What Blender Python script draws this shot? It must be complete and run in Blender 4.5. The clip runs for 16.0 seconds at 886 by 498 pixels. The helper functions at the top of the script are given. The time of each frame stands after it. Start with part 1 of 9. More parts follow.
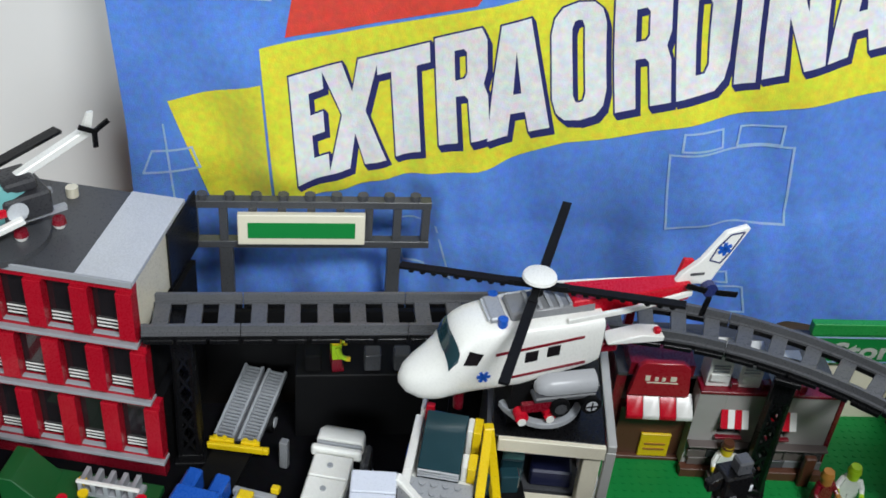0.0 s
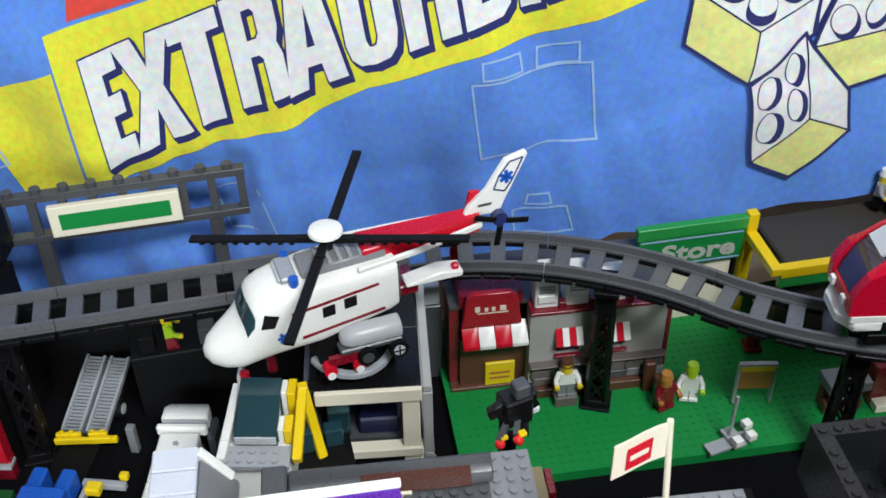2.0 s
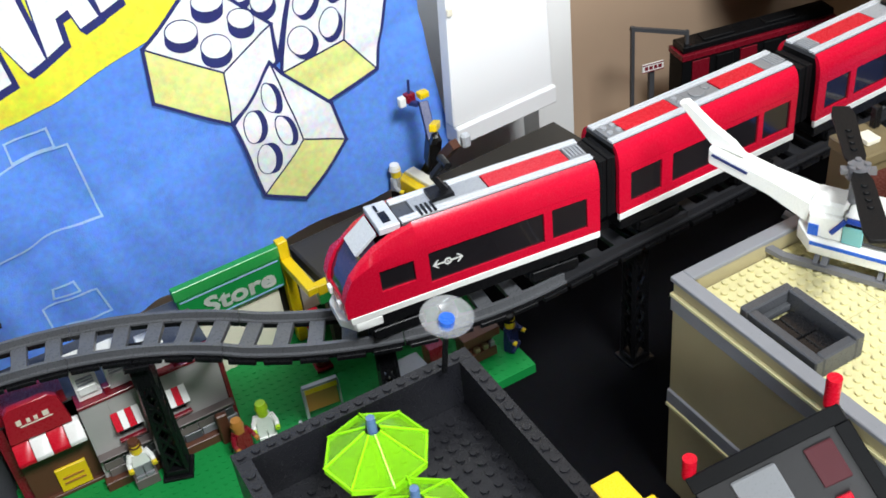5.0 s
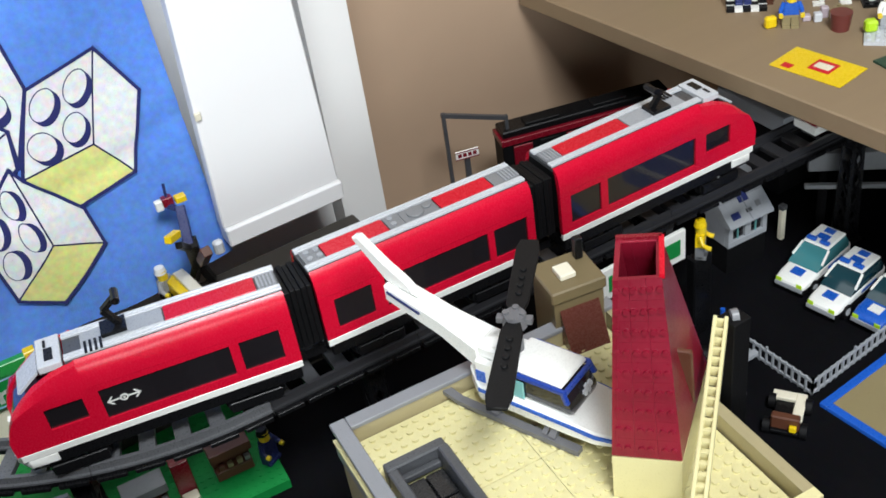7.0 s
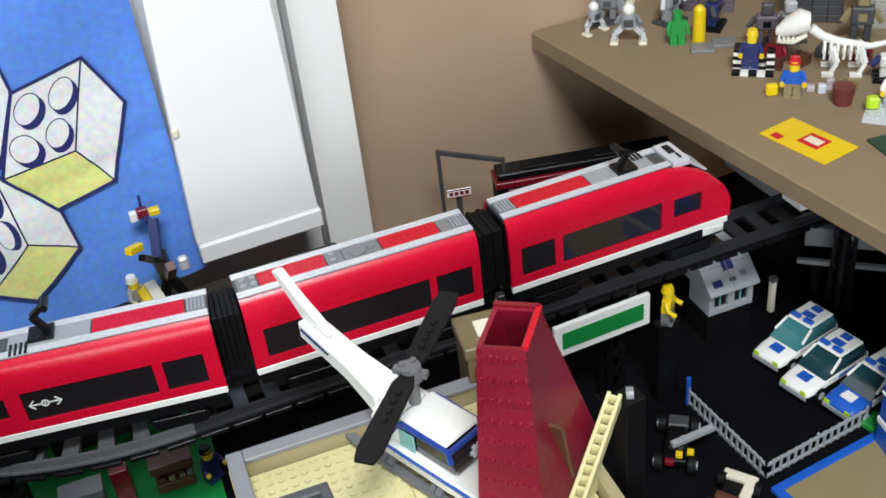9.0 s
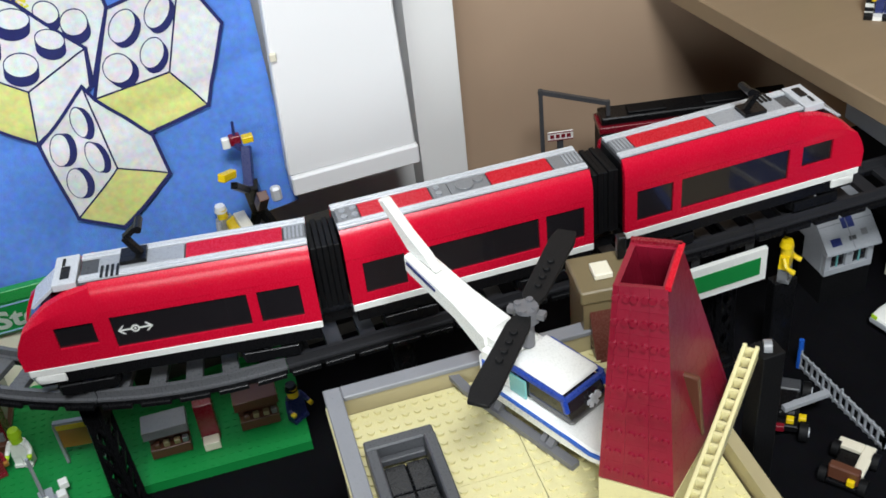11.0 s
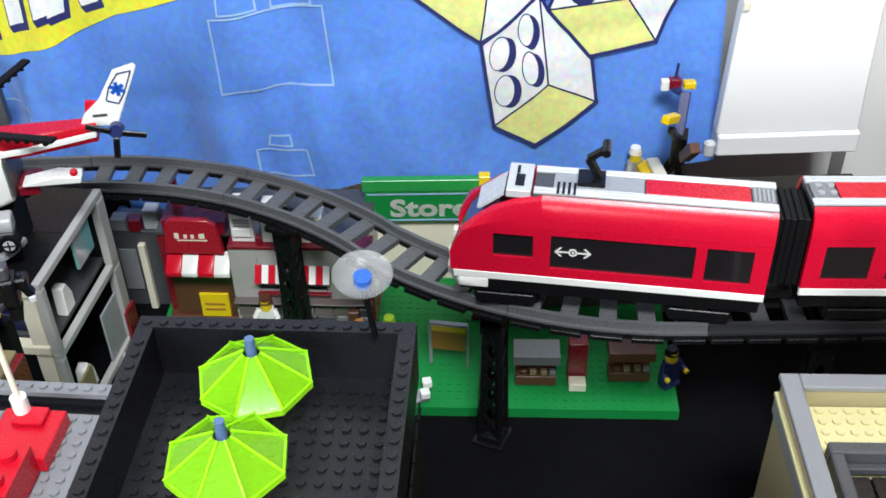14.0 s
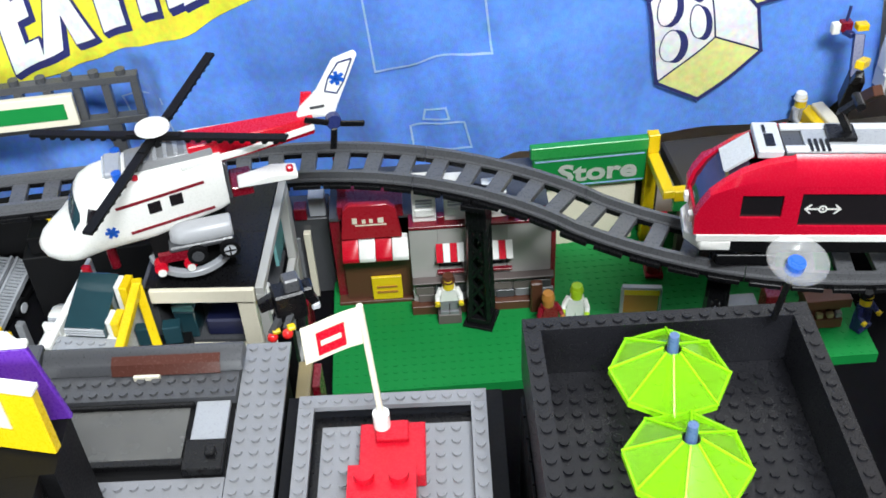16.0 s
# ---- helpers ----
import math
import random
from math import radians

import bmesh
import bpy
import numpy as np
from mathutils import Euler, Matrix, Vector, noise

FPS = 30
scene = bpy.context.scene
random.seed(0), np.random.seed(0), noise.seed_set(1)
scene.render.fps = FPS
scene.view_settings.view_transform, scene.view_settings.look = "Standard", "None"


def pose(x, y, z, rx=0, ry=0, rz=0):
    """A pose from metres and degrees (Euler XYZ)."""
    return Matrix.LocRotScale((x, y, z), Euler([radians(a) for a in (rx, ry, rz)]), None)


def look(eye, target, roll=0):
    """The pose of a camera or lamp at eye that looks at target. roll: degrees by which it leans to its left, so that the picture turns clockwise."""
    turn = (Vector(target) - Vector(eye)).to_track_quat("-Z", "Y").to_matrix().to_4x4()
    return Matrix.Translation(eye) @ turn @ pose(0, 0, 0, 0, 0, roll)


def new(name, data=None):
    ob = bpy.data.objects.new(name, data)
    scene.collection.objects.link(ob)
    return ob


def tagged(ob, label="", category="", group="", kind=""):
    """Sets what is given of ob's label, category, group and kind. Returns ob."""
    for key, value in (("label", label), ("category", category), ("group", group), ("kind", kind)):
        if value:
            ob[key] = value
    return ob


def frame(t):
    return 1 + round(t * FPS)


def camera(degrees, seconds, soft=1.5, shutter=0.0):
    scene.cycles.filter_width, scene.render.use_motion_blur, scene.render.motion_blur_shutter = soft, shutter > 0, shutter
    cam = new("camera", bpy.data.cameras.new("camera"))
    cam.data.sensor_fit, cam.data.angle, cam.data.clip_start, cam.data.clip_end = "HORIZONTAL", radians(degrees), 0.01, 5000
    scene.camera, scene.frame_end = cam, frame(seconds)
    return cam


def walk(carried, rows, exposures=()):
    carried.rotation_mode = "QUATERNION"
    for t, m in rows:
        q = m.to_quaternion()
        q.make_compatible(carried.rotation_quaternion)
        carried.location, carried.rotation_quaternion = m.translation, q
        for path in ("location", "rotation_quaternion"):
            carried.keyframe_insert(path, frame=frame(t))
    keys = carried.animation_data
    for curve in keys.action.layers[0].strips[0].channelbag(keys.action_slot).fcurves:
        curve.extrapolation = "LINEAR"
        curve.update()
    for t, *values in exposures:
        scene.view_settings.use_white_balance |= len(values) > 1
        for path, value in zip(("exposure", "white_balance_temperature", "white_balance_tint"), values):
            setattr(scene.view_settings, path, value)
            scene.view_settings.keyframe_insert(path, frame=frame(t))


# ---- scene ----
cam = camera(44.33, 16.0, soft=1.7, shutter=0.0)
PATH = [
    (0, pose(-0.4092, 0.0664, 0.7286, 54.23, -4.39, -5.68)),
    (0.5, pose(-0.3919, 0.0626, 0.7289, 54.00, -3.26, -6.97)),
    (1, pose(-0.3706, 0.0625, 0.7293, 52.94, -1.85, -8.92)),
    (1.5, pose(-0.3383, 0.0635, 0.7344, 52.04, -0.61, -10.45)),
    (2, pose(-0.3032, 0.0540, 0.7380, 51.36, 0.66, -13.00)),
    (2.5, pose(-0.2793, 0.0326, 0.7404, 50.57, 1.03, -15.24)),
    (3, pose(-0.2463, 0.0203, 0.7425, 50.16, 1.63, -17.01)),
    (3.5, pose(-0.2148, 0.0111, 0.7456, 49.72, 2.34, -19.84)),
    (4, pose(-0.1799, 0.0054, 0.7489, 50.37, 4.07, -23.55)),
    (4.5, pose(-0.1601, 0.0036, 0.7485, 50.80, 3.06, -27.39)),
    (5, pose(-0.1422, -0.0155, 0.7379, 52.26, 5.71, -34.57)),
    (5.2, pose(-0.1319, -0.0211, 0.7394, 52.43, 5.91, -36.01)),
    (7.3, pose(0.1767, -0.1004, 0.7653, 53.09, 6.98, -30.12)),
    (7.5, pose(0.1994, -0.1032, 0.7756, 52.75, 6.40, -28.79)),
    (7.7, pose(0.2190, -0.1180, 0.7739, 53.58, 6.36, -28.19)),
    (8, pose(0.2424, -0.1333, 0.7765, 54.12, 7.13, -27.64)),
    (8.2, pose(0.2473, -0.1418, 0.7737, 54.64, 6.68, -26.65)),
    (10.3, pose(0.2367, -0.1032, 0.7272, 54.39, 5.09, -21.99)),
    (10.5, pose(0.2326, -0.0960, 0.7244, 53.98, 4.94, -20.95)),
    (11, pose(0.2227, -0.0971, 0.7167, 53.16, 5.34, -20.20)),
    (11.5, pose(0.2166, -0.0891, 0.7150, 53.43, 5.33, -18.70)),
    (12, pose(0.2059, -0.0957, 0.7163, 54.42, 5.00, -16.09)),
    (12.5, pose(0.1853, -0.0865, 0.7112, 54.84, 3.72, -14.44)),
    (13, pose(0.1715, -0.0793, 0.7042, 54.89, 2.24, -11.52)),
    (13.5, pose(0.1255, -0.0579, 0.6975, 53.82, 1.24, -6.99)),
    (14, pose(0.0795, -0.0370, 0.6916, 51.96, 1.00, -1.92)),
    (14.5, pose(0.0242, -0.0150, 0.6912, 51.21, 0.99, 0.48)),
    (15, pose(-0.0447, 0.0009, 0.6928, 50.59, 3.08, -0.91)),
    (15.3, pose(-0.0777, 0.0076, 0.6896, 50.28, 4.27, -3.84)),
    (15.5, pose(-0.1009, 0.0135, 0.6971, 49.43, 2.90, -5.08)),
    (16, pose(-0.1266, 0.0060, 0.7057, 48.86, 2.53, -7.71)),
]
walk(cam, PATH, exposures=[(0, -0.33), (1.5, -0.22), (2.5, -0.1), (3.5, 0.05), (5.0, 0.2), (7.5, -0.15), (10.5, -0.2), (12.0, -0.15), (13.5, 0.05), (14.5, 0.29), (16, 0.38)])

# ---- world, lamps and exposure ----
world = bpy.data.worlds.new("room_world")
world.use_nodes = True
scene.world = world
wn = world.node_tree.nodes
sky = world.node_tree.nodes.new("ShaderNodeTexSky")
sky.sky_type = 'NISHITA'
sky.sun_disc = False
sky.sun_elevation, sky.sun_rotation = radians(40), radians(160)
world.node_tree.links.new(sky.outputs["Color"], wn["Background"].inputs["Color"])
wn["Background"].inputs["Strength"].default_value = 0.08


def lamp(name, m, sx, sy, watts, colour):
    d = bpy.data.lights.new(name, 'AREA')
    d.shape, d.size, d.size_y, d.energy, d.color = 'RECTANGLE', sx, sy, watts, colour
    ob = new(name, d)
    ob.matrix_world = m
    return ob


# ceiling lamp over the table and an added soft fill behind the camera
lamp("ceiling_lamp", look((0.20, -0.72, 2.08), (0.10, 0.60, 0.20)), 0.70, 0.40, 60.0, (0.925, 0.97, 1.0))
lamp("front_fill_light", look((-1.25, -2.30, 1.05), (-0.25, 0.85, 0.40)), 1.9, 1.3, 78.0, (0.90, 0.97, 1.0))

# ---- materials ----
def nodes_of(name):
    m = bpy.data.materials.new(name)
    m.use_nodes = True
    return m, m.node_tree.nodes, m.node_tree.links, m.node_tree.nodes["Principled BSDF"]


def plastic(name, rgb, rough=0.28, spread=0.10, bump=0.02, grain=900.0, metal=0.0, coat=0.0):
    """Moulded plastic: slight colour spread, dust and fine scratches."""
    m, n, l, p = nodes_of(name)
    co = n.new("ShaderNodeTexCoord")
    big, fine = n.new("ShaderNodeTexNoise"), n.new("ShaderNodeTexNoise")
    big.inputs["Scale"].default_value, fine.inputs["Scale"].default_value = 22.0, grain
    big.inputs["Detail"].default_value, fine.inputs["Detail"].default_value = 4.0, 3.0
    l.new(co.outputs["Object"], big.inputs["Vector"]), l.new(co.outputs["Object"], fine.inputs["Vector"])
    mix = n.new("ShaderNodeMix")
    mix.data_type = 'RGBA'
    lo = [max(0.0, c * (1 - spread)) for c in rgb]
    hi = [min(1.0, c * (1 + spread) + 0.004) for c in rgb]
    mix.inputs["A"].default_value, mix.inputs["B"].default_value = (*lo, 1), (*hi, 1)
    l.new(big.outputs["Fac"], mix.inputs["Factor"])
    l.new(mix.outputs["Result"], p.inputs["Base Color"])
    ramp = n.new("ShaderNodeMapRange")
    ramp.inputs["From Min"].default_value, ramp.inputs["From Max"].default_value = 0.3, 0.7
    ramp.inputs["To Min"].default_value, ramp.inputs["To Max"].default_value = max(0.03, rough - 0.08), rough + 0.12
    l.new(fine.outputs["Fac"], ramp.inputs["Value"]), l.new(ramp.outputs["Result"], p.inputs["Roughness"])
    b = n.new("ShaderNodeBump")
    b.inputs["Strength"].default_value, b.inputs["Distance"].default_value = bump, 0.001
    l.new(fine.outputs["Fac"], b.inputs["Height"]), l.new(b.outputs["Normal"], p.inputs["Normal"])
    p.inputs["Metallic"].default_value = metal
    p.inputs["Coat Weight"].default_value = coat
    return m


def cloth(name, rgb, lift=0.015):
    """Printed terry towel: woven relief, faded patches."""
    m, n, l, p = nodes_of(name)
    co = n.new("ShaderNodeTexCoord")
    weave, patch, fade = n.new("ShaderNodeTexNoise"), n.new("ShaderNodeTexNoise"), n.new("ShaderNodeTexNoise")
    weave.inputs["Scale"].default_value, patch.inputs["Scale"].default_value, fade.inputs["Scale"].default_value = 650.0, 11.0, 150.0
    for x in (weave, patch, fade):
        x.inputs["Detail"].default_value = 5.0
        l.new(co.outputs["Object"], x.inputs["Vector"])
    a, b = n.new("ShaderNodeMix"), n.new("ShaderNodeMix")
    a.data_type = b.data_type = 'RGBA'
    a.inputs["A"].default_value = (*[c * 0.92 for c in rgb], 1)
    a.inputs["B"].default_value = (*[min(1, c * 1.50 + lift) for c in rgb], 1)
    l.new(patch.outputs["Fac"], a.inputs["Factor"])
    b.blend_type = 'MULTIPLY'
    b.inputs["Factor"].default_value = 0.50
    l.new(a.outputs["Result"], b.inputs["A"]), l.new(fade.outputs["Color"], b.inputs["B"])
    l.new(b.outputs["Result"], p.inputs["Base Color"])
    bp = n.new("ShaderNodeBump")
    bp.inputs["Strength"].default_value, bp.inputs["Distance"].default_value = 0.5, 0.001
    l.new(weave.outputs["Fac"], bp.inputs["Height"]), l.new(bp.outputs["Normal"], p.inputs["Normal"])
    p.inputs["Roughness"].default_value, p.inputs["Specular IOR Level"].default_value = 0.95, 0.1
    p.inputs["Sheen Weight"].default_value = 0.25
    return m


def clear(name, rgb, rough=0.08, weight=0.85):
    m, n, l, p = nodes_of(name)
    p.inputs["Base Color"].default_value = (*rgb, 1)
    p.inputs["Roughness"].default_value = rough
    p.inputs["Transmission Weight"].default_value = weight
    p.inputs["IOR"].default_value = 1.3
    return m


def sheer(name, rgb, alpha, rough=0.12):
    """Thin see-through plastic."""
    m, n, l, p = nodes_of(name)
    noise = n.new("ShaderNodeTexNoise")
    noise.inputs["Scale"].default_value = 90.0
    ramp = n.new("ShaderNodeMapRange")
    ramp.inputs["To Min"].default_value, ramp.inputs["To Max"].default_value = alpha - 0.05, alpha + 0.05
    l.new(noise.outputs["Fac"], ramp.inputs["Value"]), l.new(ramp.outputs["Result"], p.inputs["Alpha"])
    p.inputs["Base Color"].default_value = (*rgb, 1)
    p.inputs["Roughness"].default_value = rough
    return m


def board(name, rgb, scale=(3.0, 60.0, 60.0), contrast=0.22):
    """Wood or card with long grain."""
    m, n, l, p = nodes_of(name)
    co, mp = n.new("ShaderNodeTexCoord"), n.new("ShaderNodeMapping")
    mp.inputs["Scale"].default_value = scale
    g, s = n.new("ShaderNodeTexNoise"), n.new("ShaderNodeTexNoise")
    g.inputs["Scale"].default_value, g.inputs["Detail"].default_value = 1.0, 6.0
    s.inputs["Scale"].default_value, s.inputs["Detail"].default_value = 6.0, 4.0
    l.new(co.outputs["Object"], mp.inputs["Vector"]), l.new(mp.outputs["Vector"], g.inputs["Vector"]), l.new(co.outputs["Object"], s.inputs["Vector"])
    add = n.new("ShaderNodeMath")
    add.operation = 'MULTIPLY_ADD'
    add.inputs[1].default_value, add.inputs[2].default_value = 0.5, 0.0
    l.new(g.outputs["Fac"], add.inputs[0])
    add2 = n.new("ShaderNodeMath")
    add2.operation = 'MULTIPLY_ADD'
    add2.inputs[1].default_value = 0.5
    l.new(s.outputs["Fac"], add2.inputs[0]), l.new(add.outputs["Value"], add2.inputs[2])
    mix = n.new("ShaderNodeMix")
    mix.data_type = 'RGBA'
    mix.inputs["A"].default_value = (*[c * (1 - contrast) for c in rgb], 1)
    mix.inputs["B"].default_value = (*[min(1, c * (1 + contrast)) for c in rgb], 1)
    l.new(add2.outputs["Value"], mix.inputs["Factor"]), l.new(mix.outputs["Result"], p.inputs["Base Color"])
    b = n.new("ShaderNodeBump")
    b.inputs["Strength"].default_value, b.inputs["Distance"].default_value = 0.1, 0.001
    l.new(g.outputs["Fac"], b.inputs["Height"]), l.new(b.outputs["Normal"], p.inputs["Normal"])
    p.inputs["Roughness"].default_value = 0.6
    return m


RED = plastic("red_plastic", (0.56, 0.004, 0.020), 0.25)
RED.node_tree.nodes["Principled BSDF"].inputs["Specular IOR Level"].default_value = 0.3
TRAINRED = plastic("train_red_plastic", (0.60, 0.003, 0.028), 0.24)
TRAINRED.node_tree.nodes["Principled BSDF"].inputs["Specular IOR Level"].default_value = 0.35
DKRED = plastic("dark_red_plastic", (0.19, 0.004, 0.014), 0.25, coat=0.1)
WHITE = plastic("white_plastic", (0.84, 0.84, 0.80), 0.28, 0.04)
CREAM = plastic("aged_white_plastic", (0.78, 0.73, 0.58), 0.3, 0.06)
BLACK = plastic("black_plastic", (0.0032, 0.0032, 0.0040), 0.30)
BLACK.node_tree.nodes["Principled BSDF"].inputs["Specular IOR Level"].default_value = 0.28
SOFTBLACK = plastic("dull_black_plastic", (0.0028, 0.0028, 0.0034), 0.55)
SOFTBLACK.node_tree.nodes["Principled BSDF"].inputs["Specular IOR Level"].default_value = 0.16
SIGNRED = plastic("sign_red_plastic", (0.36, 0.008, 0.02), 0.3)
# darker copy of the track grey: shade under the train put into the colour
SHADETRACK = plastic("shaded_track_plastic", (0.022, 0.022, 0.025), 0.35)
TRACKGREY = plastic("track_grey_plastic", (0.098, 0.100, 0.107), 0.3)
DKGREY = plastic("dark_grey_plastic", (0.062, 0.064, 0.070), 0.32)
MIDGREY = plastic("stone_grey_plastic", (0.20, 0.205, 0.215), 0.32)
LTGREY = plastic("light_grey_plastic", (0.33, 0.345, 0.37), 0.3)
ROOFGREY = plastic("bluish_grey_plastic", (0.215, 0.220, 0.236), 0.34, 0.12)
SILVER = plastic("silver_grey_plastic", (0.55, 0.57, 0.60), 0.25)
YELLOW = plastic("yellow_plastic", (0.80, 0.56, 0.005), 0.28)
SKIN = plastic("figure_yellow_plastic", (0.82, 0.60, 0.02), 0.3)
GREEN = plastic("green_plastic", (0.005, 0.22, 0.044), 0.45)
GREEN.node_tree.nodes["Principled BSDF"].inputs["Specular IOR Level"].default_value = 0.25
BRIGHTGREEN = plastic("bright_green_plastic", (0.02, 0.30, 0.06), 0.3)
LIME = plastic("lime_plastic", (0.45, 0.70, 0.02), 0.3)
BLUE = plastic("blue_plastic", (0.012, 0.10, 0.50), 0.28)
NAVY = plastic("dark_blue_plastic", (0.02, 0.03, 0.13), 0.3)
TAN = plastic("tan_plastic", (0.68, 0.62, 0.33), 0.32)
DKTAN = plastic("dark_tan_plastic", (0.26, 0.21, 0.105), 0.35)
BROWN = plastic("brown_plastic", (0.10, 0.035, 0.018), 0.35)
ORANGE = plastic("orange_brown_plastic", (0.40, 0.17, 0.03), 0.35)
PURPLE = plastic("purple_plastic", (0.12, 0.03, 0.38), 0.28)
BRICKGREY = plastic("weathered_grey_plastic", (0.40, 0.39, 0.37), 0.4, 0.2)
SMOKE = plastic("smoked_glass", (0.012, 0.010, 0.012), 0.06, 0.3, 0.0, coat=0.5)
SCREEN = plastic("purple_tinted_glass", (0.045, 0.022, 0.045), 0.05, 0.2, 0.0, coat=0.6)
TEAL = plastic("teal_tinted_glass", (0.012, 0.046, 0.060), 0.05, 0.3, 0.0, coat=0.6)
PALETEAL = plastic("pale_teal_glass", (0.16, 0.42, 0.42), 0.08, 0.2, 0.0, coat=0.6)
NEON = sheer("neon_lime_clear_plastic", (0.34, 0.86, 0.012), 0.34, 0.10)
NEONEDGE = clear("neon_lime_edge_plastic", (0.46, 1.0, 0.02), 0.20, 0.25)
ROOFRED = plastic("crimson_roof_plastic", (0.215, 0.004, 0.020), 0.34, 0.35)
DKGREEN = plastic("dark_green_plastic", (0.003, 0.085, 0.018), 0.4)
GLASS = sheer("clear_plastic", (0.74, 0.75, 0.75), 0.16, 0.08)
TRANSRED = plastic("clear_red_plastic", (0.75, 0.02, 0.02), 0.1, coat=0.5)
C_BLUE = cloth("towel_blue", (0.098, 0.240, 0.73))
C_YELLOW = cloth("towel_yellow", (0.78, 0.70, 0.04))
C_PALEYEL = cloth("towel_pale_yellow", (0.74, 0.76, 0.24))
C_WHITE = cloth("towel_white", (0.86, 0.88, 0.87))
C_NAVY = cloth("towel_navy", (0.018, 0.022, 0.12))
C_RED = cloth("towel_red", (0.66, 0.06, 0.04))
C_LINE = cloth("towel_light_blue", (0.32, 0.48, 0.86))
TABLECLOTH = cloth("black_table_cloth", (0.0030, 0.0030, 0.0042), 0.005)
TABLECLOTH.node_tree.nodes["Principled BSDF"].inputs["Sheen Weight"].default_value = 0.0
TABLECLOTH.node_tree.nodes["Principled BSDF"].inputs["Specular IOR Level"].default_value = 0.04
WALLPAINT = board("white_wall_paint", (0.82, 0.81, 0.79), (2, 2, 2), 0.05)
# unseen room surfaces, kept dark so that they throw little bounce light
LOWBOUNCE = board("dark_low_bounce_paint", (0.13, 0.125, 0.12), (2, 2, 2), 0.06)
PANEL = board("white_board_paint", (0.88, 0.88, 0.88), (2, 2, 2), 0.04)
TANWALL = board("tan_wall_paint", (0.45, 0.315, 0.215), (3, 3, 3), 0.14)
SHELFWOOD = board("pale_wood", (0.262, 0.190, 0.115), (3, 50, 50), 0.16)
DARKLEDGE = board("dark_brown_board", (0.040, 0.035, 0.029), (4, 60, 60), 0.2)
FLOORWOOD = board("floor_boards", (0.30, 0.19, 0.10), (2, 30, 30), 0.25)

# ---- mesh helpers ----
ST, BR, PL = 0.008, 0.0096, 0.0032


def box(bm, x0, x1, y0, y1, z0, z1):
    v = [bm.verts.new((x, y, z)) for z in (z0, z1) for y in (y0, y1) for x in (x0, x1)]
    for f in ((0, 2, 3, 1), (4, 5, 7, 6), (0, 1, 5, 4), (2, 6, 7, 3), (0, 4, 6, 2), (1, 3, 7, 5)):
        bm.faces.new([v[i] for i in f])
    return v


def rod(bm, a, b, r0, r1=None, n=12):
    """A round bar or cone from a to b."""
    a, b = Vector(a), Vector(b)
    r1 = r0 if r1 is None else r1
    q = (b - a).to_track_quat('Z', 'Y').to_matrix()
    ring = [[bm.verts.new(c + q @ Vector((r * math.cos(k * math.tau / n), r * math.sin(k * math.tau / n), 0))) for k in range(n)] for c, r in ((a, r0), (b, r1))]
    for k in range(n):
        bm.faces.new((ring[0][k], ring[0][(k + 1) % n], ring[1][(k + 1) % n], ring[1][k]))
    bm.faces.new(ring[0][::-1]), bm.faces.new(ring[1])


def beam(bm, a, b, w, h=None):
    """A square bar from a to b."""
    a, b = Vector(a), Vector(b)
    h = w if h is None else h
    d = (b - a).normalized()
    side = d.cross(Vector((0, 0, 1)))
    side = (side if side.length > 1e-4 else Vector((1, 0, 0))).normalized()
    up = side.cross(d).normalized()
    r = [[bm.verts.new(p + side * (sx * w / 2) + up * (sy * h / 2)) for sx, sy in ((-1, -1), (1, -1), (1, 1), (-1, 1))] for p in (a, b)]
    for k in range(4):
        bm.faces.new((r[0][k], r[0][(k + 1) % 4], r[1][(k + 1) % 4], r[1][k]))
    bm.faces.new(r[0][::-1]), bm.faces.new(r[1])


def loft(bm, rings, close=True):
    """Joins rings of equally many points and caps the ends."""
    vs = [[bm.verts.new(p) for p in r] for r in rings]
    n = len(vs[0])
    for a, b in zip(vs, vs[1:]):
        for k in range(n):
            bm.faces.new((a[k], a[(k + 1) % n], b[(k + 1) % n], b[k]))
    if close:
        bm.faces.new(vs[0][::-1]), bm.faces.new(vs[-1])


def prism(bm, pts, y0, y1, plane='xz'):
    """A flat outline drawn out from y0 to y1 (plane xz), x0 to x1 (yz) or z0 to z1 (xy)."""
    put = {'xz': lambda p, d: (p[0], d, p[1]), 'yz': lambda p, d: (d, p[0], p[1]), 'xy': lambda p, d: (p[0], p[1], d)}[plane]
    loft(bm, [[put(p, d) for p in pts] for d in (y0, y1)])


def studs(bm, x0, y0, z, nx, ny, skip=None, n=8, high=0.0017):
    for i in range(nx):
        for j in range(ny):
            if skip and skip(i, j):
                continue
            cx, cy = x0 + (i + 0.5) * ST, y0 + (j + 0.5) * ST
            lo, hi = [], []
            for k in range(n):
                a = k * math.tau / n
                c, s = cx + 0.0024 * math.cos(a), cy + 0.0024 * math.sin(a)
                lo.append(bm.verts.new((c, s, z - 0.0002))), hi.append(bm.verts.new((c, s, z + high)))
            for k in range(n):
                bm.faces.new((lo[k], lo[(k + 1) % n], hi[(k + 1) % n], hi[k]))
            bm.faces.new(hi)


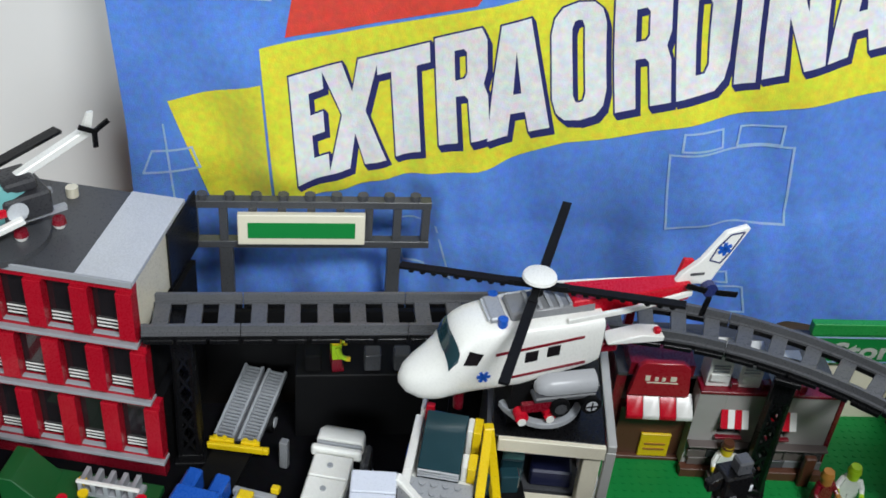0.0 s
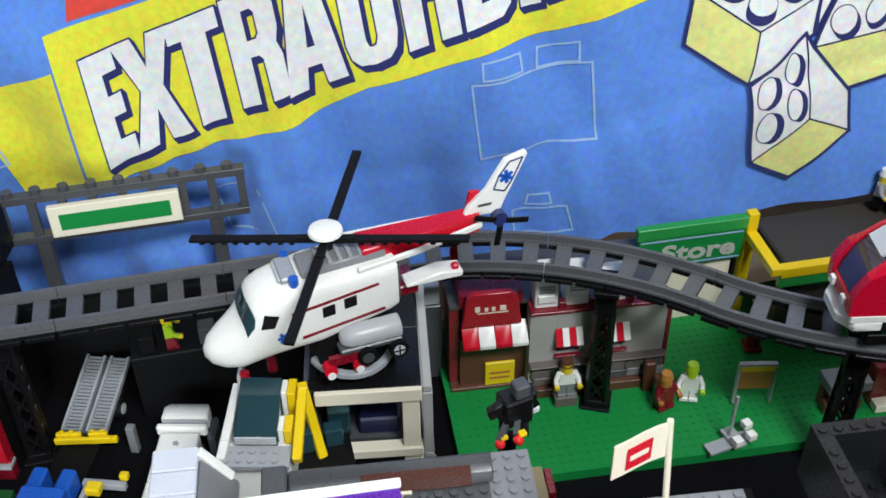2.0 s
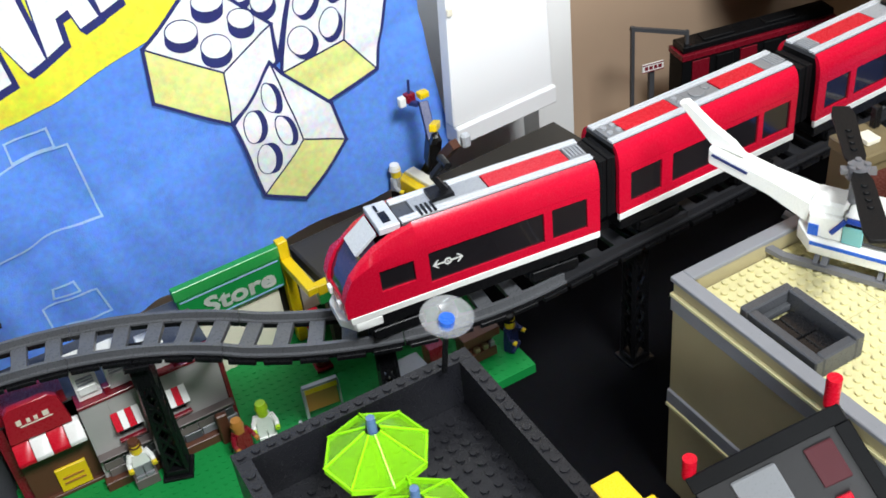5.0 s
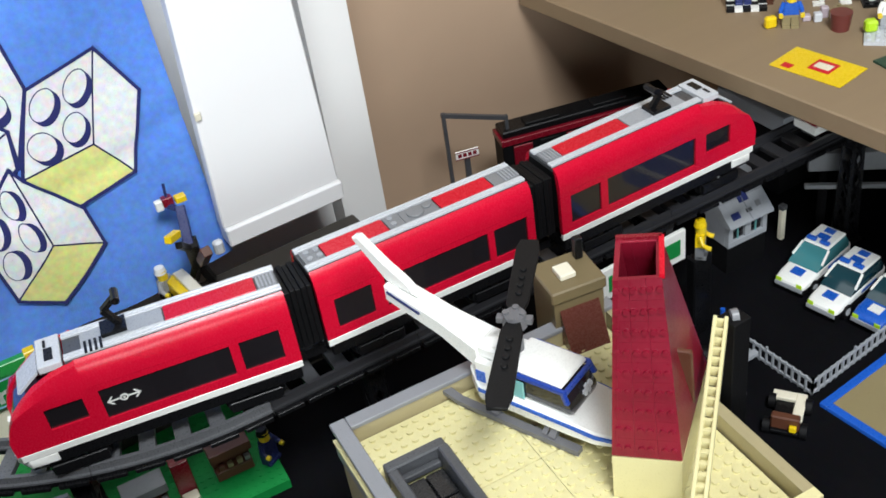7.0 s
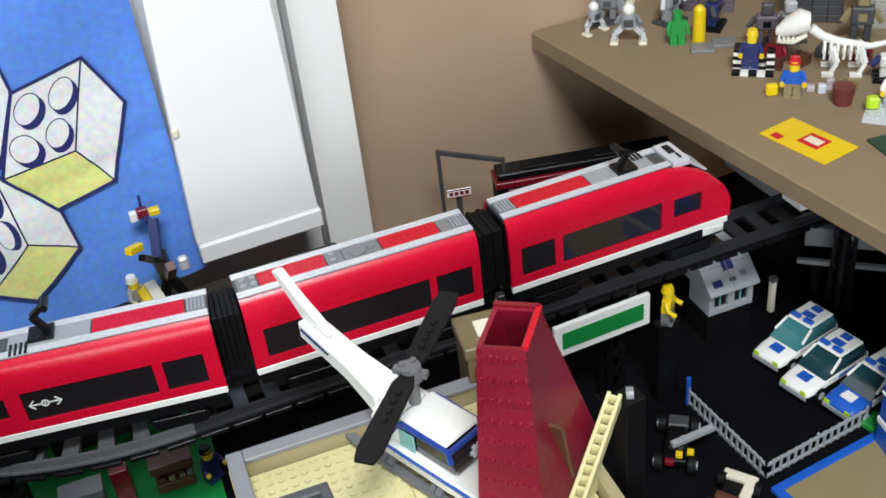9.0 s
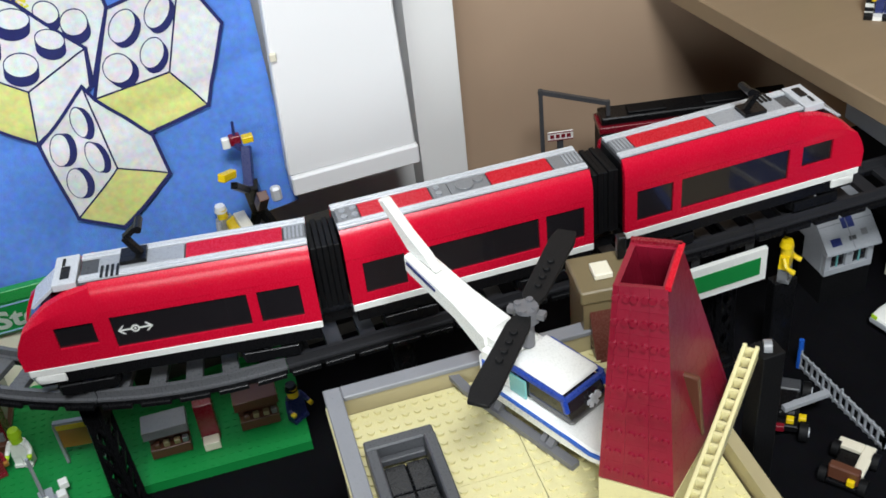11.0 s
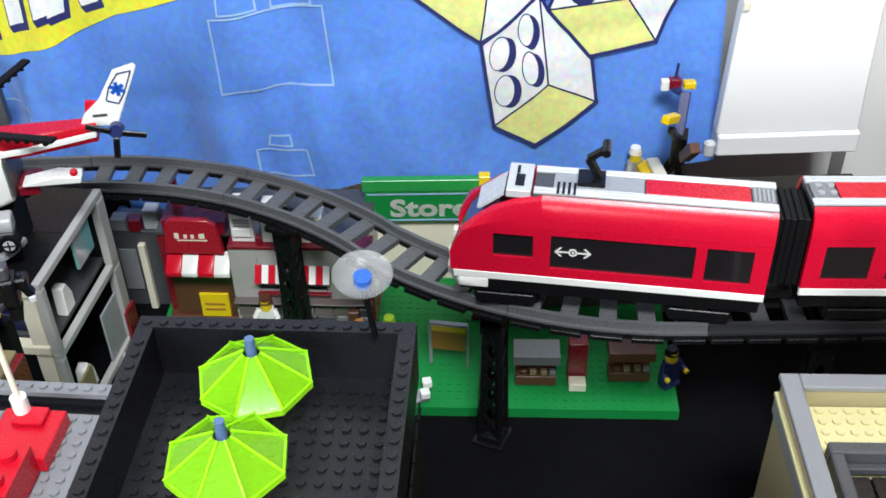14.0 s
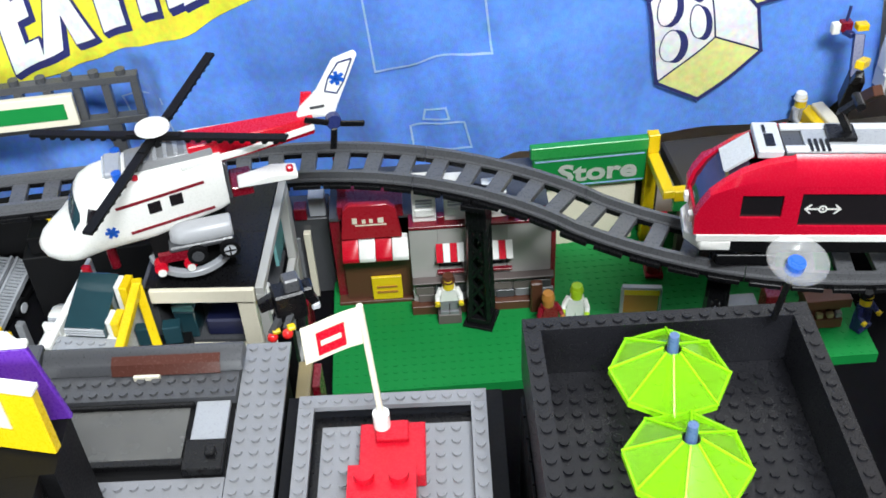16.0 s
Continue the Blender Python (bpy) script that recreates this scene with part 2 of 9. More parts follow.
def mesh_of(name, bm, materials, bevel=0.0, angle=35):
    bmesh.ops.recalc_face_normals(bm, faces=bm.faces)
    if bevel:
        edges = [e for e in bm.edges if len(e.link_faces) == 2 and e.calc_face_angle(0) > 0.6]
        bmesh.ops.bevel(bm, geom=edges, offset=bevel, segments=1, affect='EDGES', clamp_overlap=True)
    me = bpy.data.meshes.new(name)
    bm.to_mesh(me)
    bm.free()
    for m in materials if isinstance(materials, (list, tuple)) else [materials]:
        me.materials.append(m)
    me.polygons.foreach_set("use_smooth", [True] * len(me.polygons))
    me.set_sharp_from_angle(angle=radians(angle))
    return me


def part(name, bm, material, parent, label="", bevel=0.0, m=None):
    ob = new(name, mesh_of(name, bm, material, bevel))
    ob.parent = parent
    if m is not None:
        ob.matrix_basis = m
    return tagged(ob, label)


def thing(name, label, category, m=None, group="", kind=""):
    ob = new(name)
    ob.empty_display_size = 0.01
    if m is not None:
        ob.matrix_basis = m
    return tagged(ob, label, category, group, kind)


def solid(name, bm, material, label, category, m=None, group="", kind="", bevel=0.0):
    """A thing of one mesh."""
    ob = new(name, mesh_of(name, bm, material, bevel))
    if m is not None:
        ob.matrix_basis = m
    return tagged(ob, label, category, group, kind)


def B(*boxes):
    bm = bmesh.new()
    for b in boxes:
        box(bm, *b)
    return bm

# ---- room ----
TABLE = 0.03
solid("floor", B((-2.6, 2.6, -2.6, 1.8, -0.76, -0.70)), FLOORWOOD, "brown boarded room floor", "floor", kind="structure")
solid("ceiling", B((-2.6, 2.6, -2.6, 1.8, 2.25, 2.31)), LOWBOUNCE, "unseen dark ceiling, toned down to cut bounce light", "ceiling", kind="structure")
solid("wall_west", B((-2.66, -2.60, -2.6, 1.8, -0.7, 2.25)), LOWBOUNCE, "unseen dark room wall, toned down to cut bounce light", "wall", kind="structure")
solid("wall_east", B((2.60, 2.66, -2.6, 1.8, -0.7, 2.25)), LOWBOUNCE, "unseen dark room wall, toned down to cut bounce light", "wall", kind="structure")
solid("wall_south", B((-2.6, 2.6, -2.66, -2.60, -0.7, 2.25)), LOWBOUNCE, "unseen dark room wall, toned down to cut bounce light", "wall", kind="structure")
bm = bmesh.new()
prism(bm, [(-2.6, 1.50), (0.47, 0.825), (0.47, 0.90), (-2.6, 1.60)], -0.7, 2.25, 'xy')
solid("wall_north", bm, WALLPAINT, "white painted wall behind the printed towel", "wall", kind="structure")
solid("wall_corner", B((0.472, 0.520, 0.800, 0.90, -0.7, 2.25)), WALLPAINT, "narrow white painted wall corner", "wall", kind="structure")
solid("wall_tan", B((0.523, 2.6, 0.872, 0.93, -0.7, 2.25)), TANWALL, "tan painted wall behind the train", "wall", kind="structure")
# table with a cloth-covered top
table = thing("table", "long table covered with a black cloth", "table")
part("tabletop", B((-1.15, 1.45, -0.45, 0.795, TABLE - 0.03, TABLE)), TABLECLOTH, table, "black cloth-covered tabletop", 0.004)
for x, y in ((-1.08, -0.38), (1.38, -0.38), (-1.08, 0.72), (1.38, 0.72)):
    part("leg", B((x - 0.03, x + 0.03, y - 0.03, y + 0.03, -0.70, TABLE - 0.03)), DARKLEDGE, table, bevel=0.003)
# dark board along the back of the table
back = thing("back_ledge", "dark brown board ledge along the back of the table", "ledge")
part("ledge_board", B((0.148, 0.470, 0.700, 0.772, 0.114, 0.131)), DARKLEDGE, back, bevel=0.002)
part("ledge_front", B((0.148, 0.470, 0.704, 0.712, TABLE, 0.1138)), DARKLEDGE, back)
part("ledge_board", B((-0.10, 0.1475, 0.764, 0.7735, 0.112, 0.124)), DARKLEDGE, back, bevel=0.002)
part("ledge_front", B((-0.10, 0.1475, 0.766, 0.774, TABLE, 0.1118)), DARKLEDGE, back)
# white board standing in front of the wall
pn = thing("white_board", "white painted board hung in front of the wall", "board")
bm = bmesh.new()
prism(bm, [(0.332, 0.190), (0.4545, 0.190), (0.432, 0.90), (0.362, 0.90)], 0.750, 0.766)
part("board_face", bm, PANEL, pn, bevel=0.0015)
part("board_lip", B((0.333, 0.456, 0.746, 0.768, 0.170, 0.1897)), PANEL, pn, bevel=0.0015)
part("hook", B((0.336, 0.342, 0.7465, 0.7498, 0.306, 0.314)), CREAM, pn, "small cream clip", 0.001)

# ---- printed towel ----
def drape(x, z):
    y = float(np.interp(x, (-0.75, -0.53, -0.42, -0.25, -0.1, 0.0, 0.13, 0.2, 0.34), (0.985, 0.93, 0.907, 0.868, 0.830, 0.803, 0.789, 0.784, 0.780)))
    y += 0.2 * (z - 0.2)
    low = max(0.0, min(1.0, (0.33 - z) / 0.18)) * float(np.interp(x, (-0.1, 0.06, 0.12), (1.0, 0.40, 0.22)))
    y += 0.0020 * (math.sin(21 * x + 29 * z) + 0.8 * math.sin(47 * z - 15 * x + 2.0) + 0.5 * math.sin(63 * x + 34 * z))
    y += 0.0100 * low * (math.sin(38 * x + 9 * z) + 0.6 * math.sin(71 * x - 14 * z + 1.3))
    y += 0.0030 * low * math.sin(118 * x + 35 * z + 2.0 * math.sin(19 * x))
    y += 0.0030 * math.sin(23 * x - 17 * z) + 0.0018 * math.sin(52 * x + 31 * z + 0.7)
    y += 0.0030 * math.exp(-((z - 0.225 - 0.22 * x - 0.010 * math.sin(17 * x)) / 0.010) ** 2)
    y -= 0.0026 * math.exp(-((x + 0.02 + 0.55 * (z - 0.3)) / 0.012) ** 2)
    y += 0.0024 * math.exp(-((x - 0.16 - 0.35 * (z - 0.25)) / 0.010) ** 2)
    y -= 0.05 * max(0.0, 0.155 - z) * low
    return y


def hem(x):
    return float(np.interp(x, (-0.75, -0.2, 0.0, 0.09, 0.15, 0.21, 0.34), (0.035, 0.05, 0.124, 0.130, 0.134, 0.139, 0.155)))


towel = thing("printed_towel", "blue printed towel with yellow band hung on the wall", "towel")
bm = bmesh.new()
NX, NZ = 170, 100
sheet = []
for j in range(NZ + 1):
    row = []
    for i in range(NX + 1):
        f, g = i / NX, j / NZ
        xl = -0.553 - 0.035 * g * 2.2
        x = xl + (0.338 - xl) * f
        z = hem(x) + (0.86 - hem(x)) * g
        row.append(bm.verts.new((x, drape(x, z), z)))
    sheet.append(row)
for j in range(NZ):
    for i in range(NX):
        bm.faces.new((sheet[j][i], sheet[j][i + 1], sheet[j + 1][i + 1], sheet[j + 1][i]))
bmesh.ops.recalc_face_normals(bm, faces=bm.faces)
bmesh.ops.solidify(bm, geom=bm.faces[:], thickness=0.0025)
part("cloth_sheet", bm, C_BLUE, towel, "folded blue towel cloth")


def lay(bm, off):
    """Cuts a flat print finely and lays it on the towel."""
    bm.normal_update()
    bmesh.ops.triangulate(bm, faces=bm.faces[:])
    for _ in range(6):
        long = [e for e in bm.edges if e.calc_length() > 0.008]
        if not long:
            break
        bmesh.ops.subdivide_edges(bm, edges=long, cuts=1)
        bmesh.ops.triangulate(bm, faces=bm.faces[:])
    for v in bm.verts:
        x, z = v.co.x, v.co.z
        v.co = (x, drape(x, z) - 0.0036 - off + v.co.y, z)


def print_shape(name, polys, material, off, label=""):
    bm = bmesh.new()
    for poly in polys:
        bm.faces.new([bm.verts.new((x, 0, z)) for x, z in poly])
    lay(bm, off)
    return part(name, bm, material, towel, label)


def outline(pts, w):
    """Thin strips along a closed outline."""
    out = []
    for (ax, az), (bx, bz) in zip(pts, pts[1:] + pts[:1]):
        d = math.hypot(bx - ax, bz - az)
        ux, uz = (bx - ax) / d * w / 2, (bz - az) / d * w / 2
        out.append([(ax - ux - uz, az - uz + ux), (bx + ux - uz, bz + uz + ux), (bx + ux + uz, bz + uz - ux), (ax - ux + uz, az - uz - ux)])
    return out


def oval(cx, cz, rx, rz, n=20):
    return [(cx + rx * math.cos(k * math.tau / n), cz + rz * math.sin(k * math.tau / n)) for k in range(n)]


print_shape("yellow_band", [[(-0.45, 0.313), (-0.436, 0.178), (-0.36, 0.202), (-0.30, 0.219), (-0.248, 0.236), (-0.189, 0.266), (-0.055, 0.309), (0.061, 0.342), (0.16, 0.373), (0.14, 0.50), (-0.10, 0.425), (-0.253, 0.373), (-0.364, 0.341)]], C_YELLOW, 0.0004, "yellow printed band")
print_shape("band_tail", [[(-0.532, 0.254), (-0.496, 0.166), (-0.439, 0.177), (-0.449, 0.284)]], C_YELLOW, 0.0002, "folded tail of the yellow band")
print_shape("red_patch", [[(-0.428, 0.324), (-0.364, 0.344), (-0.27, 0.371), (-0.24, 0.42), (-0.38, 0.40), (-0.421, 0.362)]], C_RED, 0.0002, "red printed patch")


def glyph(text, offset, base, wide, slope, height, lean, shift=(0, 0), stretch=1.0):
    """One letter, drawn bold and set on the slanting line."""
    cu = bpy.data.curves.new("glyph", 'FONT')
    cu.body, cu.size, cu.offset, cu.resolution_u = text, 1.0, offset, 3
    ob = new("glyph", cu)
    me = bpy.data.meshes.new_from_object(ob)
    bpy.data.objects.remove(ob)
    bm = bmesh.new()
    bm.from_mesh(me)
    bpy.data.meshes.remove(me)
    xs, ys = [v.co.x for v in bm.verts], [v.co.y for v in bm.verts]
    x0, x1, y0, y1 = min(xs), max(xs), min(ys), max(ys)
    for v in bm.verts:
        u, w = (v.co.x - x0) / (x1 - x0), (v.co.y - y0) / (y1 - y0)
        v.co = (base[0] + u * wide + w * lean + shift[0], 0, base[1] + u * wide * slope + w * height + shift[1])
    return bm


LINE = [("E", -0.416, 0.199, 0.028), ("X", -0.389, 0.209, 0.050), ("T", -0.342, 0.226, 0.044), ("R", -0.294, 0.246, 0.042), ("A", -0.254, 0.258, 0.051), ("O", -0.201, 0.280, 0.043), ("R", -0.152, 0.299, 0.043),
        ("D", -0.105, 0.316, 0.041), ("I", -0.060, 0.334, 0.015), ("N", -0.041, 0.343, 0.047), ("A", 0.008, 0.361, 0.049), ("R", 0.060, 0.381, 0.043), ("Y", 0.106, 0.398, 0.045)]

def mirror(pts):
    return [(1 - u, w) for u, w in pts[::-1]]


A_HALF = [(0, 0), (0.33, 0), (0.385, 0.19), (0.5, 0.19), (0.5, 0.36), (0.435, 0.36), (0.5, 0.74), (0.5, 1), (0.27, 1)]
O_HALF = [(0.5, 0), (0.5, 0.15), (0.43, 0.16), (0.385, 0.22), (0.385, 0.78), (0.43, 0.84), (0.5, 0.85), (0.5, 1), (0.22, 0.98), (0.07, 0.91), (0, 0.78), (0, 0.22), (0.07, 0.09), (0.22, 0.02)]
STEM = [(0, 0), (0.37, 0), (0.37, 1), (0, 1)]
BLOCK = {   # heavy condensed capitals in a unit cell, in pieces without holes
    "E": [[(0, 0), (1, 0), (1, 0.20), (0.55, 0.20), (0.55, 0.41), (0.94, 0.41), (0.94, 0.60), (0.55, 0.60), (0.55, 0.80), (1, 0.80), (1, 1), (0, 1)]],
    "X": [[(0, 0), (0.37, 0), (0.5, 0.30), (0.63, 0), (1, 0), (0.70, 0.5), (1, 1), (0.64, 1), (0.5, 0.70), (0.36, 1), (0, 1), (0.30, 0.5)]],
    "T": [[(0, 0.81), (0.26, 0.81), (0.26, 0), (0.74, 0), (0.74, 0.81), (1, 0.81), (1, 1), (0, 1)]],
    "R": [STEM, [(0.37, 1), (0.37, 0.84), (0.55, 0.84), (0.61, 0.80), (0.61, 0.60), (0.55, 0.56), (0.37, 0.56), (0.37, 0.41), (0.54, 0.41), (0.61, 0.37), (0.63, 0), (1, 0), (1, 0.36), (0.92, 0.48), (1, 0.60), (1, 0.88), (0.90, 1)]],
    "A": [A_HALF, mirror(A_HALF)],
    "O": [O_HALF, mirror(O_HALF)],
    "D": [STEM, [(0.37, 0), (0.74, 0), (0.92, 0.08), (1, 0.24), (1, 0.76), (0.92, 0.92), (0.74, 1), (0.37, 1), (0.37, 0.83), (0.54, 0.83), (0.62, 0.76), (0.62, 0.24), (0.54, 0.17), (0.37, 0.17)]],
    "I": [[(0, 0), (1, 0), (1, 1), (0, 1)]],
    "N": [[(0, 0), (0.35, 0), (0.35, 0.50), (0.65, 0), (1, 0), (1, 1), (0.65, 1), (0.65, 0.50), (0.35, 1), (0, 1)]],
    "Y": [[(0.31, 0), (0.69, 0), (0.69, 0.42), (1, 1), (0.65, 1), (0.5, 0.64), (0.35, 1), (0, 1), (0.31, 0.42)]],
}


def grown(pts, w):
    """An outline moved outwards by w."""
    out, n = [], len(pts)
    for k in range(n):
        (ax, az), (bx, bz), (cx, cz) = pts[k - 1], pts[k], pts[(k + 1) % n]
        d1, d2 = Vector((bx - ax, bz - az)).normalized(), Vector((cx - bx, cz - bz)).normalized()
        nrm = Vector((d1.y + d2.y, -d1.x - d2.x))
        nrm = nrm.normalized() if nrm.length > 1e-4 else Vector((d1.y, -d1.x))
        f = w / max(0.5, nrm.dot(Vector((d1.y, -d1.x))))
        out.append((bx + nrm.x * f, bz + nrm.y * f))
    return out


def flat_faces(polys, step=0.0):
    """Outlines as faces, each a hair above the last."""
    bm = bmesh.new()
    for k, poly in enumerate(polys):
        bm.faces.new([bm.verts.new((x, -k * step, z)) for x, z in poly])
    return bm


SHADE = (0.0036, -0.0044)
for ch, bx, bz, wd in LINE:
    pieces = [[(bx + u * wd - 0.009 * w, bz + u * wd * 0.37 + w * 0.094) for u, w in piece] for piece in BLOCK[ch]]
    rims = []
    for piece in pieces:
        edge = grown(piece, 0.0013)
        rims += [edge, [(x + SHADE[0], z + SHADE[1]) for x, z in edge]]
        for (ax, az), (cx, cz) in zip(edge, edge[1:] + edge[:1]):
            if abs((cx - ax) * SHADE[1] - (cz - az) * SHADE[0]) > 1e-7:
                rims.append([(ax, az), (cx, cz), (cx + SHADE[0], cz + SHADE[1]), (ax + SHADE[0], az + SHADE[1])])
    rim = flat_faces(rims, 0.000012)
    lay(rim, 0.0008)
    part("letter_rim", rim, C_NAVY, towel, "navy outline of a printed letter")
    face = flat_faces(pieces)
    lay(face, 0.0016)
    part("letter", face, C_WHITE, towel, "white printed capital letter " + ch)

# printed bricks: top, front, side, then studs as centre, radii, tilt and the fall of their dark side
PRINTS = {
    "far": (((0.149, 0.378), (0.193, 0.330), (0.190, 0.299), (0.219, 0.361), (0.212, 0.420), (0.165, 0.425)), None, None,
            ((0.1903, 0.3538, 0.0105, 0.0112, -31, 0.0001, -0.0075), (0.1711, 0.3664, 0.0098, 0.0088, -29, -0.0009, -0.0070))),
    "wide": (((0.080, 0.345), (0.138, 0.307), (0.193, 0.3305), (0.149, 0.378), (0.138, 0.384)), ((0.080, 0.345), (0.075, 0.2975), (0.1315, 0.261), (0.138, 0.307)), ((0.138, 0.307), (0.1315, 0.261), (0.188, 0.299), (0.193, 0.3305)),
             ((0.1439, 0.3658, 0.0130, 0.0080, -8, -0.0023, -0.0080), (0.1147, 0.3499, 0.0134, 0.0088, -10, -0.0020, -0.0070), (0.1675, 0.3443, 0.0113, 0.0080, -21, -0.0014, -0.0080), (0.1391, 0.3294, 0.0132, 0.0093, -12, -0.0016, -0.0072))),
    "tall": (((0.188, 0.289), (0.255, 0.296), (0.284, 0.375), (0.2186, 0.361)), ((0.188, 0.289), (0.210, 0.246), (0.280, 0.260), (0.255, 0.296)), ((0.255, 0.296), (0.280, 0.260), (0.309, 0.327), (0.284, 0.375)),
             ((0.2271, 0.3435, 0.0096, 0.0148, -38, 0.0031, -0.0048), (0.2585, 0.3489, 0.0092, 0.0152, -37, 0.0027, -0.0048), (0.2452, 0.3155, 0.0092, 0.0130, -34, 0.0022, -0.0048), (0.2140, 0.3096, 0.0120, 0.0120, -12, 0.0035, -0.0050))),
    "low": (((0.1806, 0.301), (0.132, 0.2606), (0.1433, 0.1835), (0.189, 0.227)), ((0.1433, 0.1835), (0.1795, 0.1675), (0.2315, 0.2085), (0.189, 0.227)), ((0.1806, 0.301), (0.189, 0.227), (0.2315, 0.2085), (0.226, 0.247), (0.188, 0.289)),
            ((0.1696, 0.2731, 0.0062, 0.0128, 1, 0.0045, -0.0020), (0.1475, 0.2538, 0.0078, 0.0140, -12, 0.0050, -0.0014), (0.1735, 0.2417, 0.0064, 0.0138, 6, 0.0046, -0.0018), (0.1521, 0.2194, 0.0080, 0.0148, -5, 0.0054, -0.0004))),
}


def tilted(cx, cz, rx, rz, tilt, n=24):
    c, d = math.cos(radians(tilt)), math.sin(radians(tilt))
    return [(cx + rx * math.cos(k * math.tau / n) * c - rz * math.sin(k * math.tau / n) * d, cz + rx * math.cos(k * math.tau / n) * d + rz * math.sin(k * math.tau / n) * c) for k in range(n)]


for k, (top, front, side, dots) in enumerate(PRINTS.values()):
    o = 0.0004 + 0.0011 * k
    faces = [(top, C_WHITE, "printed_top", "white top of a printed brick"), (front, C_PALEYEL, "printed_front", "pale yellow side of a printed brick"), (side, C_WHITE, "printed_side", "white side of a printed brick")]
    whole = []
    for poly, mt, name, label in faces:
        if poly:
            print_shape(name, [poly], mt, o, label)
            print_shape("printed_edge", outline(list(poly), 0.0015), C_NAVY, o + 0.0004, "thin navy edge of a printed brick")
            whole += [(poly[i], poly[(i + 1) % len(poly)]) for i in range(len(poly))]
    rim = [(a, b) for a, b in whole if (b, a) not in whole]
    print_shape("printed_outline", [p for a, b in rim for p in outline([a, b], 0.0030)[:1]], C_NAVY, o + 0.0006, "navy outline of a printed brick")
    for cx, cz, rx, rz, tilt, dx, dz in dots:
        steps = [tilted(cx + dx * f, cz + dz * f, rx + 0.0009, rz + 0.0009, tilt) for f in (0.0, 0.25, 0.5, 0.75, 1.0)]
        bm = flat_faces(steps, 0.00002)
        lay(bm, o + 0.0006)
        part("printed_stud_side", bm, C_NAVY, towel, "navy side of a printed stud")
        print_shape("printed_stud", [tilted(cx, cz, rx, rz, tilt)], C_WHITE, o + 0.0010, "white top of a printed stud")
thin = 0.0018
for pts in ([(-0.103, 0.270), (-0.098, 0.204), (-0.05, 0.213), (0.003, 0.217), (-0.002, 0.287)], [(-0.094, 0.275), (-0.094, 0.290), (-0.062, 0.296), (-0.060, 0.280)], [(-0.047, 0.281), (-0.047, 0.299), (-0.013, 0.305), (-0.012, 0.287)],
            [(-0.537, 0.232), (-0.533, 0.200), (-0.528, 0.165)], [(-0.556, 0.188), (-0.505, 0.196), (-0.512, 0.214), (-0.548, 0.207)], [(-0.330, 0.165), (-0.293, 0.170), (-0.280, 0.132), (-0.320, 0.128)],
            [(-0.072, 0.152), (-0.025, 0.158), (-0.02, 0.135), (-0.07, 0.128)], [(-0.06, 0.158), (-0.058, 0.168), (-0.04, 0.170), (-0.038, 0.160)], [(-0.545, 0.345), (-0.44, 0.352), (-0.44, 0.36), (-0.545, 0.353)]):
    print_shape("printed_line", outline(pts, thin), C_LINE, 0.0004, "faint light blue outline drawing")

# ---- shelf on the east side ----
shelf = thing("wall_shelf", "pale wooden shelf board standing out from the wall", "shelf")
bm = bmesh.new()
prism(bm, [(0.757, 0.868), (0.804, 0.36), (0.83, -0.2), (1.7, -0.2), (1.7, 0.868)], 0.230, 0.250, 'xy')
part("shelf_board", bm, SHELFWOOD, shelf, bevel=0.0015)
for x, y in ((1.62, 0.80), (1.62, -0.12), (0.90, -0.12)):
    part("bracket", B((x - 0.015, x + 0.015, y - 0.015, y + 0.015, TABLE if x < 1.4 else -0.7, 0.229)), DARKLEDGE, shelf)

# ---- elevated railway ----
TR = 0.335
XS, XE = -0.202, 0.272
YL, YR, RAILZ = 0.729, 0.531, 0.190
DRIFT = radians(2.0)      # the far straight runs slightly towards the front


def line_at(s):
    """Centre of the line and its heading, s metres past the start of the first bend."""
    q = TR * math.pi / 4
    if s <= 0:
        return XS + s, YL, 0.0
    if s <= q:
        a = s / TR
        return XS + TR * math.sin(a), YL - TR * (1 - math.cos(a)), -a
    end = 2 * q - TR * DRIFT
    a = max(2 * q - s, TR * DRIFT) / TR
    run = max(0.0, s - end)
    return XE - TR * math.sin(a) + run * math.cos(a), YR + TR * (1 - math.cos(a)) - run * math.sin(a), -a


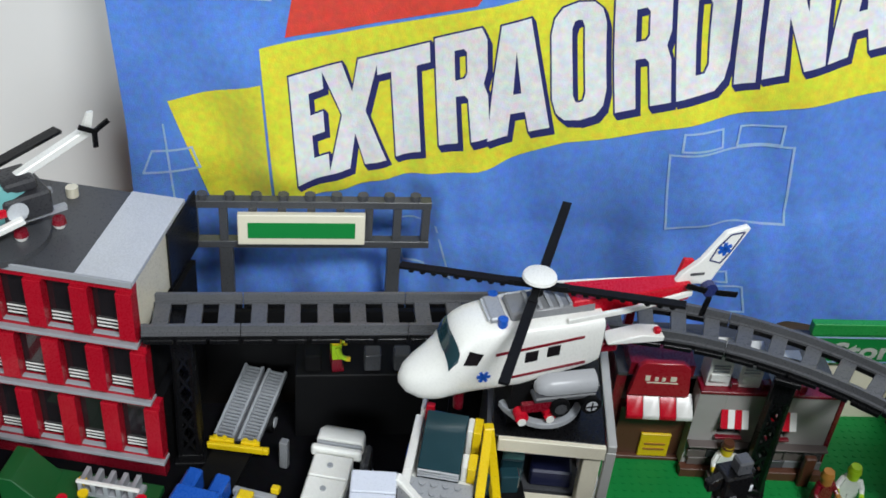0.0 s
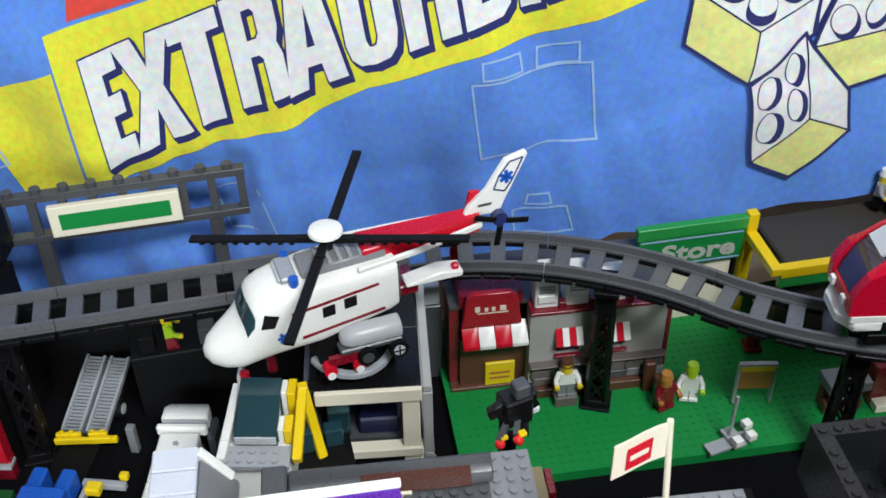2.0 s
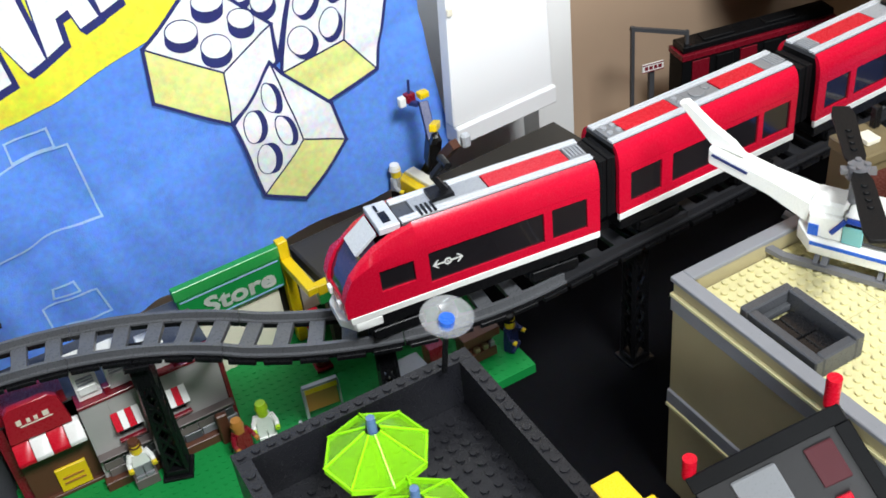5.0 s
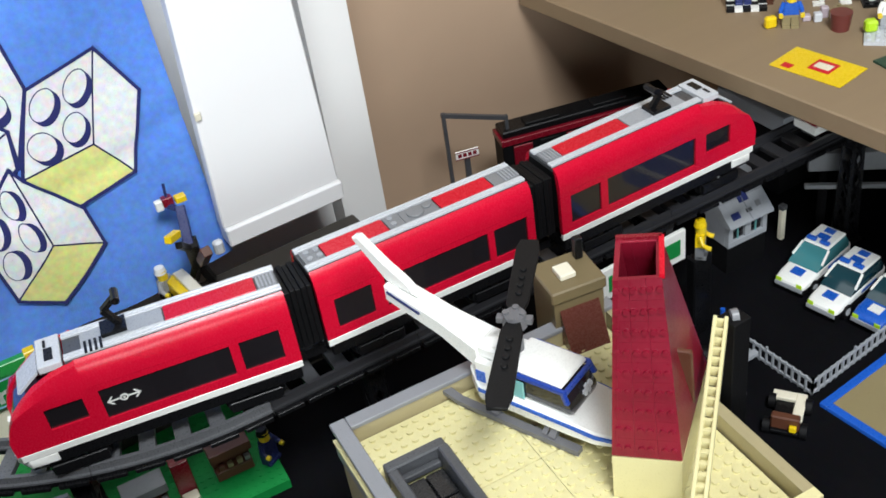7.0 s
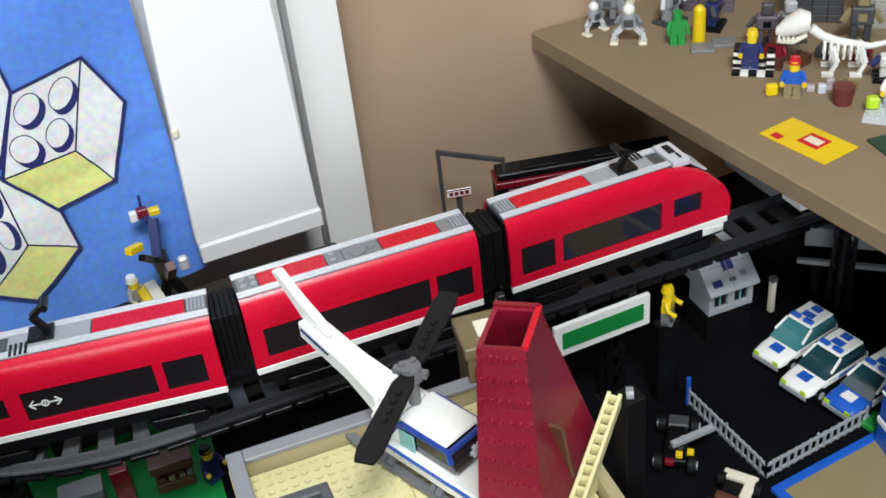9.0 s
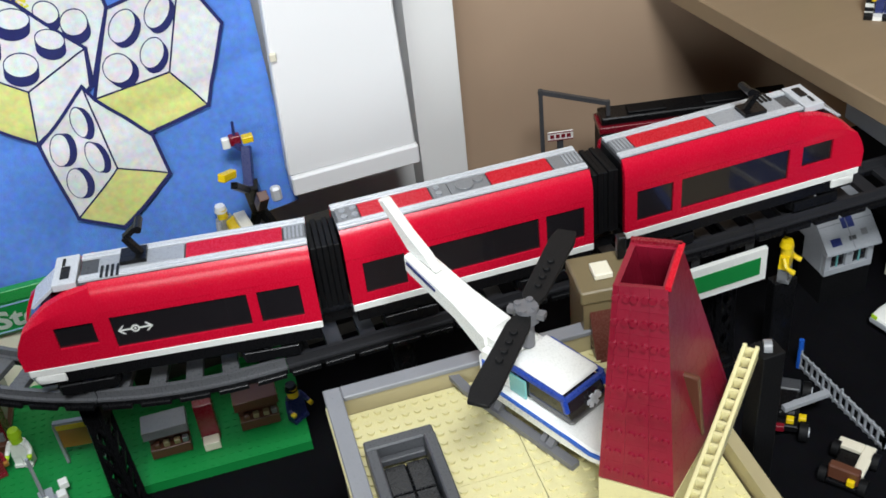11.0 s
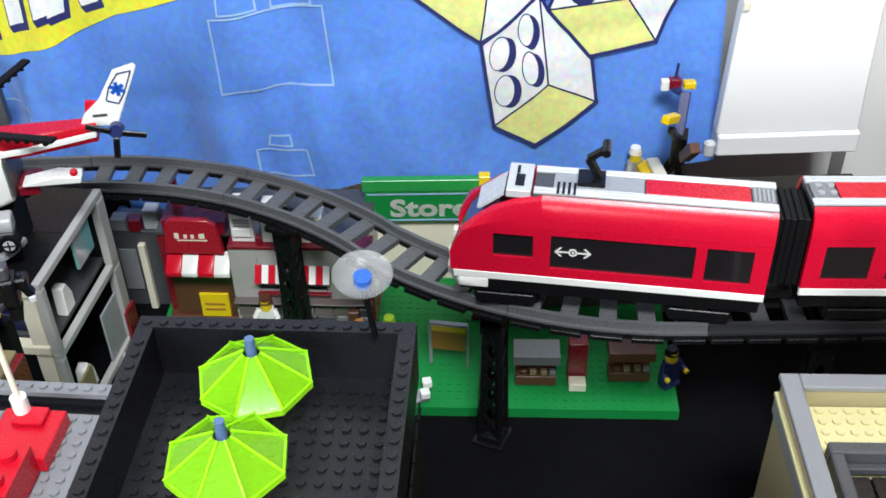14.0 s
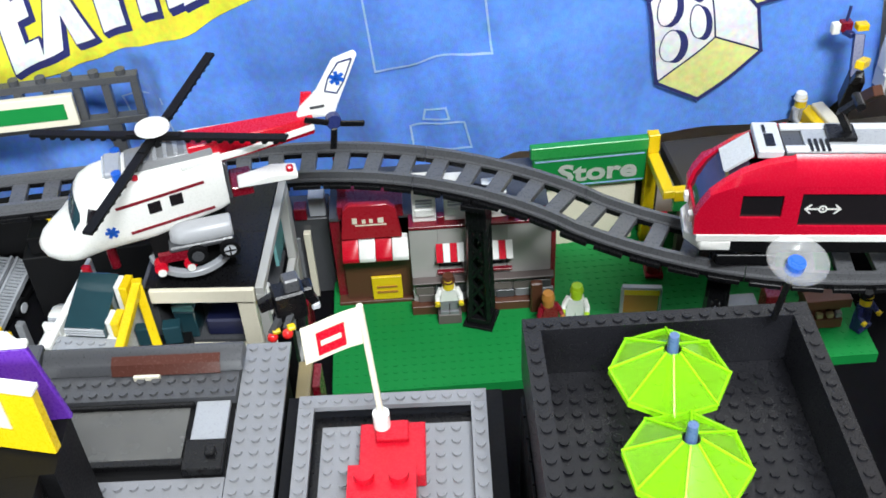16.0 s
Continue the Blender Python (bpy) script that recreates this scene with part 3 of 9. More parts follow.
def track_piece(s0, s1, ties, plastic_used=None):
    t = thing("railway_track", "dark grey elevated toy railway track section on piers", "track", group="railway track sections")
    n = 10
    rail_plastic = plastic_used or TRACKGREY
    for side in (-1, 1):
        bm = bmesh.new()
        foot = bmesh.new()
        for target, w0, w1, z0, z1 in ((bm, -0.0016, 0.0016, RAILZ - 0.006, RAILZ), (bm, -0.0042, 0.0042, RAILZ - 0.0078, RAILZ - 0.006), (foot, -0.0046, 0.0046, RAILZ - 0.0118, RAILZ - 0.0079)):
            rings = []
            for k in range(n + 1):
                x, y, a = line_at(s0 + (s1 - s0 - 0.0006) * k / n)
                nx, ny = -math.sin(a), math.cos(a)
                c = side * 0.0192
                rings.append([(x + nx * (c + w), y + ny * (c + w), z) for w, z in ((w0, z0), (w1, z0), (w1, z1), (w0, z1))])
            loft(target, rings)
        part("rail", bm, rail_plastic, t, "grey plastic rail")
        part("rail_foot", foot, BLACK, t, "black foot of the rail")
    for k in range(ties):
        x, y, a = line_at(s0 + (s1 - s0) * (k + 0.5) / ties)
        m = pose(x, y, RAILZ, 0, 0, math.degrees(a))
        sl = part("sleeper", B((-0.0062, 0.0062, -0.0150, 0.0150, -0.0115, -0.0062)), rail_plastic, t, bevel=0.0004, m=m)
        for e in (-1, 1):
            part("sleeper_end", B((-0.0110, 0.0110, min(e * 0.0205, e * 0.0262), max(e * 0.0205, e * 0.0262), -0.0137, -0.0097)), BLACK, t, "black sleeper end", 0.0004, m)
    return t


q = TR * math.pi / 4
track_piece(-0.330, -0.256, 3)
for k in range(2):
    track_piece(-0.256 + 0.128 * k, -0.128 + 0.128 * k, 5)
for k in range(4):
    track_piece(k * q / 2, (k + 1) * q / 2, 5)
# the straight that carries the train takes the shaded copy
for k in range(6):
    track_piece(2 * q + 0.128 * k, 2 * q + 0.128 * (k + 1), 5, SHADETRACK)


def pier(x, y, turn, base=TABLE, top=0.1762):
    t = thing("track_pier", "black lattice pier carrying the railway", "pier", pose(x, y, base, 0, 0, turn), "railway piers")
    h = top - base
    part("foot", B((-0.013, 0.013, -0.013, 0.013, 0, 0.0032), (-0.010, 0.010, -0.010, 0.010, 0.0034, 0.0096)), BLACK, t, bevel=0.0005)
    part("cap", B((-0.010, 0.010, -0.0155, 0.0155, h - 0.005, h), (-0.0085, 0.0085, -0.0085, 0.0085, h - 0.030, h - 0.0052)), BLACK, t, bevel=0.0005)
    for sx in (-1, 1):
        for sy in (-1, 1):
            bm = bmesh.new()
            beam(bm, (sx * 0.0078, sy * 0.0078, 0.008), (sx * 0.0058, sy * 0.0062, h - 0.022), 0.0040)
            part("post", bm, BLACK, t)
    bm = bmesh.new()
    lv = 5
    for k in range(lv):
        za, zb = 0.010 + (h - 0.034) * k / lv, 0.010 + (h - 0.034) * (k + 1) / lv
        for s in (-1, 1):
            beam(bm, (-0.0068, s * 0.0068, za), (0.0064, s * 0.0066, zb), 0.0024)
            beam(bm, (0.0068, s * 0.0068, za), (-0.0064, s * 0.0066, zb), 0.0024)
            beam(bm, (s * 0.0066, -0.0068, za), (s * 0.0066, 0.0066, zb), 0.0024)
    part("lattice", bm, BLACK, t, "black crossed bracing")
    return t


GREENZ = 0.040
pier(-0.033, 0.668, -25, GREENZ)
pier(0.128, 0.560, -25)
pier(0.362, 0.528, -2)
pier(0.645, 0.518, -2)
pier(0.90, 0.509, -2)
pier(-0.245, 0.729, 0)
pier(-0.505, 0.729, 0)

# ---- train ----


def wheelset(x, car):
    t = part("bogie", B((x - 0.024, x + 0.024, -0.0145, 0.0145, 0.006, 0.0135), (x - 0.020, x + 0.020, 0.0225, 0.0245, 0.003, 0.012), (x - 0.020, x + 0.020, -0.0245, -0.0225, 0.003, 0.012)), BLACK, car, "black wheeled bogie", 0.0005)
    for dx in (-0.0145, 0.0145):
        for s in (-1, 1):
            bm = bmesh.new()
            rod(bm, (x + dx, s * 0.0170, 0.0072), (x + dx, s * 0.0215, 0.0072), 0.0072, n=18)
            rod(bm, (x + dx, s * 0.0155, 0.0072), (x + dx, s * 0.0170, 0.0072), 0.0085, n=18)
            part("wheel", bm, SOFTBLACK, t)


def train_car(m, length, wins, nosed, label):
    """A carriage along +x from its nose or front end at 0."""
    car = thing("train_carriage", label, "train", m, "carriages of the train")
    x0 = 0.064 if nosed else 0.0
    part("chassis", B((0.010 if nosed else 0.002, length - 0.002, -0.0235, 0.0235, 0.0135, 0.0243)), BLACK, car, "black underframe", 0.0006)
    part("side_skirt", B((0.006 if nosed else 0.0, length, -0.0248, -0.0215, 0.0245, 0.0305), (0.006 if nosed else 0.0, length, 0.0215, 0.0248, 0.0245, 0.0305)), WHITE, car, "white stripe along the bottom edge", 0.0004)
    if nosed:
        bm = bmesh.new()
        prism(bm, [(0.0, -0.012), (0.0, 0.012), (0.010, 0.0248), (0.030, 0.0248), (0.030, -0.0248), (0.010, -0.0248)], 0.0165, 0.0243, 'xy')
        part("bumper", bm, WHITE, car, "white nose bumper", 0.0006)
    # red side walls with real window openings
    zb, z1, z2, zt = 0.0307, 0.0380, 0.0655, 0.0705
    for s in (-1, 1):
        ya, yb = sorted((s * 0.0245, s * 0.0205))
        bm = B((x0, length, ya, yb, zb, z1), (x0, length, ya, yb, z2, zt))
        edges = [x0] + [v for w in wins for v in w if v > x0] + [length]
        for a, b in zip(edges[0::2], edges[1::2]):
            box(bm, a, b, ya, yb, z1, z2)
        bmesh.ops.remove_doubles(bm, verts=bm.verts, dist=1e-6)
        part("side_wall", bm, TRAINRED, car)
        for a, b in wins:
            if a > x0:
                part("window", B((a - 0.001, b + 0.001, s * 0.0222 - 0.0007, s * 0.0222 + 0.0007, z1 - 0.001, z2 + 0.001)), SMOKE, car, "dark tinted window pane")
    # curved shoulders
    arc = [(0.0245, 0.0707), (0.0244, 0.0760), (0.0238, 0.0810), (0.0225, 0.0858), (0.0203, 0.0897), (0.0172, 0.0925), (0.0172, 0.0885), (0.0190, 0.0840), (0.0205, 0.0707)]
    for s in (-1, 1):
        bm = bmesh.new()
        prism(bm, [(s * y, z) for y, z in arc], x0, length, 'yz')
        part("shoulder", bm, TRAINRED, car, "curved glossy red shoulder panel")
    # interior and ends
    part("inner_floor", B((x0, length - 0.004, -0.0203, 0.0203, 0.0307, 0.0333)), SOFTBLACK, car)
    part("end_wall", B((length - 0.004, length - 0.0005, -0.0203, 0.0203, 0.0335, 0.0880)), SOFTBLACK, car)
    if not nosed:
        part("end_wall", B((0.0005, 0.004, -0.0203, 0.0203, 0.0335, 0.0880)), SOFTBLACK, car)
    for k in range(4):
        xs = x0 + 0.014 + (length - x0 - 0.03) * k / 3
        part("seat", B((xs - 0.006, xs + 0.006, -0.015, 0.015, 0.0335, 0.044), (xs + 0.003, xs + 0.006, -0.015, 0.015, 0.044, 0.058)), BROWN, car)
    # roof
    xr = x0 - 0.006 if nosed else 0.0
    part("roof_core", B((xr, length, -0.0171, 0.0171, 0.0885, 0.0917)), DKGREY, car)
    for s in (-1, 1):
        for w in (0.0108, 0.0142):
            part("roof_strip", B((xr, length, s * w - 0.0014, s * w + 0.0014, 0.0919, 0.0941)), SILVER, car, "light grey grooved roof strip", 0.0003)
    part("roof_tile", B((length * (0.61 if nosed else 0.62), length * (0.922 if nosed else 0.87), -0.0086, 0.0086, 0.0919, 0.0937)), RED, car, "red flat roof tile", 0.0003)
    part("roof_tile", B((length * (0.927 if nosed else 0.875), length * 0.995, -0.0086, 0.0086, 0.0919, 0.0935)), MIDGREY, car, "grey grille tile", 0.0003)
    bm = bmesh.new()
    for k in range(5):
        box(bm, length * 0.930 + k * 0.0028, length * 0.930 + k * 0.0028 + 0.0014, -0.0075, 0.0075, 0.0936, 0.0945)
    part("roof_grille", bm, LTGREY, car)
    if nosed:
        part("roof_tile", B((length * 0.33, length * 0.605, -0.0086, 0.0086, 0.0919, 0.0937)), LTGREY, car, "light grey roof plate", 0.0003)
        for k in range(4):
            part("vent_slat", B((0.073 + k * 0.0036, 0.0748 + k * 0.0036, -0.0165, -0.004, 0.0942, 0.0953)), BLACK, car)
        bm = bmesh.new()
        box(bm, 0.086, 0.104, -0.006, 0.010, 0.0940, 0.0970)
        beam(bm, (0.100, 0.002, 0.0965), (0.092, 0.004, 0.1100), 0.0044)
        beam(bm, (0.092, 0.004, 0.1095), (0.103, 0.006, 0.1170), 0.0040)
        rod(bm, (0.103, -0.001, 0.1170), (0.103, 0.013, 0.1170), 0.0030, n=10)
        part("pantograph", bm, BLACK, car, "black folded pantograph lever")
        part("vent_plate", B((0.040, 0.0565, -0.0165, 0.0165, 0.0885, 0.0943)), SILVER, car, "light grey roof plate", 0.0005)
        part("vent", B((0.0455, 0.0515, -0.011, 0.002, 0.0945, 0.0953), (0.0455, 0.0475, 0.004, 0.012, 0.0945, 0.0953)), BLACK, car)
        # nose: two curved cheeks and a dark windscreen between them
        for s in (-1, 1):
            bm = bmesh.new()
            hole = wins[0]
            ya, yb = (0.0165, 0.0245) if s > 0 else (-0.0245, -0.0165)
            prism(bm, [(0.004, 0.0307), (0.0035, 0.0450), (0.064, 0.0450), (0.064, 0.0307)], ya, yb)
            prism(bm, [(0.0035, 0.0451), (0.0065, 0.0540), (0.012, 0.0638), (hole[0], 0.0638), (hole[0], 0.0451)], ya, yb)
            prism(bm, [(hole[1], 0.0451), (hole[1], 0.0638), (0.064, 0.0638), (0.064, 0.0451)], ya, yb)
            top = [(0.012, 0.0639), (0.021, 0.0730), (0.032, 0.0815), (0.046, 0.0880), (0.064, 0.0920), (0.064, 0.0639)]
            inner, outer = (0.0165, 0.0245)
            loft(bm, [[(x, s * inner, z) for x, z in top], [(x, s * 0.0212, z - 0.0012 * (z > 0.065)) for x, z in top], [(x + 0.001 * (z > 0.065), s * outer, 0.0639 + (z - 0.0639) * 0.55) for x, z in top]])
            part("nose_cheek", bm, TRAINRED, car, "rounded red nose panel")
            part("cab_window", B((hole[0] - 0.001, hole[1] + 0.001, s * 0.0218 - 0.0008, s * 0.0218 + 0.0008, 0.0442, 0.0646)), SMOKE, car, "dark tinted cab window")
        bm = bmesh.new()
        ws = [(0.0060, 0.0420), (0.0085, 0.0520), (0.0145, 0.0635), (0.0240, 0.0740), (0.0360, 0.0830)]
        prism(bm, ws + [(0.040, 0.060), (0.020, 0.0420)], -0.0163, 0.0163)
        part("windscreen", bm, SCREEN, car, "dark purple tinted windscreen")
        part("nose_plate", B((0.0045, 0.020, -0.0163, 0.0163, 0.0307, 0.0418)), RED, car, "", 0.0006)
        part("nose_light", B((0.0015, 0.0042, -0.014, -0.008, 0.0330, 0.0390)), WHITE, car, "white headlight")
        part("nose_light", B((0.0015, 0.0042, 0.008, 0.014, 0.0330, 0.0390)), WHITE, car, "white headlight")
        bm = bmesh.new()
        prism(bm, [(0.0225, 0.0745), (0.0385, 0.0870), (0.0385, 0.0893), (0.0205, 0.0755)], -0.0125, 0.0125)
        part("brow", bm, SILVER, car, "light grey plate above the windscreen")
        # railway mark: ring and two arrows on the first long window
        bm = bmesh.new()
        cx, cz, y = wins[1][0] + 0.0150, 0.0520, -0.0232
        for k in range(20):
            a0, a1 = k * math.tau / 20, (k + 1) * math.tau / 20
            pts = [(cx + r * math.cos(a), cz + r * math.sin(a)) for r, a in ((0.0030, a0), (0.0030, a1), (0.0019, a1), (0.0019, a0))]
            prism(bm, pts, y - 0.0004, y)
        for s in (-1, 1):
            prism(bm, [(cx + s * 0.0030, cz - 0.0005), (cx + s * 0.0115, cz - 0.0005), (cx + s * 0.0115, cz + 0.0005), (cx + s * 0.0030, cz + 0.0005)], y - 0.0004, y)
            for up in (-1, 1):
                prism(bm, [(cx + s * 0.0122, cz), (cx + s * 0.0085, cz + up * 0.0037), (cx + s * 0.0072, cz + up * 0.0037), (cx + s * 0.0106, cz)], y - 0.0004, y)
        prism(bm, oval(cx, cz, 0.0008, 0.0008, 10), y - 0.0004, y)
        part("railway_mark", bm, WHITE, car, "white ring between two arrows")
    else:
        part("roof_vent", B((length * 0.385, length * 0.455, -0.0086, 0.0086, 0.0919, 0.0935)), MIDGREY, car, "grey roof grille", 0.0003)
        bm = B((length * 0.457, length * 0.615, -0.0086, 0.0086, 0.0919, 0.0931))
        rod(bm, (length * 0.52, 0, 0.0930), (length * 0.52, 0, 0.0947), 0.0070, n=20)
        rod(bm, (length * 0.58, 0.003, 0.0930), (length * 0.58, 0.003, 0.0945), 0.0040, n=16)
        part("roof_fan", bm, MIDGREY, car, "grey round roof fan", 0.0003)
        part("roof_grille", B((0.002, length * 0.095, -0.0086, 0.0086, 0.0919, 0.0935)), MIDGREY, car, "grey roof grille", 0.0003)
        for x0 in (0.003, length * 0.39):
            bm = bmesh.new()
            studs(bm, x0, -0.0080, 0.0935, 2 if x0 < 0.01 else 1, 2, high=0.0014)
            part("grille_studs", bm, LTGREY, car, "pale studs on the grille")
        part("roof_tile", B((length * 0.10, length * 0.38, -0.0086, 0.0086, 0.0919, 0.0937)), RED, car, "red flat roof tile", 0.0003)
    for x in (0.042, length - 0.040):
        wheelset(x, car)
    return car


RH = RAILZ
Lc = 0.214
a1 = 11.0
# front carriage stands in the bend, the others follow round it
rear = Vector((0.3067, 0.5272, RH))
nose = rear + Vector((-math.cos(radians(a1)), math.sin(radians(a1)), 0)) * Lc
train_car(pose(nose.x, nose.y, RH, 0, 0, -a1), Lc, [(0.033, 0.060), (0.0715, 0.166), (0.173, 0.2030)], True, "red train front carriage with dark windows and white bottom stripe")
train_car(pose(0.3286, 0.5335, RH, 0, 0, -3.5), 0.187, [(0.0115, 0.0425), (0.0535, 0.1443), (0.1500, 0.1800)], False, "red train middle carriage with dark windows and grey roof strips")
tail = train_car(pose(0.7515, 0.5167, RH, 0, 0, 178.5), 0.211, [(0.033, 0.060), (0.0715, 0.164), (0.171, 0.2010)], True, "red train rear carriage with dark windows and a rounded nose")
for x, y, tilt in ((0.3175, 0.5300, -7), (0.5280, 0.5220, -2)):
    g = thing("gangway", "black gangway between two train carriages", "gangway", pose(x, y, RH, 0, 0, tilt), "gangways of the train")
    for k in range(5):
        w = 0.0180 if k % 2 else 0.0172
        part("fold", B((-0.0105 + k * 0.0042, -0.0066 + k * 0.0042, -w, w, 0.0315, 0.0855 + 0.001 * (k % 2))), SOFTBLACK, g, bevel=0.0005)
    part("coupling", B((-0.011, 0.011, -0.006, 0.006, 0.010, 0.018)), BLACK, g)

# ---- green district under the line ----
def plate(name, nx, ny, z, m, material, label, category, skip=None, thick=PL):
    p = thing(name, label, category, m)
    part("plate", B((0, nx * ST, 0, ny * ST, z - thick, z)), material, p)
    bm = bmesh.new()
    studs(bm, 0, 0, z, nx, ny, skip, high=0.0005)
    part("stud_field", bm, material, p)
    return p


for x0, n0 in ((-0.166, 28), (-0.166 + 28.004 * ST * math.cos(radians(4.2)), 28)):
    plate("green_baseplate", n0, 25, 0, pose(x0, 0.604 - (x0 + 0.166) * math.tan(radians(4.2)), GREENZ, 0, 0, -4.2), GREEN, "green studded baseplate on the table, glossy and scuffed", "baseplate", thick=0.010)


def figure(m, legs, torso, head, hair=None, name="toy_figure", label="small toy figure standing upright", sit=False, group=""):
    """A jointed toy figure as one plain mesh of 41 mm."""
    bm = bmesh.new()
    mats, start = [legs, torso, head, hair or head], [0]

    def mark(k):
        bm.faces.ensure_lookup_table()
        for f in bm.faces[start[0]:]:
            f.material_index = k
        start[0] = len(bm.faces)
    for s in (-1, 1):
        box(bm, s * 0.0041 - 0.0037, s * 0.0041 + 0.0037, -0.004, 0.004, 0, 0.0105)
        box(bm, s * 0.0041 - 0.0037, s * 0.0041 + 0.0037, -0.006, 0.004, 0, 0.003)
    box(bm, -0.0078, 0.0078, -0.004, 0.004, 0.0107, 0.0135)
    mark(0)
    loft(bm, [[(x * w, y, z) for x, y in ((-1, -0.004), (1, -0.004), (1, 0.004), (-1, 0.004))] for w, z in ((0.0078, 0.0137), (0.0055, 0.0265))])
    for s in (-1, 1):
        rod(bm, (s * 0.0066, 0, 0.0255), (s * 0.0098, -0.003, 0.0185), 0.0024, n=8)
        rod(bm, (s * 0.0098, -0.003, 0.0185), (s * 0.0100, -0.0075, 0.0160), 0.0021, n=8)
    mark(1)
    rod(bm, (0, 0, 0.0266), (0, 0, 0.0362), 0.0050, n=14)
    rod(bm, (0, 0, 0.0364), (0, 0, 0.0378), 0.0024, n=10)
    for s in (-1, 1):
        rod(bm, (s * 0.0100, -0.0070, 0.0160), (s * 0.0100, -0.0105, 0.0152), 0.0023, n=8)
    mark(2)
    if hair:
        rod(bm, (0, 0.0006, 0.0335), (0, 0.0006, 0.0395), 0.0060, 0.0045, n=14)
        mark(3)
    return solid(name, bm, mats, label, "toy figure", m, group)


figure(pose(0.021, 0.648, GREENZ + 0.0010, 0, 0, 15), DKRED, DKRED, ORANGE, ORANGE, label="small toy figure in dark red with orange hair")
figure(pose(0.046, 0.652, GREENZ + 0.0018, 0, 0, -20), WHITE, WHITE, LIME, LIME, label="small toy figure in white with lime green head")

# diner: grey wall, red sign, striped awnings
dm = pose(-0.152, 0.7185, GREENZ, 0, 0, -5.0)
D = thing("toy_diner", "grey and dark red toy diner with striped awnings", "building", dm)
H = 0.090
wl_ = ((0.066, 0.0893, 0.0202, H), (0.1097, 0.1303, 0.0202, H), (0.1477, 0.184, 0.0202, H), (0.066, 0.184, 0.004, 0.020), (0.0895, 0.1095, 0.0662, H), (0.1305, 0.1475, 0.0662, H), (0.0895, 0.1095, 0.0202, 0.0440), (0.1305, 0.1475, 0.0202, 0.0440))
for x0, x1, z0, z1 in wl_:
    part("wall_panel", B((x0, x1, -0.021, -0.004, z0, z1)), BRICKGREY, D, "weathered light grey wall panel")
part("side_wall", B((0.176, 0.184, -0.0038, 0.060, 0.004, H)), BRICKGREY, D)
part("back_wall", B((0, 0.184, 0.0602, 0.068, 0.004, H)), BRICKGREY, D)
part("side_wall", B((0, 0.008, -0.002, 0.060, 0.004, H)), DKRED, D, "dark red side wall")
part("plinth", B((0.064, 0.188, -0.030, -0.0212, 0.0, 0.0096), (0.0, 0.188, -0.012, 0.066, 0.0, 0.0038)), BROWN, D, "brown brick plinth", 0.0005)
STONE = plastic("brown_grey_stone_plastic", (0.13, 0.105, 0.098), 0.45, 0.5)
rnd = random.Random(5)
for r in range(3):
    for c in range(7):
        x = 0.068 + c * 0.0168 + (0.0 if r % 2 else 0.002)
        part("stone", B((x, x + 0.0160, -0.0238 - 0.0012 * rnd.random(), -0.0212, 0.0098 + 0.0090 * r, 0.0184 + 0.0090 * r)), (STONE, DKGREY, STONE, MIDGREY, STONE)[rnd.randrange(5)], D, "", 0.0005)
part("corner_trim", B((0.1842, 0.1882, -0.0222, -0.003, 0.004, H + 0.003)), DKRED, D, "dark red corner strip", 0.0004)
part("roof", B((0.0, 0.184, -0.004, 0.064, H, H + 0.0032)), DKGREY, D)
part("cornice", B((0.066, 0.188, -0.0225, -0.0042, H + 0.0002, H + 0.0032)), DKRED, D, "dark red cornice", 0.0004)
part("recess_wall", B((0.0082, 0.0658, -0.0080, -0.0020, 0.004, 0.0580)), BROWN, D, "brown recessed entrance wall")
part("door", B((0.030, 0.056, -0.0110, -0.0082, 0.004, 0.030)), YELLOW, D, "yellow entrance panel", 0.0004)
part("door_lines", B((0.034, 0.052, -0.0118, -0.0111, 0.012, 0.014), (0.034, 0.052, -0.0118, -0.0111, 0.018, 0.020)), ORANGE, D)
for x in (0.0895, 0.1302):
    w = part("window", B((x, x + 0.0192, -0.0165, -0.0150, 0.0442, 0.0660)), SMOKE, D, "dark window pane")
    part("window_sill", B((x - 0.002, x + 0.021, -0.0255, -0.0212, 0.0425, 0.0445)), DKRED, D, "dark red window sill", 0.0003)
    for k in range(4):
        bm = bmesh.new()
        a, b = x - 0.0020 + k * 0.0059, x - 0.0020 + (k + 1) * 0.0059 - 0.0003
        prism(bm, [(-0.0212, 0.0730), (-0.0212, 0.0705), (-0.0285, 0.0590), (-0.0305, 0.0600)], a, b, 'yz')
        part("awning_strip", bm, (RED, WHITE)[k % 2], D, "red and white striped awning")
for k in range(4):
    bm = bmesh.new()
    a, b = 0.009 + k * 0.0140, 0.009 + (k + 1) * 0.0140 - 0.0004
    prism(bm, [(-0.0082, 0.0770), (-0.0082, 0.0740), (-0.022, 0.0585), (-0.0240, 0.0600), (-0.0240, 0.0640)], a, b, 'yz')
    part("awning_strip", bm, (RED, WHITE)[k % 2], D, "red and white striped entrance awning", 0.0004)
bm = bmesh.new()
prism(bm, [(0.009, 0.0775), (0.060, 0.0775), (0.056, 0.108), (0.050, 0.113), (0.018, 0.113), (0.013, 0.108)], -0.014, -0.008)
sg = part("sign_board", bm, SIGNRED, D, "red sign board", 0.0005)
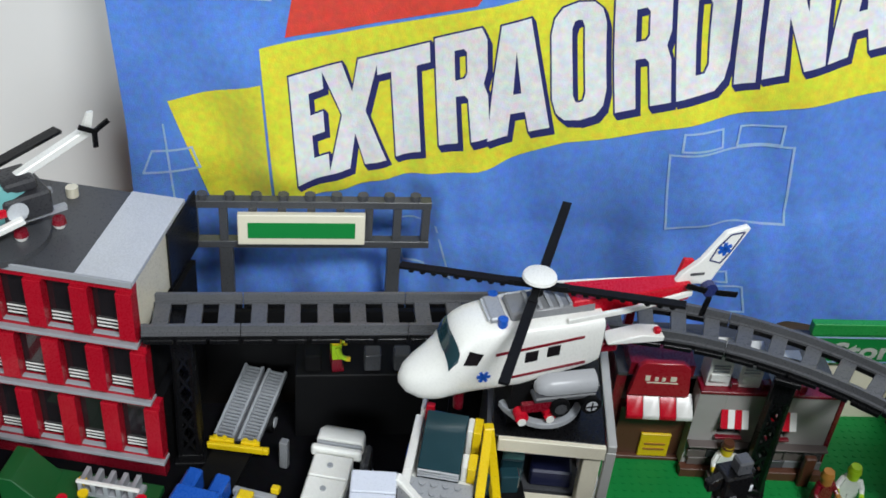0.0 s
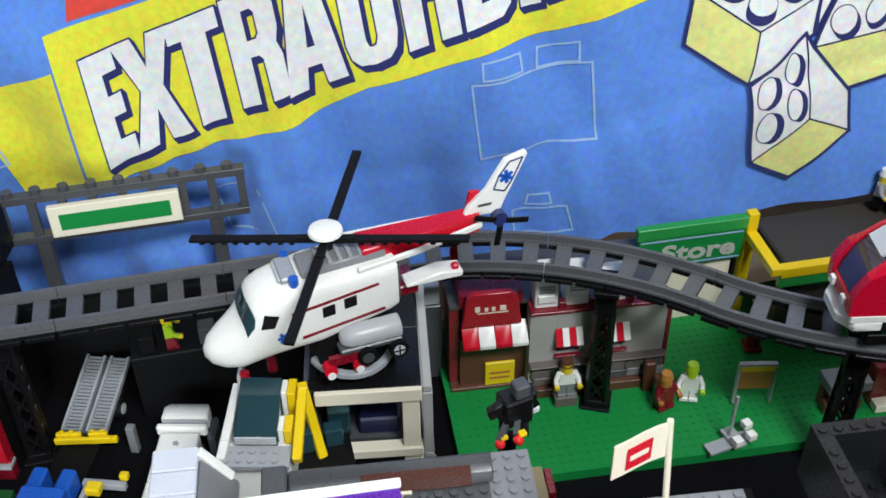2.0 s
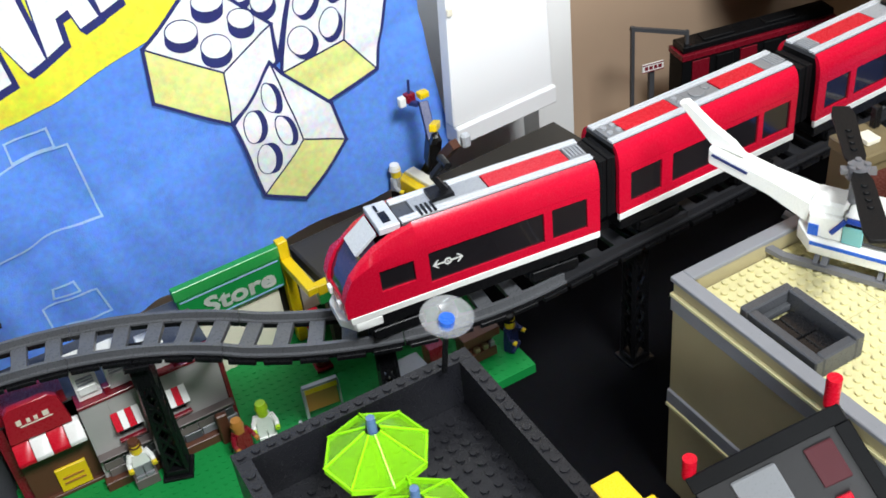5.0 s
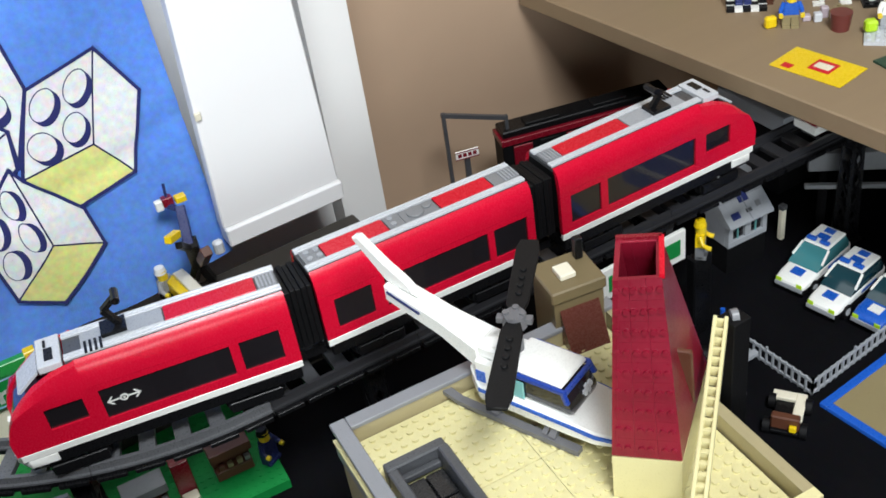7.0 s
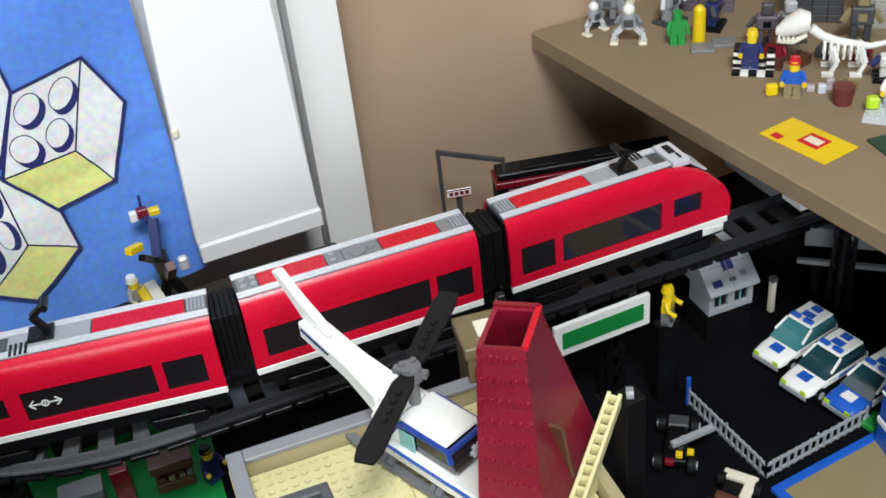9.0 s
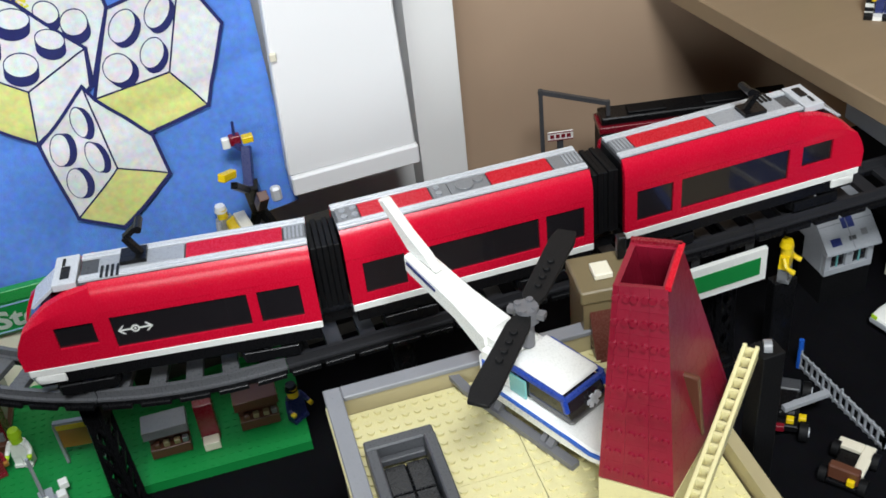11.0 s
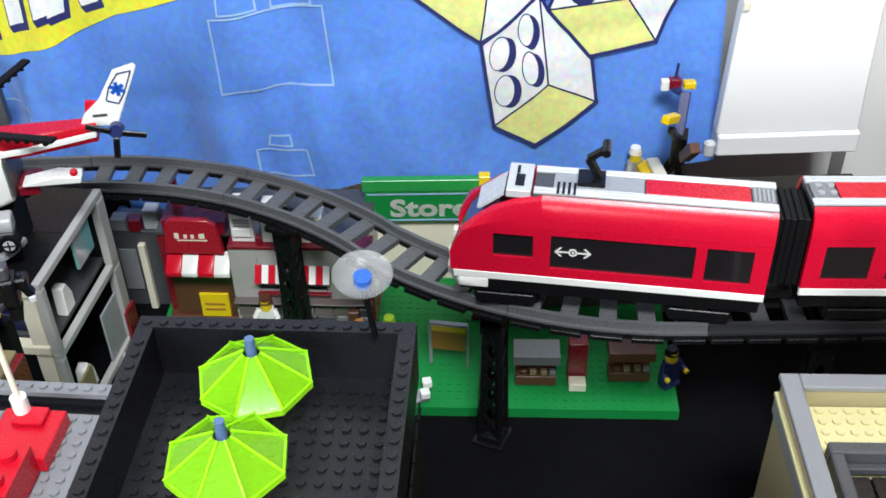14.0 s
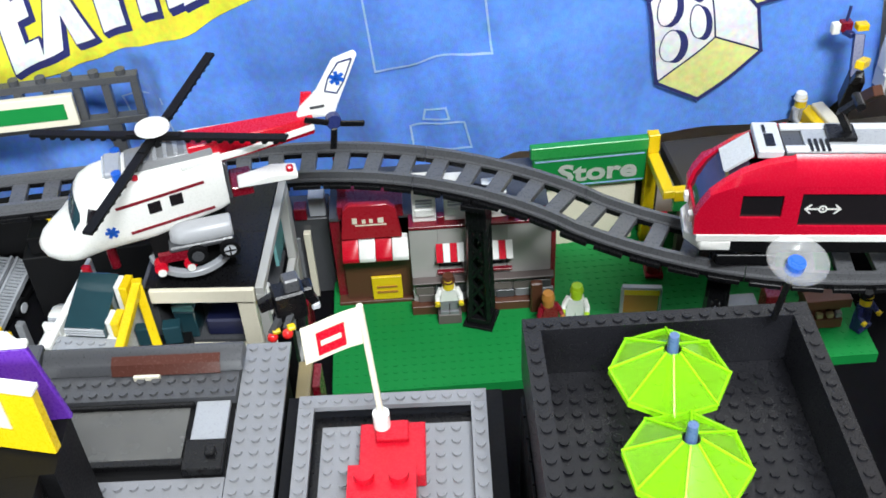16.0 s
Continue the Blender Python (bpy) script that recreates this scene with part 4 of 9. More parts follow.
part("sign_bar", B((0.022, 0.048, -0.0146, -0.0141, 0.0920, 0.0930), (0.020, 0.024, -0.0146, -0.0141, 0.0945, 0.1000), (0.028, 0.031, -0.0146, -0.0141, 0.0945, 0.0985), (0.034, 0.037, -0.0146, -0.0141, 0.0945, 0.0985), (0.041, 0.046, -0.0146, -0.0141, 0.0945, 0.0995)), CREAM, sg, "pale lettering bar")
part("upper_wall", B((0.008, 0.062, -0.0060, 0.030, H + 0.0034, 0.106)), DKRED, D, "dark red upper wall")
part("flue", B((0.006, 0.013, 0.0305, 0.0375, H + 0.0034, 0.130)), RED, D, "red chimney", 0.0006)
for x, h in ((0.070, 0.0400), (0.096, 0.0380), (0.128, 0.0300)):
    un = part("roof_unit", B((x, x + 0.0195, -0.016, 0.004, H + 0.0034, H + h), (x + 0.002, x + 0.0175, -0.0182, -0.0162, H + 0.010, H + 0.018)), WHITE, D, "white rooftop air unit", 0.0006)
    for k in range(3):
        part("unit_slat", B((x + 0.003, x + 0.0165, -0.0170, -0.0162, H + 0.0195 + 0.0030 * k, H + 0.0210 + 0.0030 * k)), LTGREY, un, "grey slat")
    part("roof_cap", B((x + 0.0205, x + 0.0260, -0.020, -0.013, H + 0.0034, H + 0.011)), DKRED, D, "dark red block", 0.0005)
part("step", B((0.086, 0.106, -0.0430, -0.0304, 0.0, 0.0108)), STONE, D, "grey stone step", 0.0005)
part("coping", B((0.066, 0.186, -0.0300, -0.0212, 0.0352, 0.0369)), STONE, D, "grey stone coping", 0.0004)
part("barrel", B((0.166, 0.176, -0.0362, -0.0302, 0.0, 0.034)), BROWN, D, "brown crate", 0.001)

# dark blocks in the gap beside the diner
gb = thing("stacked_blocks", "dark grey stacked blocks with a white box on top", "block", pose(-0.200, 0.742, TABLE, 0, 0, -5))
part("block", B((0.0, 0.046, 0.0, 0.034, 0.0, 0.086)), DKGREY, gb, "black block", 0.0008)
part("grey_box", B((0.002, 0.016, -0.001, 0.012, 0.0862, 0.098)), MIDGREY, gb, "grey box", 0.0008)
part("white_box", B((0.031, 0.045, 0.002, 0.016, 0.0862, 0.106)), SILVER, gb, "white box", 0.0008)
part("red_block", B((0.018, 0.029, -0.002, 0.010, 0.0862, 0.098)), DKRED, gb, "dark red block", 0.0006)
part("white_post", B((0.024, 0.030, -0.0062, -0.0002, 0.0, 0.074)), CREAM, gb, "white post", 0.0005)
part("grey_panel", B((0.004, 0.020, -0.0022, -0.0002, 0.020, 0.066)), MIDGREY, gb, "grey panel", 0.0005)

figure(dm @ pose(0.096, -0.0365, 0.0110, 0, 0, 0), MIDGREY, WHITE, SKIN, BROWN, label="small toy cook in white on the diner step")

# toy shop with a green sign behind the line
S = thing("toy_shop", "toy shop with a green sign and cream front", "building", pose(0.026, 0.7180, GREENZ, 0, 0, -2))
part("front_wall", B((0.0, 0.094, 0.036, 0.043, 0.0, 0.068)), CREAM, S, "cream shop front wall")
part("side_wall", B((0.0, 0.0075, 0.0432, 0.060, 0.0, 0.068)), TAN, S)
board_ = part("sign_board", B((0.0, 0.100, 0.030, 0.036, 0.0702, 0.104)), GREEN, S, "dark green shop sign board", 0.0006)
part("sign_rail", B((-0.002, 0.102, 0.029, 0.037, 0.1042, 0.116)), BRIGHTGREEN, S, "bright green roof rail", 0.0006)
part("sign_frame", B((0.002, 0.098, 0.0292, 0.0298, 0.1005, 0.1018), (0.002, 0.098, 0.0292, 0.0298, 0.0725, 0.0738)), C_LINE, board_, "pale outline on the sign")


def words(text, x0, x1, z0, z1, y, material, parent, label, offset=0.02):
    bm = glyph(text, offset, (x0, z0), x1 - x0, 0.0, z1 - z0, 0.0)
    bmesh.ops.solidify(bm, geom=bm.faces[:], thickness=0.0006)
    for v in bm.verts:
        v.co.y += y
    return part("sign_lettering", bm, material, parent, label)


words("Store", 0.022, 0.092, 0.0775, 0.0965, 0.0288, WHITE, board_, "white lettering reading Store", 0.03)
part("yellow_arm", B((0.1005, 0.1105, -0.026, 0.036, 0.092, 0.100)), YELLOW, S, "yellow roof arm", 0.0006)
part("yellow_post", B((0.1005, 0.1105, 0.0285, 0.0375, 0.0, 0.0918), (0.1005, 0.1105, 0.0285, 0.0375, 0.1002, 0.119)), YELLOW, S, "yellow corner post", 0.0006)
part("yellow_beam", B((0.1107, 0.176, -0.0255, -0.0165, 0.088, 0.0985)), YELLOW, S, "yellow roof beam", 0.0006)
part("green_step", B((0.1107, 0.172, -0.024, -0.018, 0.076, 0.0875)), BRIGHTGREEN, S, bevel=0.0006)

# stalls and small things on the green plate
# counter, grey roof and loaf colours darkened for the shade under the line
for x, top in ((0.150, MIDGREY), (0.228, BROWN)):
    k = thing("market_stall", "small market stall in colours darkened for shade", "stall", pose(x, 0.606, GREENZ + 0.0018, 0, 0, -4), "market stalls")
    part("counter", B((0, 0.034, 0, 0.016, 0, 0.010)), BROWN, k, "counter darkened for shade", 0.0005)
    part("roof", B((-0.002, 0.036, -0.004, 0.018, 0.0265, 0.036)), top, k, "roof slab, the grey one darkened for shade", 0.0005)
    part("shelf", B((0.0, 0.034, 0.008, 0.016, 0.0102, 0.0262)), BROWN, k, "dark brown back shelf", 0.0005)
    for a in (0.004, 0.012, 0.021, 0.028):
        part("loaf", B((a, a + 0.005, 0.001, 0.006, 0.0102, 0.0152)), (DKTAN, BROWN, DKTAN, MIDGREY)[int(a * 400) % 4], k, "", 0.0004)
bx = thing("phone_box", "dark red box with a pale step under the line", "booth", pose(0.193, 0.604, GREENZ + 0.0018, 0, 0, -4))
part("cabinet", B((0, 0.016, 0.004, 0.020, 0.0, 0.042)), DKRED, bx, bevel=0.0006)
part("step", B((0.001, 0.015, -0.008, 0.003, 0, 0.008)), CREAM, bx, bevel=0.0005)
# hair set to black: the dimness under the line put into it
figure(pose(0.277, 0.602, GREENZ + 0.0018, 0, 0, 30), NAVY, NAVY, SKIN, BLACK, label="small toy figure in dark blue at plate edge")
sgn = thing("notice_board", "tan notice board in a grey frame", "notice board", pose(0.096, 0.634, GREENZ + 0.0018, 0, 0, -12))
part("panel", B((-0.014, 0.014, -0.0015, 0.0015, 0.018, 0.038)), ORANGE, sgn, "tan picture panel")
part("top_strip", B((-0.015, 0.015, -0.002, 0.002, 0.0382, 0.044)), YELLOW, sgn, "", 0.0004)
part("frame", B((-0.016, 0.016, -0.0022, 0.0022, 0.0442, 0.047), (-0.0168, -0.0142, -0.0022, 0.0022, 0.0, 0.044), (0.0152, 0.0168, -0.0022, 0.0022, 0.0, 0.044)), LTGREY, sgn, "grey frame", 0.0003)
# a plain red post of unknown use below the track
pil = thing("red_round_post", "dark red round toy post on the green plate", "stand", pose(0.127, 0.697, GREENZ + 0.0018, 0, 0, -8))
part("foot", B((-0.008, 0.008, -0.008, 0.008, 0, 0.0032)), DKRED, pil, bevel=0.0004)
bm = bmesh.new()
rod(bm, (0, 0, 0.0034), (0, 0, 0.0560), 0.0066, n=16)
part("shaft", bm, DKRED, pil, "round dark red shaft")
part("head", B((-0.008, 0.008, -0.008, 0.008, 0.0562, 0.0650)), RED, pil, "red head block", 0.0006)
vane = thing("signal_mast", "small grey signal mast with white blocks", "mast", pose(0.060, 0.594, GREENZ + 0.0018, 0, 0, 10))
part("foot", B((-0.024, 0.018, -0.006, 0.006, 0, 0.0032), (-0.004, 0.008, -0.010, 0.012, 0.0034, 0.0066)), LTGREY, vane, bevel=0.0004)
bm = bmesh.new()
rod(bm, (0.0, 0.004, 0.0066), (0.0, 0.004, 0.052), 0.0016, n=8)
part("mast", bm, LTGREY, vane)
for x, y in ((0.010, -0.010), (0.014, 0.002), (-0.004, -0.011)):
    part("block", B((x, x + 0.0076, y, y + 0.0076, 0.0068, 0.0130)), WHITE, vane, "white block", 0.0005)
bike = thing("black_robot", "black and grey jointed toy machine with red beads", "toy machine", pose(-0.175, 0.4620, TABLE + 0.2302, 0, 0, 12))
part("body", B((-0.006, 0.012, -0.006, 0.008, 0.010, 0.030), (-0.002, 0.018, 0.0, 0.010, 0.018, 0.026)), BLACK, bike, bevel=0.0012)
part("head", B((0.001, 0.010, -0.005, 0.004, 0.0302, 0.0395)), DKGREY, bike, bevel=0.001)
bm = bmesh.new()
prism(bm, [(-0.006, 0.030), (-0.015, 0.026), (-0.014, 0.019), (-0.006, 0.020)], -0.003, 0.002)
part("wing", bm, BLACK, bike, "black angled wing", 0.0006)
for x in (-0.004, 0.009):
    bm = bmesh.new()
    beam(bm, (x, 0.0, 0.011), (x - 0.002, -0.004, 0.0), 0.0058)
    part("leg", bm, BLACK, bike)
for x, y, z in ((-0.011, -0.009, 0.0050), (-0.003, -0.016, 0.0115)):
    bm = bmesh.new()
    bmesh.ops.create_uvsphere(bm, u_segments=12, v_segments=8, radius=0.0032, matrix=Matrix.Translation((x, y, z)))
    part("bead", bm, TRANSRED, bike, "clear red round bead")
    part("bead_cap", B((x + 0.0005, x + 0.0050, y - 0.001, y + 0.003, z + 0.0020, z + 0.0046)), YELLOW, bike, "yellow cap", 0.0005)
bm = bmesh.new()
beam(bm, (-0.004, -0.004, 0.014), (-0.011, -0.008, 0.0065), 0.0036)
beam(bm, (0.002, -0.005, 0.014), (-0.003, -0.013, 0.0120), 0.0036)
part("bead_arm", bm, DKGREY, bike)
bm = bmesh.new()
beam(bm, (0.012, 0.004, 0.026), (0.018, 0.004, 0.012), 0.005)
part("arm", bm, BLACK, bike)
part("claw", B((0.0155, 0.0205, 0.001, 0.006, 0.007, 0.0118)), SILVER, bike, "silver claw", 0.0008)

# ---- clinic with a landing roof and the rescue helicopter ----
cl = thing("toy_clinic", "white framed toy clinic with a black landing roof", "building", pose(-0.3117, 0.5905, TABLE, 0, 0, -9))
RZ = 0.165
PALEGREY = plastic("pale_grey_plastic", (0.42, 0.42, 0.40), 0.35)
PODGREY = plastic("pod_grey_plastic", (0.40, 0.41, 0.43), 0.32)
part("roof", B((0.030, 0.108, 0.0, 0.060, RZ - 0.0032, RZ), (0.0, 0.108, 0.0602, 0.120, RZ - 0.0032, RZ)), BLACK, cl, "black landing roof", 0.0006)
part("roof_edge", B((0.034, 0.108, -0.0042, -0.0002, RZ - 0.011, RZ + 0.0005)), CREAM, cl, "white front roof edge", 0.0005)
part("column", B((0.094, 0.1065, -0.002, 0.010, 0.0, RZ - 0.0112)), CREAM, cl, "white column", 0.0006)
part("sill", B((0.034, 0.108, -0.0042, 0.006, RZ - 0.068, RZ - 0.060)), CREAM, cl, "white sill beam", 0.0005)
part("back_wall", B((0.0, 0.108, 0.110, 0.118, 0.0, RZ - 0.0034)), BLACK, cl)
part("side_wall", B((0.026, 0.034, 0.004, 0.109, 0.0, RZ - 0.0034)), DKGREY, cl)
part("floor_slab", B((0.0345, 0.1065, 0.0105, 0.109, RZ - 0.066, RZ - 0.062)), DKGREY, cl)
part("front_panel", B((0.036, 0.093, 0.0, 0.006, 0.0, RZ - 0.069)), SOFTBLACK, cl)
# bed navy darkened: dimness of the interior put into its colour
part("bed", B((0.062, 0.092, 0.014, 0.032, RZ - 0.0618, RZ - 0.046)), plastic("navy_shaded_plastic", (0.007, 0.010, 0.045), 0.4), cl, "dark blue bed", 0.0015)
part("cupboard", B((0.040, 0.056, 0.012, 0.034, RZ - 0.0618, RZ - 0.0355)), TEAL, cl, "dark teal cupboard", 0.001)
part("cupboard_top", B((0.040, 0.056, 0.012, 0.024, RZ - 0.0353, RZ - 0.0300)), PALETEAL, cl, "pale teal top", 0.0006)
# open grey frame on the east side, three levels high
for y, w in ((0.0, 0.0065), (0.108, 0.0130)):
    for z0, z1 in ((0.0, 0.0120), (0.0182, 0.0920), (0.0982, RZ - 0.0042)):
        part("frame_post", B((0.1085, 0.1155, y - 0.0032, y - 0.0032 + w, z0, z1)), PALEGREY, cl, "pale grey frame post", 0.0006)
for z in (RZ - 0.001, 0.0950, 0.0150):
    bm = bmesh.new()
    beam(bm, (0.112, -0.0032, z), (0.112, 0.1180, z), 0.0062)
    part("frame_beam", bm, PALEGREY, cl, "pale grey frame beam", 0.0005)
part("glazing", B((0.1100, 0.1125, 0.060, 0.090, 0.1300, RZ - 0.0050)), PALETEAL, cl, "pale teal glazing")
part("low_wall", B((0.1100, 0.1120, 0.072, 0.1040, 0.0190, 0.0700)), LTGREY, cl, "grey inner wall", 0.0005)
bm = bmesh.new()
prism(bm, [(0.0, 0.0), (0.016, 0.0), (0.016, 0.014), (0.010, 0.026), (0.002, 0.026)], 0.0, 0.009, 'yz')
part("white_seat", bm, WHITE, cl, "white seat", 0.0010, pose(0.0980, 0.034, RZ - 0.0618))
bm = bmesh.new()
prism(bm, [(0.0, 0.0), (0.020, 0.0), (0.018, 0.018), (0.010, 0.030), (0.002, 0.026)], 0.0, 0.009, 'yz')
part("white_basin", bm, WHITE, cl, "white basin", 0.0014, pose(0.0990, 0.030, 0.0186))
for k in range(4):
    bm = bmesh.new()
    rod(bm, (0.1120, 0.080 + 0.006 * (k % 2), 0.0 + 0.004 * k), (0.1190, 0.080 + 0.006 * (k % 2), 0.002 + 0.004 * k), 0.0032, n=10)
    part("white_knob", bm, SILVER, cl, "white round knob")
part("red_panel", B((0.1165, 0.1195, 0.100, 0.118, 0.0, 0.050)), DKRED, cl, "dark red panel", 0.0006)
part("olive_panel", B((0.1165, 0.1185, 0.0, 0.028, 0.004, 0.060)), DKTAN, cl, "olive panel", 0.0006)

hm = pose(-0.347, 0.6085, TABLE + RZ, 0, 0, 7)
h1 = thing("rescue_helicopter", "white and red toy rescue helicopter with black rotor", "helicopter", hm)


def ring(x, w, zb, zt, n=14, flat=2.6):
    """A rounded fuselage section."""
    zc, rz = (zb + zt) / 2, (zt - zb) / 2
    out = []
    for k in range(n):
        a = k * math.tau / n
        c, s = math.cos(a), math.sin(a)
        out.append((x, w * math.copysign(abs(c) ** (2 / flat), c), zc + rz * math.copysign(abs(s) ** (2 / flat), s)))
    return out


# the fuselage rises towards the tail
SECTIONS = [(0.0, 0.003, 0.029, 0.035, 2.4), (0.004, 0.010, 0.0240, 0.0415, 2.4), (0.012, 0.0155, 0.0200, 0.0480, 2.4), (0.020, 0.0185, 0.0190, 0.0540, 2.5), (0.026, 0.0203, 0.0195, 0.0600, 2.6), (0.0315, 0.0215, 0.0210, 0.0715, 2.7),
            (0.037, 0.0222, 0.0225, 0.0785, 2.8), (0.045, 0.0230, 0.0250, 0.0825, 3.0), (0.056, 0.0236, 0.0275, 0.0840, 3.4), (0.066, 0.0237, 0.0300, 0.0845, 4.2), (0.078, 0.0238, 0.0330, 0.0848, 6.0),
            (0.100, 0.0238, 0.0390, 0.0862, 6.0), (0.126, 0.0238, 0.0465, 0.0878, 6.0), (0.1325, 0.0225, 0.0490, 0.0876, 6.0)]


def section(x):
    for a, b in zip(SECTIONS, SECTIONS[1:]):
        if x <= b[0]:
            f = (x - a[0]) / (b[0] - a[0])
            return [p + (q - p) * f for p, q in zip(a, b)]
    return list(SECTIONS[-1])


def hull(x, turn, out=0.0):
    """A point on the fuselage, turn in radians from the side over the top."""
    x, w, zb, zt, flat = section(x)
    c, d = math.cos(turn), math.sin(turn)
    return (x, (w + out) * math.copysign(abs(c) ** (2 / flat), c), (zb + zt) / 2 + ((zt - zb) / 2 + out) * math.copysign(abs(d) ** (2 / flat), d))


def flank(x, z, s, out=0.0006):
    """A point on the side of the fuselage at a height."""
    x, w, zb, zt, flat = section(x)
    d = min(0.99, abs(z - (zb + zt) / 2) / ((zt - zb) / 2))
    return (x, s * (w * (1 - d ** flat) ** (1 / flat) + out), z)


def decal(bm, pts, s, cuts=4):
    """A four-sided patch lying on the fuselage side."""
    (ax, az), (bx, bz), (cx, cz), (dx, dz) = pts
    grid = [[bm.verts.new(flank((ax + (bx - ax) * u) * (1 - v) + (dx + (cx - dx) * u) * v, (az + (bz - az) * u) * (1 - v) + (dz + (cz - dz) * u) * v, s)) for u in [i / cuts for i in range(cuts + 1)]] for v in [i / cuts for i in range(cuts + 1)]]
    for i in range(cuts):
        for j in range(cuts):
            bm.faces.new((grid[i][j], grid[i][j + 1], grid[i + 1][j + 1], grid[i + 1][j]))


bm = bmesh.new()
xs = sorted(set([p[0] for p in SECTIONS] + [0.002, 0.008, 0.016, 0.023, 0.0285, 0.034, 0.041, 0.050]))
loft(bm, [[hull(x, k * math.tau / 28) for k in range(28)] for x in xs], True)
part("fuselage", bm, WHITE, h1, "glossy white rounded fuselage")
for s in (-1, 1):
    for x, z in ((0.0790, 0.0575), (0.0940, 0.0607)):
        bm = bmesh.new()
        prism(bm, [(x, z), (x + 0.0088, z + 0.0012), (x + 0.0088, z + 0.0100), (x, z + 0.0088)], s * 0.0238 - 0.0006, s * 0.0238 + 0.0006)
        part("cabin_window", bm, SMOKE, h1, "dark square window", 0.0003)
    for x0, z0, x1, z1 in ((0.0585, 0.0665, 0.1185, 0.0757), (0.0640, 0.0445, 0.1220, 0.0535)):
        bm = bmesh.new()
        beam(bm, (x0, s * 0.0239, z0), (x1, s * 0.0239, z1), 0.0008, 0.0019)
        part("stripe", bm, DKRED, h1, "dark red stripe")
    bm = bmesh.new()
    decal(bm, [(0.0375, 0.0590), (0.0465, 0.0585), (0.0505, 0.0675), (0.0412, 0.0695)], s)
    part("side_window", bm, SMOKE, h1, "dark side window")
    bm = bmesh.new()
    for k in range(3):
        a = k * math.pi / 3
        c, d = 0.0046 * math.cos(a), 0.0046 * math.sin(a)
        beam(bm, (0.0520 - c, s * 0.0234, 0.0480 - d), (0.0520 + c, s * 0.0234, 0.0480 + d), 0.0012, 0.0021)
    part("star_mark", bm, BLUE, h1, "blue six-armed star mark")
# windscreen wrapped round the front of the canopy
bm = bmesh.new()
turns = [radians(20 + 140 * k / 24) for k in range(25)]
shell = []
for k in range(5):
    row = []
    for a in turns:
        side = abs(math.cos(a)) ** 1.5
        lo, hi = 0.0264 + 0.0022 * side, 0.0322 + 0.0038 * side
        if side > 0.8:
            hi -= 0.016 * (side - 0.8)
        row.append(bm.verts.new(hull(lo + (hi - lo) * k / 4, a, 0.0006)))
    shell.append(row)
for ra, rb in zip(shell, shell[1:]):
    for k in range(24):
        bm.faces.new((ra[k], ra[k + 1], rb[k + 1], rb[k]))
part("windscreen", bm, TEAL, h1, "dark teal curved windscreen")
bm = bmesh.new()
loft(bm, [[(x, y, z) for y, z in ((-0.0125, z0), (0.0125, z0), (0.0105, z0 + 0.006), (-0.0105, z0 + 0.006))] for x, z0 in ((0.070, 0.0835), (0.128, 0.0872))])
part("engine_cover", bm, MIDGREY, h1, "grey ribbed engine cover", 0.0010)
for k in range(6):
    x = 0.082 + k * 0.007
    z = 0.0835 + (x - 0.070) * 0.064 + 0.0058
    part("cooling_rib", B((x, x + 0.0026, -0.0100, 0.0100, z, z + 0.0018)), LTGREY, h1)
part("roof_mount", B((0.056, 0.067, -0.0125, 0.0125, 0.0835, 0.0880)), LTGREY, h1, "grey roof light mount", 0.0010)
part("light_row", B((0.0545, 0.0558, -0.0110, 0.0110, 0.0845, 0.0872)), SILVER, h1, "silver light row", 0.0004)
for y in (-0.0135, 0.0135):
    bm = bmesh.new()
    rod(bm, (0.064, y, 0.0820), (0.064, y, 0.0885), 0.0034, n=12)
    part("beacon", bm, BLUE, h1, "blue beacon")
part("roof_stud", B((0.0730, 0.0775, -0.0215, -0.0170, 0.0838, 0.0875)), RED, h1, "red roof light", 0.0012)
bm = bmesh.new()
loft(bm, [[(x, y, z) for y, z in ((-w, z0), (w, z0), (w, z1), (-w, z1))] for x, w, z0, z1 in ((0.112, 0.011, 0.078, 0.0955), (0.150, 0.0095, 0.080, 0.0965), (0.198, 0.006, 0.085, 0.0985))])
part("tail_boom", bm, RED, h1, "red tail boom", 0.0008)
for s in (-1, 1):
    bm = bmesh.new()
    loft(bm, [[(x, s * (w + dy), z + dz) for dy, dz in ((0, 0), (0.003, 0), (0.003, 0.004), (0, 0.004))] for x, w, z in ((0.106, 0.0185, 0.0852), (0.150, 0.0145, 0.0870), (0.198, 0.0065, 0.0905))])
    part("boom_rail", bm, WHITE, h1, "white tail rail", 0.0005)
bm = bmesh.new()
prism(bm, [(0.187, 0.0965), (0.213, 0.0940), (0.2165, 0.1030), (0.2235, 0.1180), (0.2330, 0.1385), (0.2310, 0.1405), (0.2165, 0.1365), (0.2030, 0.1150), (0.1905, 0.1040)], -0.0022, 0.0022)
fin = part("tail_fin", bm, WHITE, h1, "white tail fin", 0.0006)
bm = bmesh.new()
for k in range(3):
    a = k * math.pi / 3 + 0.6
    c, d = 0.0052 * math.cos(a), 0.0052 * math.sin(a)
    beam(bm, (0.2175 - c, -0.0026, 0.1235 - d), (0.2175 + c, -0.0026, 0.1235 + d), 0.0007, 0.0026)
part("fin_mark", bm, BLUE, fin, "blue star mark")
bm = bmesh.new()
shield = [(0.2085, 0.1150), (0.2165, 0.1120), (0.2215, 0.1195), (0.2290, 0.1365), (0.2195, 0.1350), (0.2120, 0.1250)]
